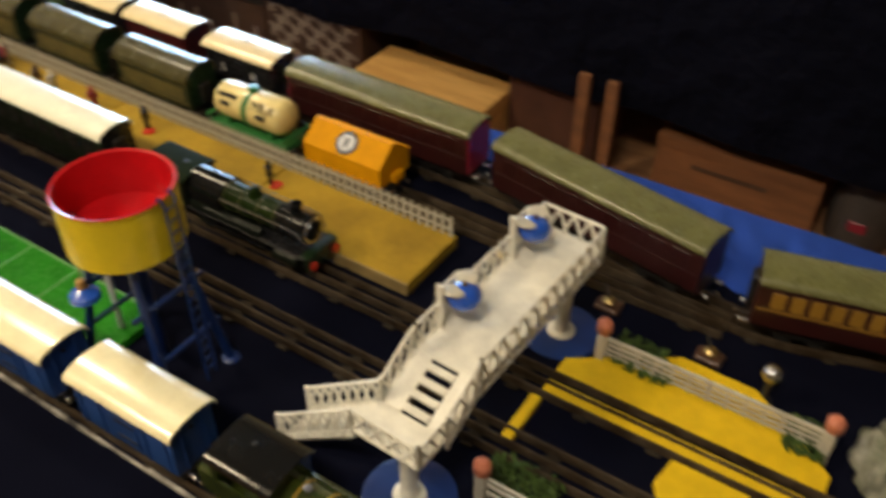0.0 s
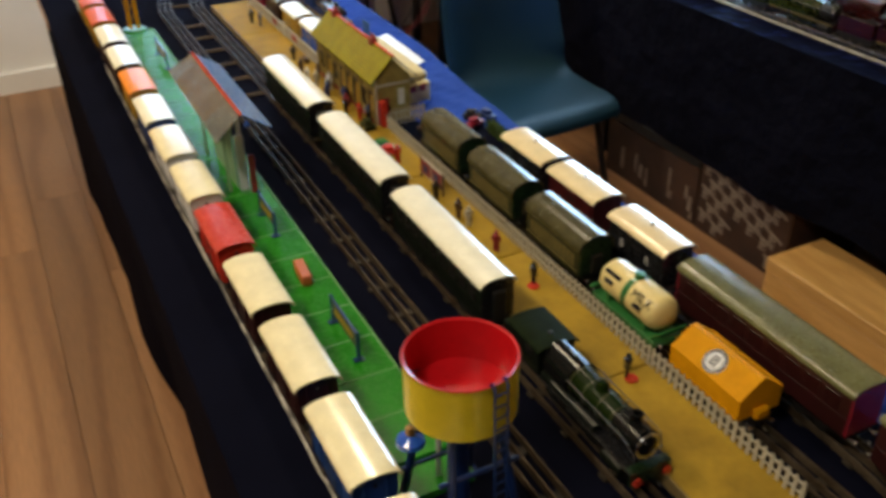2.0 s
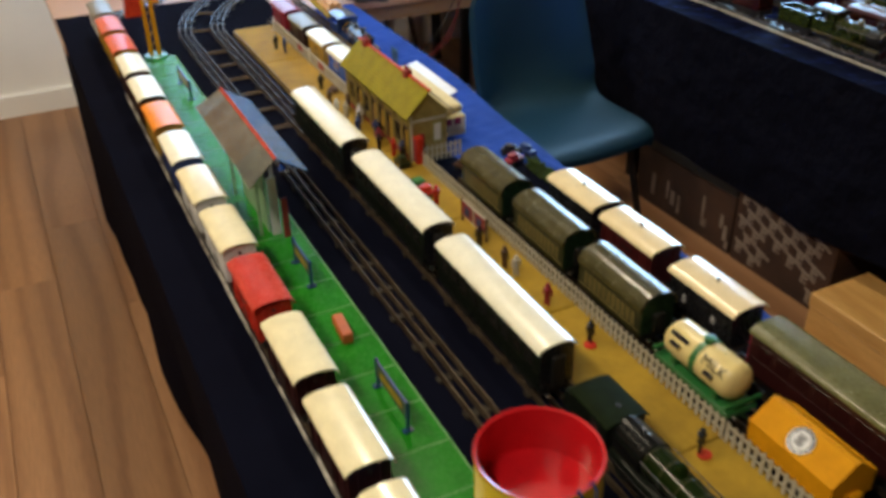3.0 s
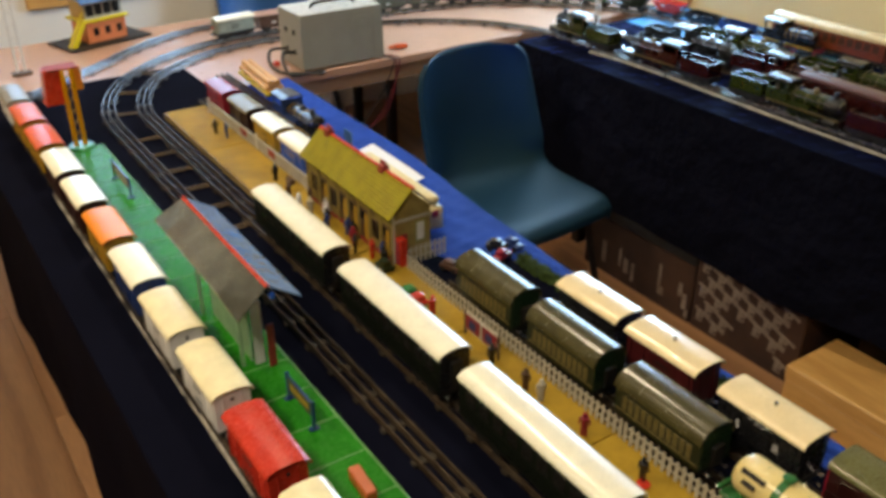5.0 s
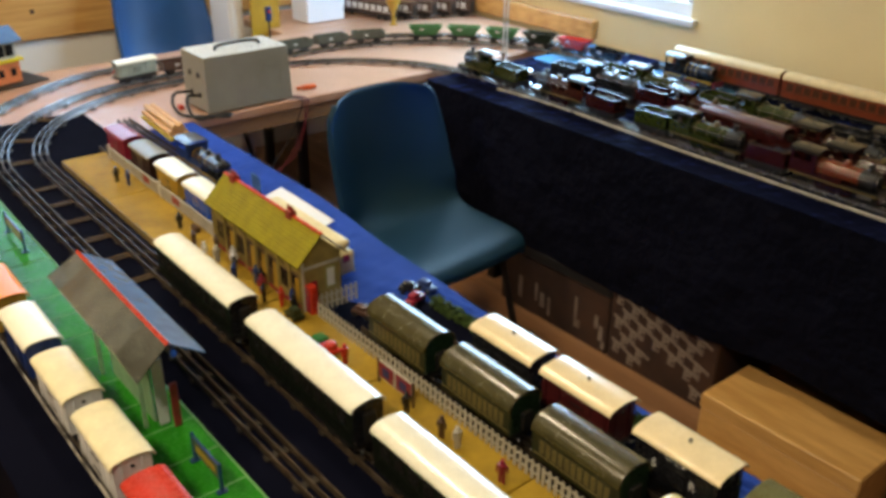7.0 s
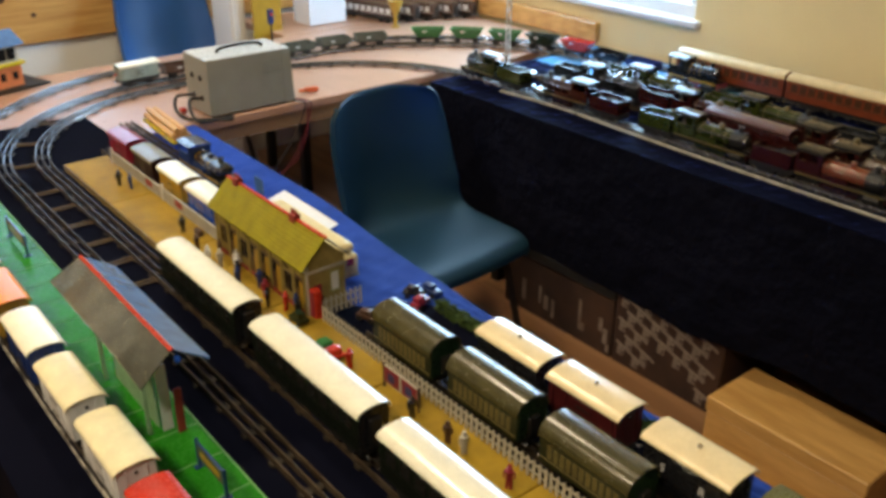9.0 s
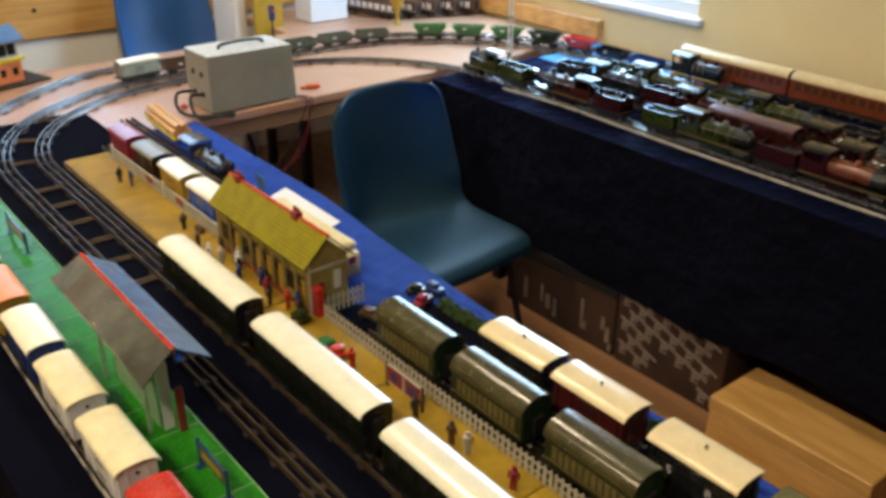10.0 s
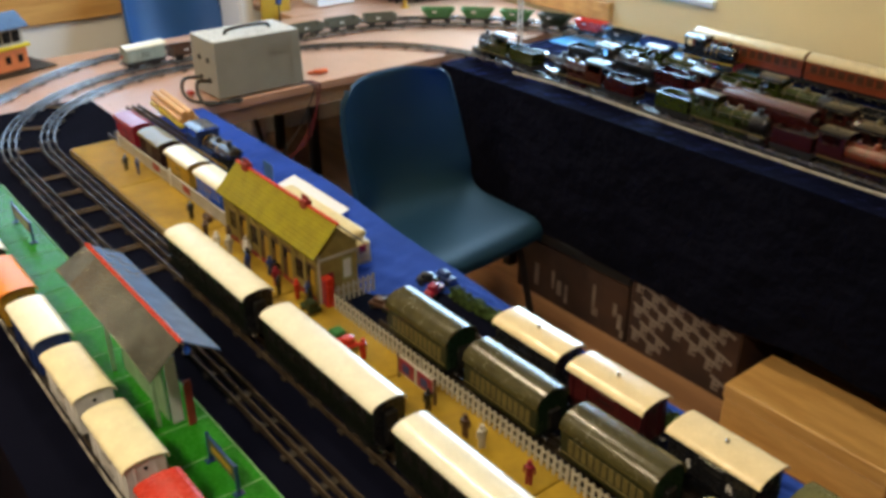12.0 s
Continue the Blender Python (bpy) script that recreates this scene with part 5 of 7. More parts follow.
# ---- fences ----
def fence(name, x, y0, y1, z, height=0.036, step=0.0125, label="white picket fence on the platform", across=False):
    root = thing(name, pose(0, 0, 0), label, "fence", "white platform fences")
    pick = mesh_of("picket", prism(fresh(), [(-0.0028, 0), (0.0028, 0), (0.0028, height * 0.9), (0, height), (-0.0028, height * 0.9)], -0.0007, 0.0007), fence_white)
    n = max(2, int(abs(y1 - y0) / step))
    for i in range(n + 1):
        y = y0 + (y1 - y0) * i / n
        part("picket", pick, None, root, "", pose(x, y, z, 0, 0, 90) if not across else pose(y, x, z))
    for h in (height * 0.3, height * 0.72):
        if across:
            part("rail", slab(y0, y1, x + 0.0008, x + 0.0022, z + h - 0.0016, z + h + 0.0016), fence_white, root)
        else:
            part("rail", slab(x + 0.0008, x + 0.0022, y0, y1, z + h - 0.0016, z + h + 0.0016), fence_white, root)
    return root


for a, b in ((0.735, 1.02), (1.03, 1.36), (1.37, 1.70), (1.71, 1.97)):
    fence("picket_fence", 1.1195, a, b, PT)
for a, b in ((2.40, 2.72), (2.73, 3.06)):
    root = thing("platform_screen", pose(0, 0, PT), "pale grey lattice screen along the platform's far end", "fence", "white platform fences")
    part("panel", slab(1.1185, 1.1205, a, b, 0.002, 0.032), screen_grey, root)
    for z in (0.004, 0.0315):
        part("rail", slab(1.117, 1.122, a, b, z - 0.0015, z + 0.0015), screen_grey, root)
    part("end_post", slab(1.1165, 1.1225, b - 0.004, b, 0.0, 0.042), grey_white, root)
fence("picket_fence", 1.985, 1.125, 1.215, PT, 0.040, 0.011, "white picket gate fence beside the station building", True)

# ---- station building ----
root = thing("station_building", pose(1.150, 2.195, PT), "yellow tinplate station building with an olive shingled roof", "toy building")
L, W = 0.195, 0.043
part("wall", prism(fresh(), [(-W, 0), (W, 0), (W, 0.108), (0, 0.150), (-W, 0.108)], -L + 0.004, L - 0.004), station_wall, root)
for s in (-1, 1):
    run, drop = W + 0.014, 0.056
    for i in range(9):                                   # overlapping courses of shingles
        a, b = i / 9, (i + 1) / 9
        x0, x1 = s * run * a, s * run * b
        z0, z1 = 0.1585 - drop * a, 0.1585 - drop * b
        part("shingle_course", prism(fresh(), [(x0, z0), (x1, z1 + 0.0009), (x1, z1 - 0.0022), (x0, z0 - 0.0031)], -L - 0.004, L + 0.004), station_roof if s < 0 else grey_roof, root)
part("ridge", slab(-0.004, 0.004, -L - 0.005, L + 0.005, 0.156, 0.1605, 0.0015), red, root)
for y in (-0.085, 0.155):
    ch = part("chimney", slab(-0.008, 0.008, y - 0.010, y + 0.010, 0.150, 0.168, 0.001), brick_red, root)
    for k in (-0.008, 0.0, 0.008):
        part("chimney_pot", lathe(fresh(), [(0.0028, 0.168), (0.0022, 0.174), (0.0028, 0.176), (0.0014, 0.176), (0.0014, 0.172), (0, 0.172)], 10, (0, y + k, 0)), brick_red, ch)
for y, w, kind in ((-0.165, 0.030, "door"), (-0.122, 0.030, "window"), (-0.076, 0.034, "door"), (-0.030, 0.034, "door"), (0.016, 0.034, "door"), (0.062, 0.032, "window"), (0.108, 0.034, "door"), (0.156, 0.032, "window")):
    if kind == "door":
        dr = part("doorway", slab(-W - 0.0014, -W - 0.0002, y - w / 2, y + w / 2, 0.001, 0.076, 0.0004), brown_tin, root, "dark printed doorway")
        part("door_leaf", slab(-W - 0.0024, -W - 0.0015, y - w * 0.45, y - w * 0.05, 0.002, 0.066), mustard, dr)
        part("fanlight", slab(-W - 0.0022, -W - 0.0015, y - w * 0.02, y + w * 0.42, 0.050, 0.070), glass_dark, dr)
    else:
        wd = part("window", slab(-W - 0.0012, -W - 0.0002, y - w / 2, y + w / 2, 0.026, 0.070, 0.0004), brown_tin, root)
        for k in (-0.25, 0.25):
            part("pane", slab(-W - 0.0020, -W - 0.0013, y + k * w - w * 0.19, y + k * w + w * 0.19, 0.030, 0.066), glass_dark, wd)
for y in (-0.188, -0.144, -0.099, -0.053, -0.007, 0.039, 0.085, 0.132, 0.186):
    part("pilaster", slab(-W - 0.0035, -W - 0.0003, y - 0.004, y + 0.004, 0.0, 0.096, 0.0005), station_wall, root)
part("plinth", slab(-W - 0.0030, -W - 0.0026, -L + 0.006, L - 0.006, 0.0, 0.010), brick_red, root)
part("fascia", slab(-W - 0.0045, -W - 0.0003, -L + 0.006, L - 0.006, 0.0962, 0.104), fence_white, root)
for y in (-0.12, -0.04, 0.04, 0.12):
    part("canopy_bracket", rod(fresh(), (-W, y, 0.075), (-W - 0.012, y, 0.098), 0.0012, n=6), brown_tin, root)
part("gable_window", slab(0.008, 0.030, -L + 0.0025, -L + 0.0038, 0.035, 0.082), mat("gable_frame", (0.30, 0.30, 0.10), 0.6), root)
part("gable_window_pane", slab(0.011, 0.027, -L + 0.0015, -L + 0.0024, 0.040, 0.078), grey_white, root)
part("gable_band", slab(-W + 0.002, W - 0.002, -L + 0.0022, -L + 0.0038, 0.088, 0.094), fence_white, root)
part("gable_door", slab(-0.030, -0.012, -L + 0.0022, -L + 0.0038, 0.001, 0.060), crimson, root)
part("corner_post", slab(-W - 0.002, -W + 0.003, -L + 0.001, -L + 0.006, 0.0, 0.106), fence_white, root)

root = thing("telephone_kiosk", pose(1.118, 1.992, PT), "small red kiosk beside the station gable", "kiosk")
part("body", slab(-0.008, 0.008, -0.010, 0.010, 0, 0.060, 0.001), red, root)
part("door", slab(-0.0092, -0.0082, -0.007, 0.007, 0.003, 0.054), crimson, root)
root = thing("parcel_trolley", pose(1.080, 1.995, PT), "dark green parcels cart with two boxes", "cart")
part("deck", slab(-0.012, 0.012, -0.02, 0.02, 0.008, 0.012), dark_green, root)
part("parcel", slab(-0.010, 0.006, -0.016, 0.004, 0.0121, 0.026, 0.001), dark_green, root)
for y in (-0.013, 0.013):
    part("wheel", lathe(fresh(), [(0, -0.012), (0.004, -0.012), (0.004, 0.012), (0, 0.012)], 10, (0, y, 0.004), "x"), frame_black, root)

# the bus behind the station
bus_cream = paint("bus_cream", (0.76, 0.64, 0.34), 0.3)
root = thing("toy_bus", pose(1.257, 2.262, Z + 0.0018), "cream toy bus with a rounded roof and red windows", "bus")
L, W = 0.160, 0.035
part("body", slab(-W, W, -L, L, 0.010, 0.058, 0.008, 3), bus_cream, root)
part("roof", slab(-W + 0.002, W - 0.002, -L + 0.010, L - 0.004, 0.0582, 0.080, 0.010, 3), bus_cream, root)
for x in (-0.020, 0.004):
    part("windscreen", slab(x, x + 0.016, -L - 0.0008, -L + 0.0006, 0.036, 0.052), crimson, root)
part("bumper", slab(-W + 0.004, W - 0.004, -L - 0.004, -L - 0.0002, 0.010, 0.016, 0.001), fence_white, root)
for i in range(6):
    for s in (-1, 1):
        part("side_window", slab(*sorted((s * (W - 0.0005), s * (W + 0.0008))), -L + 0.02 + i * 0.05, -L + 0.06 + i * 0.05, 0.036, 0.052), glass_dark, root)
for y in (-0.10, 0.10):
    for s in (-1, 1):
        part("wheel", lathe(fresh(), [(0, -0.004), (0.011, -0.004), (0.011, 0.004), (0, 0.004)], 16, (s * 0.029, y, 0.011), "x"), rubber, root)
bm = fresh()
cols = []
for i in range(13):
    y = 2.325 + 0.252 * i / 12
    cols.append([bm.verts.new((1.300 + 0.082 * j / 6, y, Z + 0.0045 + 0.002 * math.sin(9 * y + 0.6 * j) + 0.018 * (j / 6))) for j in range(7)])
for a, b in zip(cols, cols[1:]):
    for j in range(6):
        bm.faces.new((a[j], a[j + 1], b[j + 1], b[j]))
thicken(bm, 0.0006)
solid("paper_sheet", bm, glossy_paper, "white sheet of paper lying on the blue cloth", "paper")

# ---- small things on the platforms ----
def figure(x, y, z, coat, legs, h=0.042, yaw=0, lean=0):
    """A painted toy figure as one plain shape."""
    bm = fresh()
    rod(bm, (-0.003, 0, 0), (-0.0026, 0, h * 0.45), 0.0024, 0.003, 8)
    rod(bm, (0.003, 0, 0), (0.0026, 0, h * 0.45), 0.0024, 0.003, 8)
    lathe(bm, [(0, h * 0.42), (0.0058, h * 0.44), (0.0052, h * 0.6), (0.0066, h * 0.78), (0.003, h * 0.83), (0.0026, h * 0.86), (0.0041, h * 0.92), (0.0036, h * 0.98), (0, h)], 10)
    for s in (-1, 1):
        rod(bm, (s * 0.007, 0, h * 0.77), (s * 0.0078, 0.002 * s, h * 0.48), 0.0017, 0.0014, 6)
    ob = solid("toy_figure", bm, coat, f"small painted toy figure in {legs}, standing on the platform", "toy figure", "toy figures", m=pose(x, y, z, lean, 0, yaw))
    return ob


for x, y, c, s in ((1.069, 1.803, red, "red"), (1.069, 1.622, black_paint, "black"), (1.074, 1.538, brown_tin, "brown"), (1.077, 1.503, fence_white, "pale grey"), (1.078, 1.403, crimson, "dark red"), (1.082, 1.285, black_paint, "black"), (1.075, 1.02, black_paint, "black"), (1.078, 2.51, black_paint, "black"), (1.070, 2.88, black_paint, "black"), (1.085, 2.84, deep_blue, "dark blue"), (1.064, 2.085, black_paint, "black"), (1.060, 2.203, deep_blue, "dark blue"), (1.072, 2.225, black_paint, "black"), (1.068, 2.30, fence_white, "white"), (1.055, 2.33, grey_white, "grey"), (1.062, 2.40, brown_tin, "brown"), (1.084, 2.05, red, "red"), (1.092, 2.145, black_paint, "black"), (1.090, 2.165, deep_blue, "dark blue"), (1.086, 2.255, grey_white, "grey"), (1.094, 2.275, fence_white, "white"), (1.090, 2.345, brown_tin, "brown"), (1.088, 2.01, black_paint, "black"), (1.096, 2.03, deep_blue, "dark blue"), (1.078, 2.12, crimson, "dark red")):
    figure(x, y, PT, c, s, 0.042, random.Random(int(1000 * y)).uniform(-180, 180))
for y in (1.29, 1.025):
    tagged(new("figure_base", mesh_of("figure_base", lathe(fresh(), [(0, 0), (0.010, 0), (0.010, 0.002), (0, 0.003)], 14, (1.078, y - 0.012, PT + 0.0003)), red)), "small red round base on the platform", "toy base")

root = thing("luggage_barrow", pose(1.066, 1.865, PT), "red and green toy luggage barrow", "barrow")
part("deck", slab(-0.014, 0.014, -0.035, 0.03, 0.009, 0.013, 0.001), red, root)
part("load", lathe(fresh(), [(0, 0.012), (0.013, 0.013), (0.012, 0.022), (0.006, 0.026), (0, 0.027)], 14, (0, -0.018, 0)), red, root)
part("load", slab(-0.012, 0.012, 0.002, 0.028, 0.0131, 0.022, 0.003), bright_green, root)
for y in (-0.022, 0.018):
    for s in (-1, 1):
        part("wheel", lathe(fresh(), [(0, -0.0015), (0.0045, -0.0015), (0.0045, 0.0015), (0, 0.0015)], 12, (s * 0.014, y, 0.0045), "x"), frame_black, root)

root = thing("poster_hoarding", pose(1.086, 1.675, PT), "small hoarding with two red and blue posters", "hoarding")
part("board", slab(-0.0012, 0.0012, -0.05, 0.05, 0.012, 0.046), fence_white, root)
for y in (-0.024, 0.024):
    part("poster", slab(-0.0022, -0.0013, y - 0.020, y + 0.020, 0.015, 0.043), crimson, root)
    part("poster_panel", slab(-0.0030, -0.0023, y - 0.008, y + 0.010, 0.020, 0.036), deep_blue, root)
for y in (-0.048, 0.048):
    part("post", slab(-0.0016, 0.0016, y - 0.002, y + 0.002, 0, 0.048), brown_tin, root)
for y in (2.62, 2.80):
    solid("platform_poster", slab(1.1165, 1.1175, y - 0.02, y + 0.02, PT + 0.012, PT + 0.030), brick_red, "small red poster on the platform screen", "poster", "platform posters")
solid("bench", slab(1.094, 1.106, 2.46, 2.49, PT, PT + 0.014, 0.002), brown_tin, "small brown platform bench", "bench")

for y0, y1, x, c in ((1.239, 1.346, 0.752, mustard), (1.643, 1.732, 0.752, mustard), (2.615, 2.745, 0.762, crimson)):
    root = thing("station_name_board", pose(x, (y0 + y1) / 2, PLATFORM), "blue framed station name board on two posts", "name board", "station name boards")
    h = (y1 - y0) / 2
    for s in (-1, 1):
        part("post", slab(-0.0022, 0.0022, s * h - 0.0022, s * h + 0.0022, 0, 0.052), deep_blue, root)
        part("foot", slab(-0.008, 0.008, s * h - 0.005, s * h + 0.005, 0.0, 0.003, 0.001), deep_blue, root)
    part("board", slab(-0.0012, 0.0012, -h + 0.002, h - 0.002, 0.020, 0.046), grey_open if c is mustard else c, root)
    part("frame", slab(-0.0018, 0.0018, -h, h, 0.046, 0.049), deep_blue, root)
    part("lettering_bar", slab(-0.0020, -0.0013, -h * 0.7, h * 0.7, 0.028, 0.038), c if c is mustard else fence_white, root)

root = thing("suitcase", pose(0.752, 1.492, PLATFORM, 0, 0, -4), "small orange-brown trunk on the green platform", "suitcase")
part("body", slab(-0.0085, 0.0085, -0.030, 0.030, 0, 0.014, 0.001), paint("trunk", (0.50, 0.12, 0.03), 0.45), root)
part("lid", slab(-0.009, 0.009, -0.031, 0.031, 0.0141, 0.019, 0.002), paint("trunk", (0.50, 0.12, 0.03), 0.45), root)

# the shelter on the green platform
root = thing("platform_shelter", pose(0.7455, 1.944, PLATFORM), "open tinplate platform shelter with a grey roof and red ridge", "shelter")
L = 0.187
part("roof", prism(fresh(), [(0, 0.1985), (0.054, 0.163), (0.054, 0.1608), (0, 0.1961)], -L, L), slate_blue, root, "blue side of the tin roof")
for y0, y1, lift, kick in ((-L, -L + 0.078, -0.012, -0.002), (-L + 0.078, L - 0.052, 0.0, 0.0), (L - 0.052, L, 0.006, 0.002)):
    bm = fresh()                                     # the tin is creased near both ends
    v = []
    for y in (y0, y1):
        edge = lift if (y in (-L, L)) else 0.0
        v.append([bm.verts.new(p) for p in ((0, y, 0.1985), (-0.027, y, 0.1808 + edge * 0.5), (-0.054 - kick * (edge != 0), y, 0.163 + edge), (-0.054 - kick * (edge != 0), y, 0.1608 + edge), (0, y, 0.1961))])
    for j in range(5):
        bm.faces.new((v[0][j], v[0][(j + 1) % 5], v[1][(j + 1) % 5], v[1][j]))
    bm.faces.new(v[0])
    bm.faces.new(v[1][::-1])
    part("roof_sheet", bm, shelter_tin, root, "dented silvery tin sheet")
part("ridge", prism(fresh(), [(-0.004, 0.1965), (0, 0.2015), (0.004, 0.1965), (0, 0.1985)], -L - 0.001, L + 0.001), red, root)
for y in (-0.09, 0.10):
    for x in (-0.020, 0.012):
        part("pillar", slab(x - 0.003, x + 0.003, y - 0.003, y + 0.003, 0, 0.168, 0.0005), grey_white if x > 0 else shelter_wall, root)
    part("cross_beam", slab(-0.034, 0.034, y - 0.0025, y + 0.0025, 0.158, 0.163), dark_green, root)
part("back_wall", slab(-0.004, -0.001, -0.085, 0.095, 0.0, 0.157), shelter_wall, root, "pale green printed wall")
part("end_wall", slab(-0.001, 0.016, -0.0985, -0.0955, 0, 0.12), grey_white, root)
part("door", slab(0.0165, 0.0285, -0.118, -0.114, 0.0, 0.082, 0.0008), brick_red, root, "red door")
part("lamp", lathe(fresh(), [(0, 0.166), (0.005, 0.168), (0.006, 0.174), (0.002, 0.18), (0, 0.18)], 12, (0.010, -0.175, 0)), light_blue, root)

# water tower
root = thing("water_tower", pose(0.752, 0.912, Z), "toy water tower, a yellow tank with red inside on blue legs", "water tower")
bm = fresh()
lathe(bm, [(0, 0.189), (0.0615, 0.189), (0.0625, 0.190), (0.0625, 0.255), (0.0640, 0.2565), (0.0640, 0.2585)], 48)
part("tank", bm, yellow, root)
bm = fresh()
lathe(bm, [(0.0640, 0.2587), (0.0632, 0.2600), (0.0602, 0.2587), (0.0598, 0.256), (0.0598, 0.205), (0, 0.205)], 48)
part("tank_lining", bm, tank_red, root, "glossy red inside")
for a in (45, 135, 225, 315):
    c, s = math.cos(radians(a)), math.sin(radians(a))
    part("leg", rod(fresh(), (0.066 * c, 0.098 * s, 0), (0.040 * c, 0.046 * s, 0.189), 0.0055, 0.0045, 8), tower_blue, root)
    part("foot", lathe(fresh(), [(0.011, 0), (0.011, 0.003), (0.006, 0.006), (0, 0.006)], 14, (0.066 * c, 0.098 * s, 0.0)), tower_blue, root)
for z in (0.06, 0.125):
    k = z / 0.189
    for s in (-1, 1):
        y = s * (0.098 + (0.046 - 0.098) * k) * 0.707
        part("brace", rod(fresh(), (-0.05, y, z), (0.05, y, z), 0.003, n=8), tower_blue, root)
part("standpipe", rod(fresh(), (0, 0, 0.0), (0, 0, 0.19), 0.010, n=14), tower_blue, root)
ld = part("ladder", fresh(), deep_blue, root)
mm = pose(0.0, 0.0, 0, 0, 0, -80)
for s in (-1, 1):
    part("stile", tube(fresh(), [(0.058, s * 0.0085, 0.254), (0.063, s * 0.0085, 0.264), (0.068, s * 0.0085, 0.258), (0.0695, s * 0.0085, 0.19), (0.073, s * 0.0085, 0.003)], 0.0015, 6), deep_blue, ld, "", mm)
for i in range(16):
    z = 0.25 - i * 0.0155
    part("rung", rod(fresh(), (0.0695 + 0.0035 * max(0, (0.19 - z) / 0.19), -0.0085, z), (0.0695 + 0.0035 * max(0, (0.19 - z) / 0.19), 0.0085, z), 0.0011, n=6), deep_blue, ld, "", mm)
part("chain", tube(fresh(), [(-0.036, 0.030, 0.189), (-0.042, 0.035, 0.165), (-0.046, 0.038, 0.142)], 0.0012, 6), steel, root)
part("bag_cap", lathe(fresh(), [(0.003, 0.131), (0.006, 0.133), (0.005, 0.142), (0, 0.144)], 12, (-0.046, 0.038, 0)), mat("brass_cap", (0.45, 0.25, 0.08), 0.35, 0.8, 0.2), root)
part("spout_bag", lathe(fresh(), [(0.003, 0.133), (0.008, 0.130), (0.0165, 0.124), (0.0175, 0.118), (0.010, 0.110), (0.0, 0.108)], 18, (-0.046, 0.038, 0)), light_blue, root, "glossy blue hose bag")
part("pull_post", rod(fresh(), (0.005, 0.072, 0.0), (0.005, 0.066, 0.19), 0.0035, n=8), grey_white, root)

# footbridge
root = thing("footbridge", pose(0.9065, 0.5425, 0) @ pose(0, 0, 0, 0, 0, -3.0) @ pose(-0.9035, -0.5575, 0), "cream lattice toy footbridge over two tracks", "footbridge")
DZ = 0.843
part("deck", slab(0.832, 1.088, 0.531, 0.612, DZ - 0.005, DZ, 0.001), bridge_cream, root)
part("landing", slab(0.730, 0.776, 0.531, 0.612, DZ - 0.035, DZ - 0.030, 0.001), bridge_cream, root)
for i in range(4):
    part("step", slab(0.777 + 0.014 * i, 0.785 + 0.014 * i, 0.556, 0.588, DZ - 0.0275 + 0.007 * i, DZ - 0.0235 + 0.007 * i), bridge_cream, root)


for y0, y1 in ((0.532, 0.5555), (0.5885, 0.611)):
    part("stair_side", prism(fresh(), [(0.776, DZ - 0.0345), (0.832, DZ - 0.0045), (0.832, DZ), (0.776, DZ - 0.030)], y0, y1), bridge_cream, root)


def lattice(a, b, h, n, parent, name="railing", skirt=0.0):
    """A railing panel between two points at deck level, with crossed bars."""
    a, b = Vector(a) - Vector((0, 0, skirt)), Vector(b) - Vector((0, 0, skirt))
    h += skirt
    rl = part(name, rod(fresh(), a + Vector((0, 0, h)), b + Vector((0, 0, h)), 0.0022, n=6), bridge_cream, parent)
    part("bottom_rail", rod(fresh(), a + Vector((0, 0, 0.002)), b + Vector((0, 0, 0.002)), 0.0022, n=6), bridge_cream, rl)
    for i in range(n):
        p, q = a.lerp(b, i / n), a.lerp(b, (i + 1) / n)
        part("lattice_bar", rod(fresh(), p + Vector((0, 0, 0.002)), q + Vector((0, 0, h)), 0.0021, n=5), bridge_cream, rl)
        part("lattice_bar", rod(fresh(), p + Vector((0, 0, h)), q + Vector((0, 0, 0.002)), 0.0021, n=5), bridge_cream, rl)
    for p in (a, b):
        part("post", rod(fresh(), p, p + Vector((0, 0, h + 0.003)), 0.0026, n=6), bridge_cream, rl)
    if skirt:
        part("deck_rail", rod(fresh(), a + Vector((0, 0, skirt)), b + Vector((0, 0, skirt)), 0.0020, n=6), bridge_cream, rl)


for y in (0.531, 0.612):
    lattice((0.832, y, DZ), (1.088, y, DZ), 0.032, 13, root, skirt=0.019)
    lattice((0.776, y, DZ - 0.030), (0.832, y, DZ), 0.032, 3, root, skirt=0.015)
lattice((1.088, 0.531, DZ), (1.088, 0.612, DZ), 0.032, 4, root, skirt=0.019)
lattice((0.730, 0.531, DZ - 0.030), (0.730, 0.612, DZ - 0.030), 0.030, 4, root)
lattice((0.730, 0.531, DZ - 0.030), (0.776, 0.531, DZ - 0.030), 0.030, 3, root)
for i in range(9):
    part("step", slab(0.733, 0.774, 0.614 + 0.0107 * i, 0.6235 + 0.0107 * i, DZ - 0.041 - 0.0085 * i, DZ - 0.037 - 0.0085 * i), bridge_cream, root)
for x in (0.730, 0.776):
    lattice((x, 0.612, DZ - 0.032), (x - 0.010, 0.710, Z + 0.022), 0.032, 8, root, skirt=0.008)
    part("stringer", prism(fresh(), [(x - 0.001, 0), (x + 0.001, 0), (x + 0.001, 0.008), (x - 0.001, 0.008)], 0, 0.14), bridge_cream, root, "", Matrix.Translation((0, 0.612, DZ - 0.043)) @ Matrix.Rotation(radians(-39), 4, "X"))
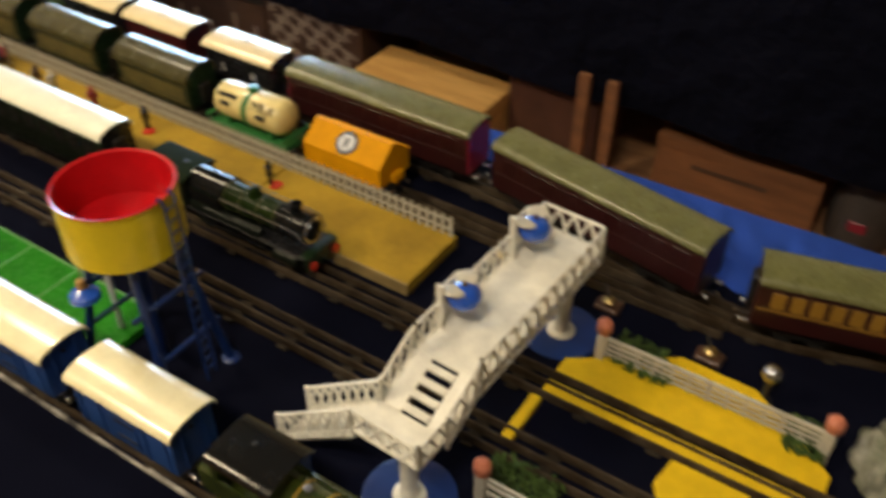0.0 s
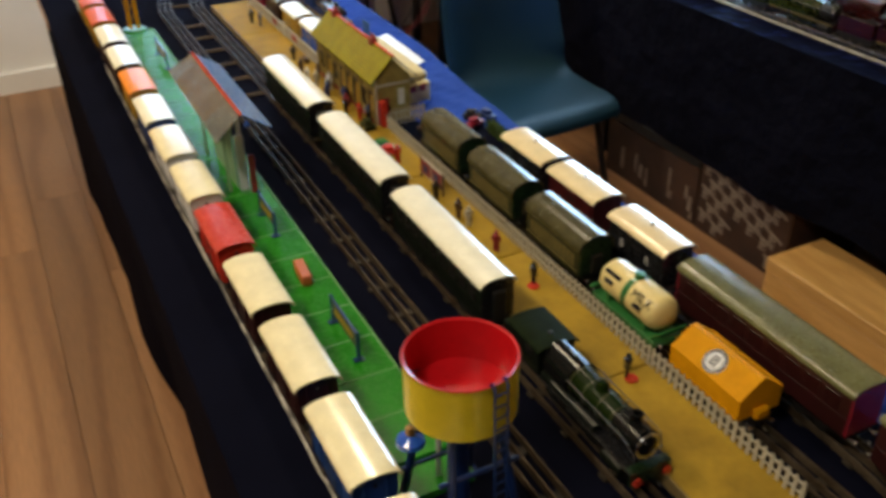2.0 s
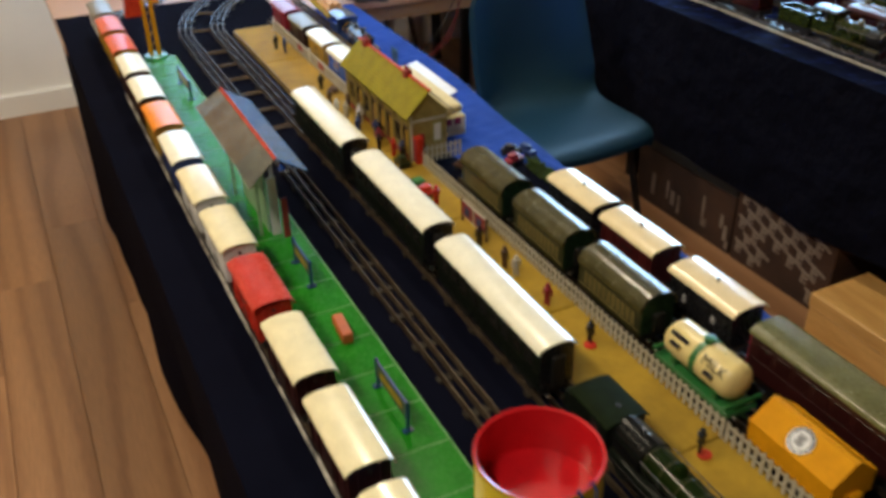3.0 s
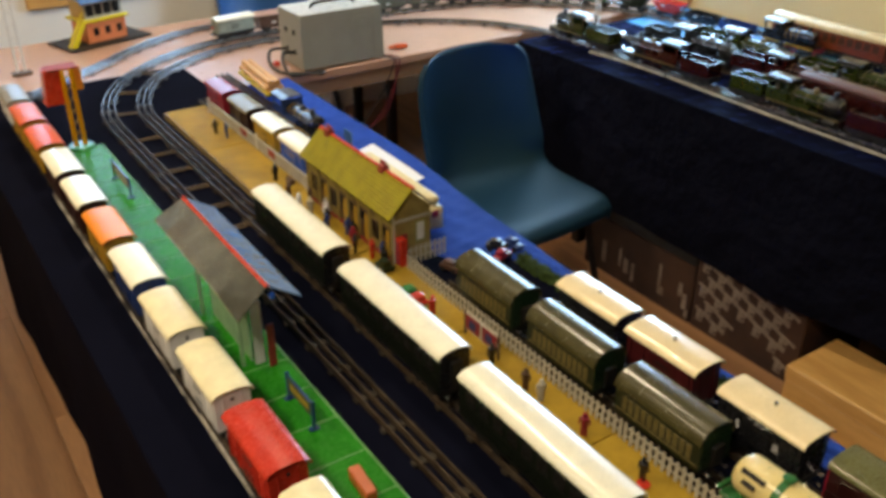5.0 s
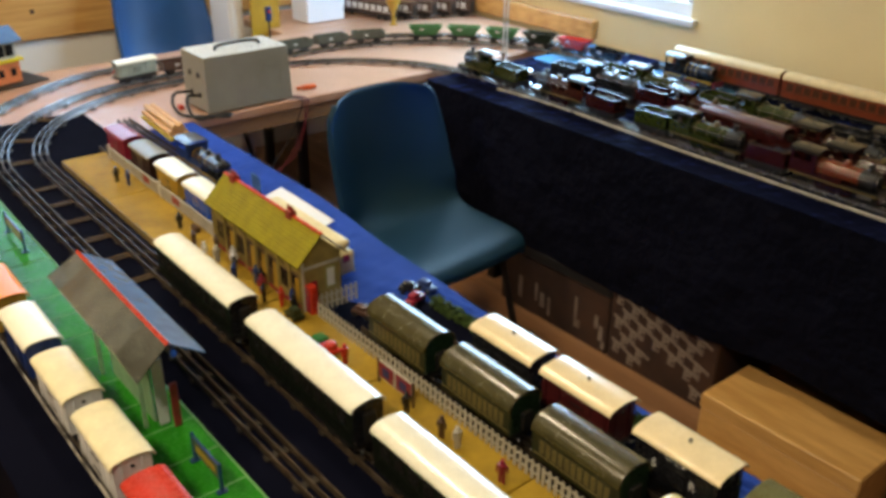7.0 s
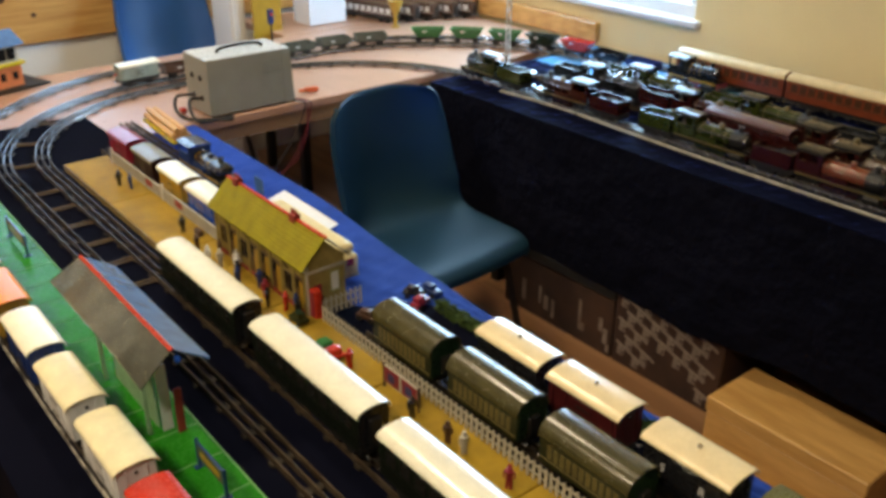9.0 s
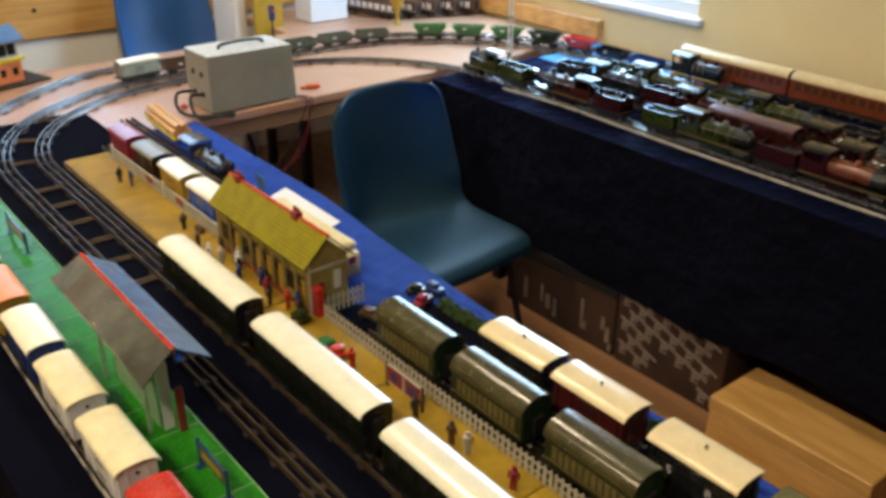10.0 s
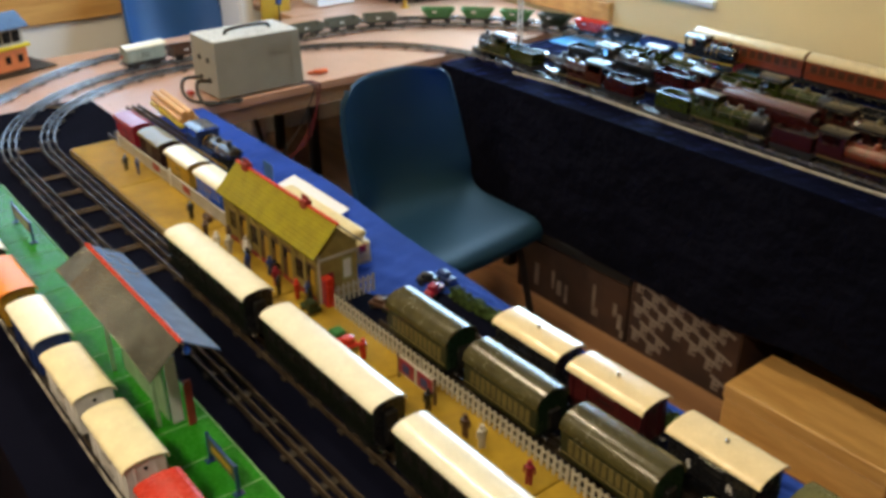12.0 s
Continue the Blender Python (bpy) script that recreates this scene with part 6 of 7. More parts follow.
for x, y, z in ((1.055, 0.555, DZ - 0.005), (0.752, 0.560, DZ - 0.035)):
    pl = part("pillar", lathe(fresh(), [(0.018, Z + 0.0031), (0.018, Z + 0.005), (0.011, Z + 0.008), (0.0095, Z + 0.012), (0.0095, z - 0.006), (0.013, z)], 20, (x, y, 0)), bridge_cream, root)
    part("base_disc", lathe(fresh(), [(0.050, Z + 0.0004), (0.050, Z + 0.002), (0.047, Z + 0.003), (0, Z + 0.003)], 32, (x, y, 0)), deep_blue, pl, "round blue base plate")
for x in (0.893, 1.033):
    sg = part("lamp_bracket", slab(x - 0.024, x - 0.019, 0.605, 0.613, DZ, DZ + 0.060, 0.001), bridge_cream, root)
    part("back_plate", slab(x - 0.0185, x + 0.020, 0.613, 0.615, DZ + 0.002, DZ + 0.048), bridge_cream, sg)
    part("blue_lampshade", lathe(fresh(), [(0, DZ + 0.0215)] + [(0.0190 * math.sin(math.pi * k / 14), DZ + 0.0370 - 0.0155 * math.cos(math.pi * k / 14)) for k in range(1, 14)] + [(0, DZ + 0.0525)], 32, (x, 0.5935, 0)), light_blue, sg, "glossy blue lampshade")
    for dx, tilt in ((-0.0120, 12), (0.0125, -12)):
        part("hood", lathe(fresh(), [(0, 0.0), (0.0118, 0.0), (0.0125, 0.0010), (0.0112, 0.0026), (0.005, 0.0038), (0, 0.0040)], 20), fence_white, sg, "cream hood", Matrix.Translation((x + dx, 0.5990, DZ + 0.0490)) @ Matrix.Rotation(radians(tilt), 4, "Y"))
    part("finial", lathe(fresh(), [(0.0025, DZ + 0.051), (0.0030, DZ + 0.055), (0.0014, DZ + 0.058), (0, DZ + 0.059)], 12, (x, 0.5935, 0)), brown_tin, sg)
# level crossing
root = thing("level_crossing", pose(0, 0, 0), "yellow tinplate level crossing with cream gates", "level crossing")
crossing_yellow = paint("crossing_yellow", (0.74, 0.49, 0.005), 0.4, 0.15, 0.05)
for outline in ([(0.988, 0.192), (1.012, 0.192), (1.050, 0.240), (1.088, 0.296), (1.090, 0.386), (1.046, 0.452), (1.012, 0.503), (0.988, 0.503)], [(0.948, 0.192), (0.972, 0.192), (0.972, 0.503), (0.948, 0.503)], [(0.942, 0.255), (0.942, 0.340), (0.905, 0.346), (0.862, 0.320), (0.862, 0.262)]):
    part("road_panel", plate(outline, Z + 0.0005, Z + 0.010), crossing_yellow, root)
part("road_strip", slab(0.868, 0.941, 0.498, 0.510, Z + 0.0005, Z + 0.011), crossing_yellow, root)
for y0, y1 in ((0.214, 0.338), (0.34, 0.468)):
    g = part("gate", slab(1.036, 1.040, y0, y1, Z + 0.040, Z + 0.044), fence_white, root)
    for z in (0.016, 0.024, 0.032):
        part("gate_bar", slab(1.037, 1.039, y0, y1, Z + z, Z + z + 0.003), fence_white, g)
    for k in range(7):
        y = y0 + (y1 - y0) * k / 6
        part("gate_upright", slab(1.0365, 1.0395, y - 0.0015, y + 0.0015, Z + 0.014, Z + 0.044), fence_white, g)
for x, y in ((1.038, 0.470), (1.038, 0.207), (0.790, 0.488), (0.790, 0.20)):
    ps = part("gate_post", slab(x - 0.006, x + 0.006, y - 0.006, y + 0.006, Z + 0.0005, Z + 0.048, 0.001), fence_white, root)
    part("post_lamp", lathe(fresh(), [(0.006, Z + 0.048), (0.0095, Z + 0.053), (0.0095, Z + 0.064), (0.005, Z + 0.070), (0, Z + 0.071)], 14, (x, y, 0)), flesh_pink, ps, "salmon pink lamp")
for z in (0.020, 0.032, 0.042):
    part("gate_bar", slab(0.789, 0.792, 0.206, 0.482, Z + z, Z + z + 0.003), fence_white, root)


def hedge(name, x0, x1, y0, y1, z0, z1, seed, label):
    rnd = random.Random(seed)
    bm = fresh()
    n = int((x1 - x0) * (y1 - y0) * (z1 - z0) / 1.1e-7)
    for _ in range(min(1600, max(120, n))):
        p = Vector((rnd.uniform(x0, x1), rnd.uniform(y0, y1), rnd.uniform(z0, z1) - 0.004 * rnd.random()))
        r = rnd.uniform(0.003, 0.006)
        q = Euler((rnd.uniform(0, 3), rnd.uniform(0, 3), rnd.uniform(0, 6))).to_matrix()
        v = [bm.verts.new(p + q @ Vector(c) * r) for c in ((1, 0, 0.3), (0, 0.6, 0), (-1, 0, 0.3), (0, -0.6, 0), (0, 0, 0.8))]
        for f in ((0, 1, 4), (1, 2, 4), (2, 3, 4), (3, 0, 4)):
            bm.faces.new([v[i] for i in f])
    me = bpy.data.meshes.new(name)
    bm.to_mesh(me)
    bm.free()
    me.materials.append(leaf)
    return tagged(new(name, me), label, "hedge", "toy hedges", "stuff")


hedge("toy_hedge", 1.330, 1.352, 1.72, 1.895, Z + 0.004, Z + 0.026, 1, "green lichen toy hedge along the table's edge")
hedge("toy_hedge", 1.335, 1.362, 1.26, 1.44, Z + 0.004, Z + 0.030, 2, "green lichen toy hedge along the table's edge")
hedge("toy_hedge", 1.335, 1.362, 1.05, 1.14, Z + 0.004, Z + 0.030, 3, "dull green toy hedge along the table's edge")
hedge("toy_bush", 1.03, 1.06, 0.385, 0.455, Z + 0.012, Z + 0.024, 4, "green lichen bush beside the crossing gate")
hedge("toy_bush", 1.055, 1.085, 0.40, 0.46, Z + 0.012, Z + 0.022, 5, "green lichen bush beside the crossing gate")
hedge("toy_bush", 1.02, 1.07, 0.205, 0.25, Z + 0.012, Z + 0.022, 6, "green lichen bush beside the crossing gate")
hedge("toy_bush", 0.80, 0.85, 0.42, 0.50, Z + 0.004, Z + 0.018, 7, "green lichen bush beside the track")

rnd = random.Random(23)
bm = fresh()
bmesh.ops.create_icosphere(bm, subdivisions=4, radius=1.0)
for v in bm.verts:
    d = 1 + 0.16 * math.sin(7 * v.co.x + 3 * v.co.z) * math.sin(6 * v.co.y + 1) + 0.07 * math.sin(19 * v.co.y + 11 * v.co.x) + rnd.uniform(-0.03, 0.03)
    v.co = Vector((v.co.x * 0.058 * d, v.co.y * 0.036 * d, max(-0.0, v.co.z) * 0.046 * d))
solid("toy_rock", bm, mat("mottled_stone", (0.34, 0.33, 0.26), 0.8, vary=0.5, scale=40, bump=0.4, dark=(0.15, 0.16, 0.10)), "grey and mossy toy rock beside the crossing", "toy rock", m=pose(1.055, 0.140, Z + 0.0006, 0, 0, 12))

root = thing("ball_lamp", pose(1.085, 0.285, Z + 0.0005), "chrome ball on a black stem beside the crossing", "lamp")
part("stem", lathe(fresh(), [(0.010, 0), (0.010, 0.003), (0.004, 0.006), (0.004, 0.036)], 14), rubber, root)
part("ball", lathe(fresh(), [(0, 0.034)] + [(0.012 * math.sin(math.pi * i / 10), 0.046 - 0.012 * math.cos(math.pi * i / 10)) for i in range(1, 10)] + [(0, 0.058)], 20), steel, root)
for x, y in ((1.130, 0.50), (1.115, 0.36), (1.135, 0.66)):
    root = thing("point_lever", pose(x, y, Z), "small brass point lever on a brown base", "lever", "point levers")
    part("base", slab(-0.012, 0.012, -0.016, 0.016, 0, 0.008, 0.002), brown_tin, root)
    part("weight", lathe(fresh(), [(0, 0.008), (0.008, 0.010), (0.009, 0.014), (0.005, 0.018), (0, 0.0185)], 14), mat("brass", (0.42, 0.30, 0.12), 0.3, 0.9, 0.2), root)
    part("handle", rod(fresh(), (0, 0, 0.016), (0.010, 0.012, 0.030), 0.0016, n=6), steel, root)

# bicycles and barrows in a dark heap beyond the coaches' buffers
for x, y, c, yaw in ((1.205, 1.945, brown_tin, 20), (1.225, 1.915, crimson, 70), (1.335, 1.965, black_paint, 40), (1.318, 1.925, crimson, 110), (1.365, 1.950, deep_blue, 10)):
    root = thing("toy_car", pose(x, y, Z + 0.0015, 0, 0, yaw), "tiny dark painted toy motor car", "toy car", "tiny toy cars")
    part("body", slab(-0.011, 0.011, -0.024, 0.024, 0.005, 0.014, 0.003, 2), c, root)
    part("cabin", slab(-0.009, 0.009, -0.010, 0.016, 0.0142, 0.024, 0.004, 2), c, root)
    for a in (-0.014, 0.014):
        for s in (-1, 1):
            part("wheel", lathe(fresh(), [(0, -0.002), (0.0055, -0.002), (0.0055, 0.002), (0, 0.002)], 12, (s * 0.0105, a, 0.0055), "x"), rubber, root)
solid("glass_slip", slab(1.335, 1.3365, 2.60, 2.645, Z + 0.0015, Z + 0.055), slate_blue, "small upright blue-grey card on the cloth", "card")

# ---- far end ----
root = thing("signal_gantry", pose(0.745, 3.0, PLATFORM), "yellow toy signal post with a red cabin on top", "signal")
part("base", lathe(fresh(), [(0.034, 0), (0.034, 0.004), (0.030, 0.007), (0, 0.007)], 24), sea_green, root)
for x in (-0.011, 0.011):
    part("post", slab(x - 0.005, x + 0.005, -0.005, 0.005, 0.006, 0.21, 0.001), amber, root)
for i in range(6):
    part("brace", rod(fresh(), (-0.010, 0, 0.03 + 0.03 * i), (0.010, 0, 0.05 + 0.03 * i), 0.0016, n=6), mustard, root)
part("cabin", prism(fresh(), [(-0.060, 0.120), (-0.008, 0.120), (-0.008, 0.208), (-0.052, 0.208)], 0.006, 0.05), red, root)
part("arm", slab(0.012, 0.036, 0.004, 0.010, 0.150, 0.212, 0.002), orange, root)
part("cap", slab(-0.048, 0.030, -0.004, 0.046, 0.2085, 0.214, 0.002), brick_red, root)
root = thing("lamp_mast", pose(0.75, 3.80, Z), "tall pale toy lamp mast", "mast")
for x in (-0.012, 0.012):
    part("pole", rod(fresh(), (x, 0, 0.0), (x, 0, 0.40), 0.004, n=8), grey_white, root)
for i in range(9):
    part("rung", rod(fresh(), (-0.012, 0, 0.04 + 0.04 * i), (0.012, 0, 0.04 + 0.04 * i), 0.0018, n=6), grey_white, root)
part("base", slab(-0.03, 0.03, -0.02, 0.02, 0, 0.008, 0.002), brown_tin, root)

root = thing("signal_cabin", pose(1.065, 4.085, Z, 0, 0, 16) @ Matrix.Diagonal((1.15, 1.15, 1.3, 1)), "toy signal box, orange base, yellow stairs and blue roof", "toy building")
part("ground_plate", slab(-0.13, 0.15, -0.085, 0.075, 0, 0.004, 0.001), black_tin, root)
part("base_wall", slab(-0.05, 0.085, -0.045, 0.045, 0.004, 0.062, 0.001), paint("cabin_orange", (0.72, 0.20, 0.06), 0.4), root)
part("balcony", slab(-0.062, 0.095, -0.056, 0.056, 0.0622, 0.070, 0.001), yellow, root)
part("cabin_wall", slab(-0.048, 0.082, -0.042, 0.042, 0.0702, 0.118), fence_white, root)
for x in (-0.03, 0.0, 0.03, 0.06):
    part("cabin_window", slab(x - 0.012, x + 0.012, -0.0445, -0.0425, 0.078, 0.108), glass_dark, root)
for x in (-0.02, 0.02, 0.06):
    part("base_window", slab(x - 0.008, x + 0.008, -0.0475, -0.0455, 0.024, 0.044), glass_dark, root)
part("side_wall", slab(-0.0515, -0.0485, -0.040, 0.040, 0.071, 0.116), mustard, root)
for s in (-1, 1):
    part("roof", prism(fresh(), [(-0.066, 0.0), (0.098, 0.0), (0.098, 0.003), (-0.066, 0.003)], 0, 0.070), slate_blue, root, "", Matrix.Translation((0, 0, 0.148)) @ (Matrix.Rotation(radians(-28), 4, "X") if s > 0 else Matrix.Rotation(radians(180), 4, "Z") @ Matrix.Translation((-0.032, 0, 0)) @ Matrix.Rotation(radians(-28), 4, "X")))
part("chimney", slab(-0.045, -0.032, -0.006, 0.008, 0.14, 0.172), brick_red, root)
part("stairs", prism(fresh(), [(-0.115, 0.004), (-0.095, 0.004), (-0.058, 0.060), (-0.058, 0.070), (-0.066, 0.070)], -0.055, -0.030), yellow, root)
part("stair_rail", rod(fresh(), (-0.115, -0.056, 0.03), (-0.062, -0.056, 0.095), 0.002, n=6), yellow, root)

# controller
root = thing("power_controller", pose(1.68, 3.385, Z), "grey steel power controller with a carrying handle", "controller")
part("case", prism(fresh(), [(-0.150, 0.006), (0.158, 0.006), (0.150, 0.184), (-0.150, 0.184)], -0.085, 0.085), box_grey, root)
part("cover_seam", slab(0.118, 0.1195, -0.0862, -0.0852, 0.008, 0.182), box_grey, root)
# lid in the case's grey, coloured paler for the window's reflection on top
part("lid", slab(-0.1495, 0.1490, -0.0845, 0.0845, 0.1842, 0.1865, 0.001), mat("grey_enamel_lid_glare", (0.62, 0.63, 0.60), 0.28, vary=0.08, scale=20, bump=0.03, coat=0.2), root)
for x in (-0.12, 0.12):
    for y in (-0.06, 0.06):
        part("foot", lathe(fresh(), [(0.012, 0), (0.012, 0.006), (0, 0.006)], 12, (x, y, 0)), rubber, root)
part("handle", tube(fresh(), bend([(-0.075, -0.01, 0.186), (-0.068, -0.01, 0.198), (-0.03, -0.01, 0.203), (0.04, -0.01, 0.203), (0.078, -0.01, 0.198), (0.086, -0.01, 0.186)], 6), 0.0055, 8), rubber, root)
gr = part("grille", slab(0.035, 0.105, -0.0862, -0.0852, 0.118, 0.158), mat("grille_shadow", (0.33, 0.32, 0.26), 0.6), root)
for i in range(7):
    part("slot", slab(0.038, 0.102, -0.0870, -0.0863, 0.121 + 0.0052 * i, 0.1235 + 0.0052 * i), box_grey, gr)
for y, z in ((-0.03, 0.12), (0.03, 0.12), (-0.03, 0.055), (0.03, 0.055)):
    part("socket", lathe(fresh(), [(0, -0.154), (0.008, -0.154), (0.010, -0.150), (0, -0.150)], 14, (0, y, z), "x"), rubber, root)
part("red_plug", slab(-0.205, -0.185, 0.02, 0.045, 0.0005, 0.016, 0.004), red, root)
for k, (y, out) in enumerate(((-0.03, 0.060), (0.03, 0.085))):
    part("cable", tube(fresh(), bend([(-0.155, y, 0.055), (-0.155 - out * 0.7, y - 0.01, 0.060), (-0.155 - out, y - 0.05, 0.032), (-0.155 - out * 0.8, y - 0.09 + 0.0, 0.008), (-0.10 - 0.05 * k, -0.12, 0.006), (-0.11, -0.144, 0.004)], 8), 0.0055, 8), rubber, root)
root = thing("red_cable", pose(1.86, 3.30, Z), "thin red and black wires looping off the table", "cable")
for k, (dx, c) in enumerate(((0, red_wire), (0.012, red_wire), (-0.012, rubber))):
    part("wire", tube(fresh(), bend([(dx - 0.03, 0.02, 0.004), (dx, -0.022, 0.004), (dx + 0.006, -0.034, -0.02), (dx - 0.01 - 0.02 * k, -0.036, -0.12), (dx - 0.06 - 0.03 * k, -0.036, -0.20), (dx - 0.17, -0.034, -0.24 - 0.02 * k), (dx - 0.28, -0.03, -0.22)], 8), 0.0022, 6), c, root)
root = thing("orange_clip", pose(1.945, 3.37, Z, 0, 0, -15), "small orange plastic clip on the table", "clip")
part("body", slab(-0.025, 0.025, -0.012, 0.012, 0, 0.014, 0.005, 2), paint("clip_orange", (0.75, 0.12, 0.02), 0.4), root)
part("jaw", slab(-0.045, -0.0255, -0.007, 0.007, 0.002, 0.010, 0.002), paint("clip_orange", (0.75, 0.12, 0.02), 0.4), root)

root = thing("signal_mast", pose(2.72, 3.19, Z), "tall pale toy signal mast between the tracks", "signal")
for x in (-0.010, 0.010):
    part("pole", rod(fresh(), (x, 0, 0.0), (x, 0, 0.34), 0.0035, 0.003, 8), grey_white, root)
for i in range(10):
    part("brace", rod(fresh(), (-0.010, 0, 0.03 + 0.03 * i), (0.010, 0, 0.05 + 0.03 * i), 0.0015, n=5), grey_white, root)
part("base", lathe(fresh(), [(0.025, 0), (0.025, 0.005), (0.012, 0.012), (0, 0.012)], 16), grey_white, root)

root = thing("junction_lamp", pose(2.60, 2.93, Z), "small chrome lamp beside the track's end", "lamp")
part("stand", lathe(fresh(), [(0.018, 0), (0.016, 0.006), (0.006, 0.010), (0.006, 0.03)], 14), steel, root)
part("lens", lathe(fresh(), [(0, 0.028), (0.015, 0.030), (0.019, 0.042), (0.014, 0.055), (0, 0.058)], 18), steel, root)


# ---- chairs ----
def shell_chair(m, plastic, label, sx=1.0, sz=1.0):
    """A one-piece plastic shell on a steel frame; it faces -y."""
    root = thing("plastic_chair", m, label, "chair")
    bm = fresh()
    prof = [(-0.235, 0.372), (-0.228, 0.398), (-0.18, 0.418), (-0.05, 0.420), (0.05, 0.426), (0.115, 0.448), (0.160, 0.495), (0.190, 0.56), (0.214, 0.64), (0.236, 0.72), (0.250, 0.79), (0.257, 0.818), (0.268, 0.826)]
    wide = [0.176, 0.194, 0.207, 0.214, 0.216, 0.219, 0.220, 0.218, 0.214, 0.208, 0.196, 0.176, 0.166]
    prof = [(v[0], v[1] * sz, v[2] * sx) for v in bend([(*p, w) for p, w in zip(prof, wide)], 4)]
    n = 18
    rows = []
    for y, z, w in prof:
        up = min(1, max(0, (z - 0.43) / 0.1))
        row = []
        for j in range(-3, n + 4):
            u = max(-1, min(1, j / n * 2 - 1))
            e = abs(u) ** 2.6
            k = max(0, -j, j - n) / 3                # the edge rolls over, back or down
            out = math.copysign(0.012 * math.sin(k * 1.4), u) if k else 0
            drop = 0.016 * (1 - math.cos(k * 1.4))
            row.append(bm.verts.new((u * w + out, y - 0.066 * e * up + drop * up, z + 0.010 * e * (1 - up) - 0.014 * e * min(1, max(0, (z - 0.72) / 0.09)) - drop * (1 - up))))
        rows.append(row)
    for a, b in zip(rows, rows[1:]):
        for j in range(n + 6):
            bm.faces.new((a[j], a[j + 1], b[j + 1], b[j]))
    thicken(bm, 0.006)
    part("shell", bm, plastic, root)
    for s in (-1, 1):
        for y, top in ((-0.19, 0.425), (0.16, 0.43)):
            lg = part("leg", rod(fresh(), (s * 0.155, y * 0.85, top), (s * 0.215, y * 1.15, 0.012), 0.011, n=10), rubber, root)
            part("foot_cap", lathe(fresh(), [(0.013, 0), (0.013, 0.016), (0, 0.018)], 10, (s * 0.215, y * 1.15, 0)), rubber, lg)
        part("side_rail", rod(fresh(), (s * 0.155, -0.165, 0.412), (s * 0.155, 0.14, 0.412), 0.010, n=8), rubber, root)
    return root


shell_chair(pose(1.915, 2.655, 0, 0, 0, 4), chair_blue, "dark teal plastic shell chair between the tables", 1.03, 1.02)
shell_chair(pose(1.93, 4.42, 0, 0, 0, 0), chair_bright, "blue plastic shell chair behind the far table", 0.98, 1.16)

# ---- under and beside the tables ----
root = thing("wooden_box", pose(2.335, 1.568, 0, 0, 0, 0), "plain pine box with a lid on the floor", "box")
part("body", slab(-0.110, 0.110, -0.231, 0.231, 0, 0.118, 0.003), box_wood, root)
part("lid", slab(-0.113, 0.113, -0.234, 0.234, 0.1185, 0.166, 0.004), box_wood, root)
root = thing("printed_carton", pose(2.515, 2.047, 0), "brown carton printed with pale slanted brickwork lines", "carton")
part("body", slab(-0.16, 0.16, -0.198, 0.205, 0, 0.306, 0.004), cardboard, root)
slope = radians(-19)
band_mark = mesh_of("printed_mark", slab(0, 0.0006, -0.066, 0, -0.005, 0.006), print_white)
leg_mark = mesh_of("printed_mark", slab(0, 0.0006, -0.013, 0.0, -0.042, -0.0055), print_white)
tooth_mark = mesh_of("printed_mark", slab(0, 0.0006, -0.0275, -0.0135, -0.024, -0.014), print_white)
foot_mark = mesh_of("printed_mark", slab(0, 0.0006, -0.0275, -0.0135, -0.040, -0.031), print_white)
rnd = random.Random(9)
for row in range(9):
    for c in range(7):
        y = 0.190 - c * 0.0615 + (row % 2) * 0.031
        z = 0.345 - row * 0.044 + (0.190 - y) * math.tan(slope)
        if y > 0.20 or y < -0.130 or z < 0.04 or z > 0.285 or (z < 0.13 and -0.07 < y < 0.12 and rnd.random() < 0.8):
            continue                               # most of the print low on the middle is left out
        m = Matrix.Translation((-0.1612, y, z)) @ Matrix.Rotation(-slope, 4, "X")
        part("printed_mark", band_mark, None, root, "", m)
        tilt = m @ Matrix.Translation((0, -0.010, 0)) @ Matrix.Rotation(radians(-14), 4, "X")
        for mark in (leg_mark, tooth_mark, foot_mark):
            part("printed_mark", mark, None, root, "", tilt)
root = thing("brown_carton", pose(2.515, 2.513, 0), "brown carton with scraps of white print and a black lid", "carton")
part("body", slab(-0.16, 0.16, -0.255, 0.255, 0, 0.215, 0.004), cardboard, root)
part("lid", slab(-0.165, 0.165, -0.257, 0.257, 0.2155, 0.255, 0.004), rubber, root, "black lid")
for y, z, a, b in ((0.155, 0.085, 0.020, 0.085), (0.075, 0.095, 0.012, 0.070), (0.045, 0.075, 0.022, 0.055), (0.012, 0.065, 0.014, 0.070), (-0.113, 0.115, 0.012, 0.085), (-0.122, 0.060, 0.026, 0.030), (-0.205, 0.105, 0.016, 0.050), (-0.228, 0.070, 0.018, 0.055), (-0.240, 0.030, 0.014, 0.030)):
    part("printed_mark", slab(-0.1612, -0.1603, y - a / 2, y + a / 2, z - b / 2, z + b / 2), print_white, root)
for y in (1.067, 0.984):
    solid("upright_plank", slab(2.326, 2.346, y - 0.017, y + 0.017, 0, 0.335, 0.002), mat("crate_wood", (0.25, 0.098, 0.033), 0.7, vary=0.3, scale=8, stretch=(4, 0.6, 4)), "brown wooden plank standing against the side cloth", "plank", "upright planks")
root = thing("brown_carton", pose(2.525, 1.185, 0), "plain dark brown carton behind the upright planks", "carton")
part("body", slab(-0.13, 0.13, -0.145, 0.145, 0, 0.225, 0.004), mat("red_brown_card", (0.105, 0.036, 0.016), 0.85, vary=0.3, scale=9), root)
part("flap", slab(-0.1325, 0.1325, -0.147, 0.002, 0.2255, 0.229, 0.001), MATS["red_brown_card"], root)
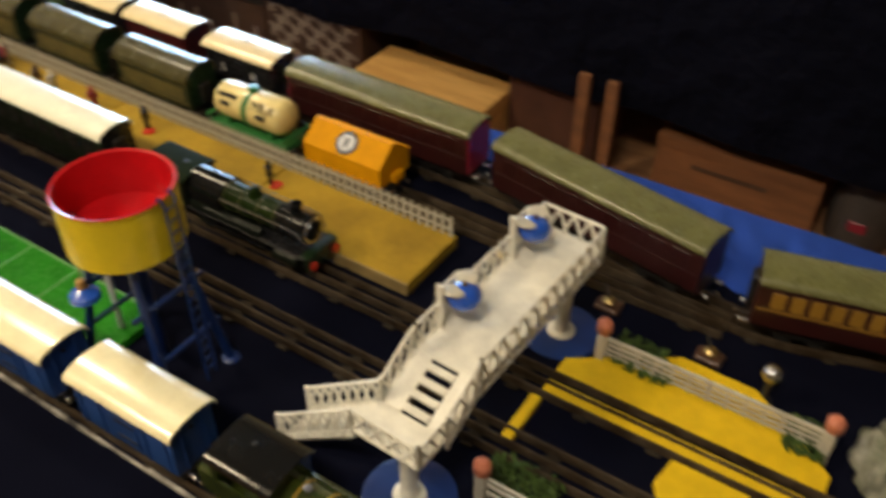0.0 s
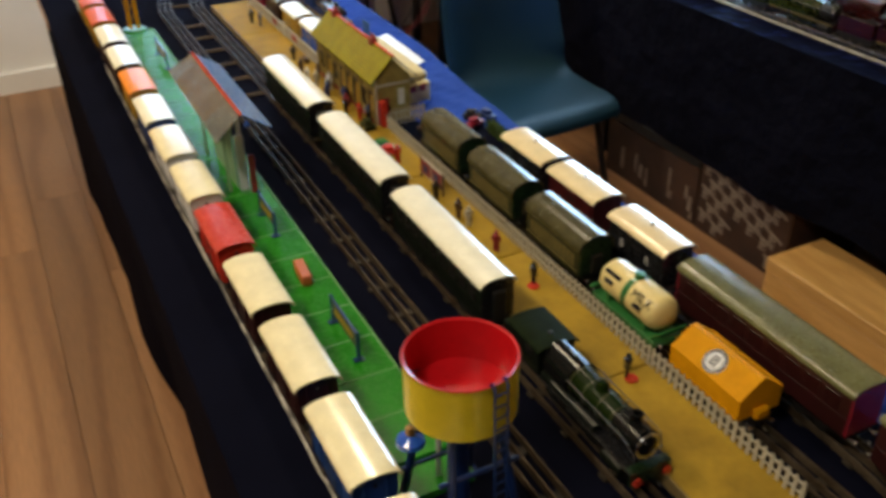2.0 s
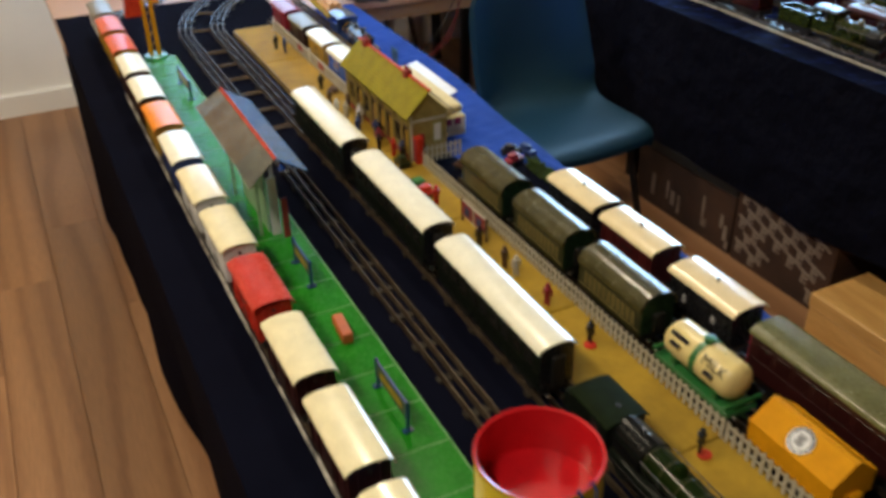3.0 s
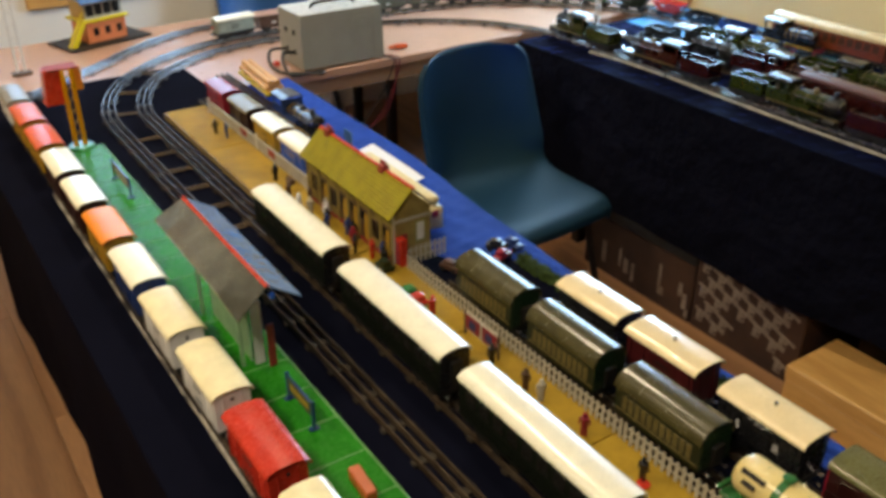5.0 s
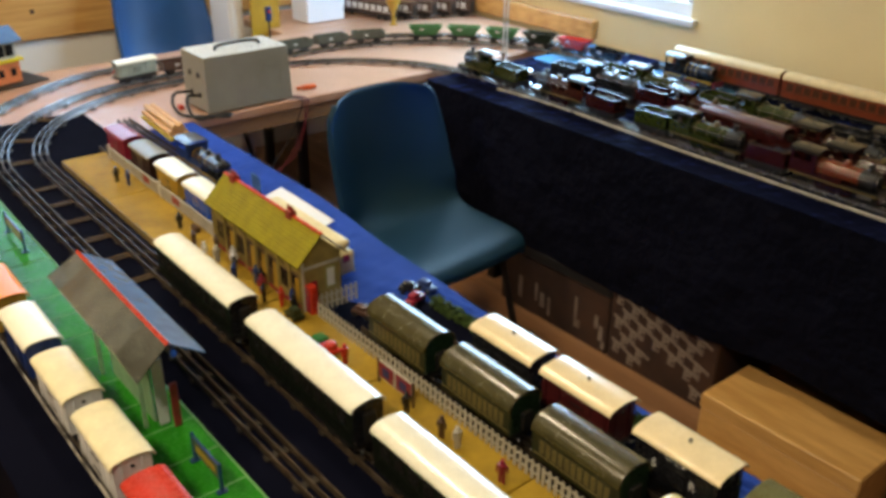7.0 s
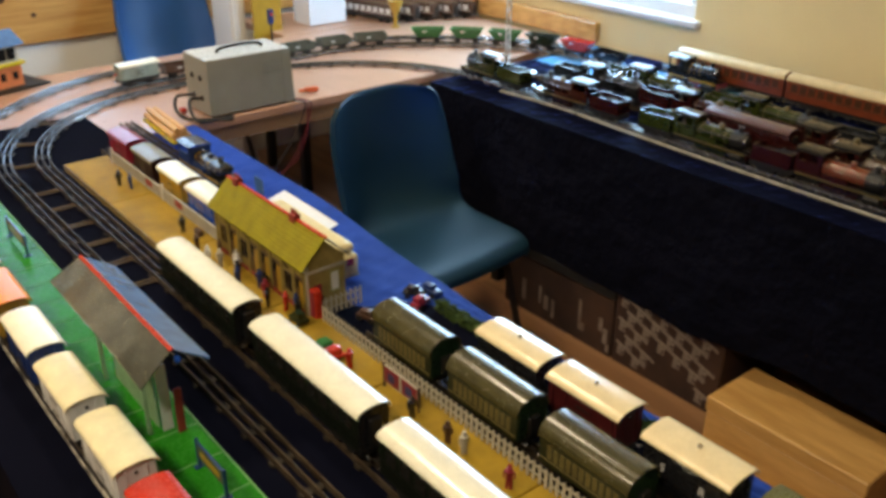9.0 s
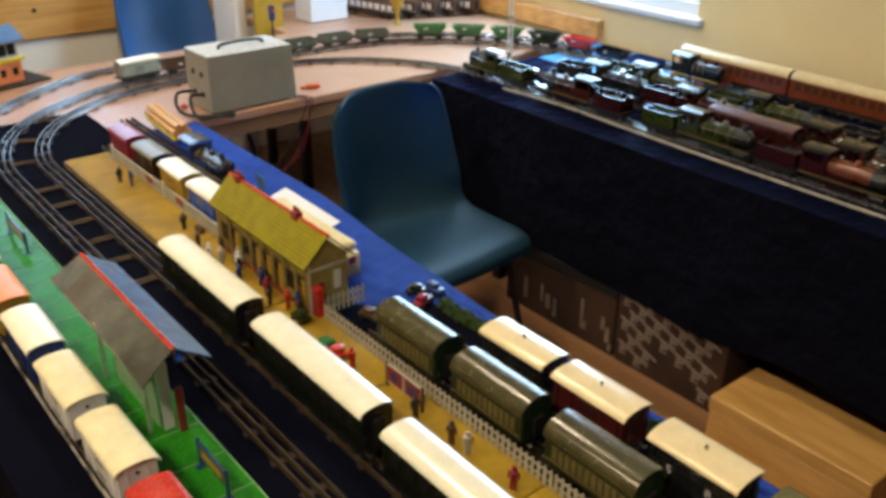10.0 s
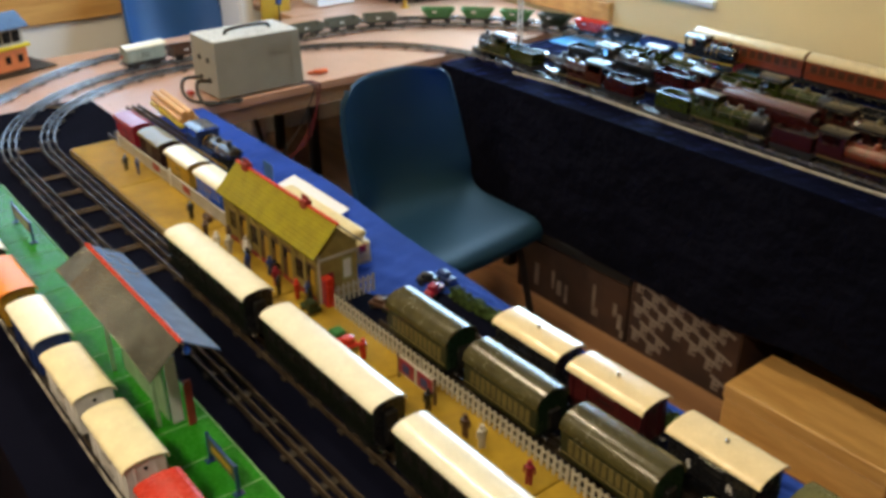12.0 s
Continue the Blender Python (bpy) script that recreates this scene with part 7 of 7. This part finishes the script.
part("flap", slab(-0.1325, 0.1325, 0.0035, 0.147, 0.2255, 0.229, 0.001), MATS["red_brown_card"], root)
root = thing("slatted_crate", pose(2.50, 0.632, 0, 0, 0, 0), "brown wooden crate under the side table", "crate")
part("body", slab(-0.10, 0.16, -0.225, 0.225, 0, 0.19, 0.003), mat("crate_wood", (0.25, 0.098, 0.033), 0.7, vary=0.3, scale=8, stretch=(4, 0.6, 4)), root)
part("hand_slot", slab(-0.1015, -0.1, -0.09, 0.12, 0.108, 0.122), brown_tin, root)
part("top_batten", slab(-0.105, -0.1005, -0.225, 0.225, 0.158, 0.19), MATS["crate_wood"], root)
root = thing("carrier_bag", pose(2.50, 0.300, 0), "dark carrier bag with a green rim", "bag")
part("body", lathe(fresh(), [(0, 0), (0.085, 0.002), (0.095, 0.10), (0.088, 0.20), (0.075, 0.24)], 18), mat("bag_grey", (0.07, 0.06, 0.055), 0.5, vary=0.3, scale=15, bump=0.3), root)
part("rim", lathe(fresh(), [(0.074, 0.236), (0.078, 0.244), (0.074, 0.25), (0.070, 0.244)], 18), platform_green, root)
part("print", slab(-0.096, -0.088, -0.020, 0.026, 0.075, 0.105, 0.002), crimson, root)

# things at the back of the far table
root = thing("white_carton", pose(2.58, 4.33, Z - 0.0), "plain white card box on the far table", "carton")
part("body", slab(-0.10, 0.10, -0.07, 0.07, 0, 0.24, 0.003), paper, root)
part("flap", slab(-0.10, 0.10, -0.0735, -0.0705, 0.20, 0.24), paper, root)
root = thing("toy_hopper_tower", pose(2.79, 4.02, Z), "mustard toy loading funnel on a stem", "toy")
part("stem", lathe(fresh(), [(0.02, 0), (0.02, 0.004), (0.009, 0.008), (0.009, 0.05)], 14), mustard, root)
part("funnel", lathe(fresh(), [(0.009, 0.05), (0.035, 0.11), (0.035, 0.118), (0.03, 0.118), (0.0, 0.07)], 16), mustard, root)
root = thing("colour_signal", pose(2.17, 4.05, Z), "small dark toy colour-light signal", "signal")
part("post", rod(fresh(), (0, 0, 0), (0, 0, 0.12), 0.004, n=8), rubber, root)
part("head", slab(-0.012, 0.012, -0.008, 0.008, 0.09, 0.15, 0.003), deep_blue, root)
part("lens", lathe(fresh(), [(0, -0.012), (0.006, -0.011), (0.007, -0.008), (0, -0.008)], 12, (0, 0, 0.13), "y"), red, root)
solid("leaning_board", slab(2.22, 2.36, 4.30, 4.315, 0.30, 1.05), mustard, "mustard board leaning behind the far table", "board")
solid("floor_bin", slab(2.14, 2.21, 4.35, 4.55, 0.0, 0.95, 0.01), white_wall, "pale upright panel behind the far table", "panel")

# ---- floor boards ----
BW, BL = 0.185, 1.9
plank = mesh_of("plank", slab(-BW / 2 + 0.0007, BW / 2 - 0.0007, -BL / 2 + 0.0007, BL / 2 - 0.0007, -0.012, 0.0, 0.0008), floor_wood)
floor = tagged(new("floor"), "oak strip floor", "", "", "structure")
nx, ny = int((X1 - X0) / BW) + 1, 7
for i in range(nx):
    for j in range(-1, ny):
        x = X0 + BW * (i + 0.5)
        y = Y0 - 0.6 + BL * (j + 0.5) + (0.0, 0.47, 0.83, 0.21, 0.66)[i % 5]
        a, b = max(y - BL / 2, Y0), min(y + BL / 2, Y1)
        if b - a > 0.02:
            part("plank", plank, None, floor, "", pose(x, (a + b) / 2, 0, 0, 0, 180 * ((i + j) % 2)) @ Matrix.Diagonal((1, (b - a) / BL, 1, 1)))
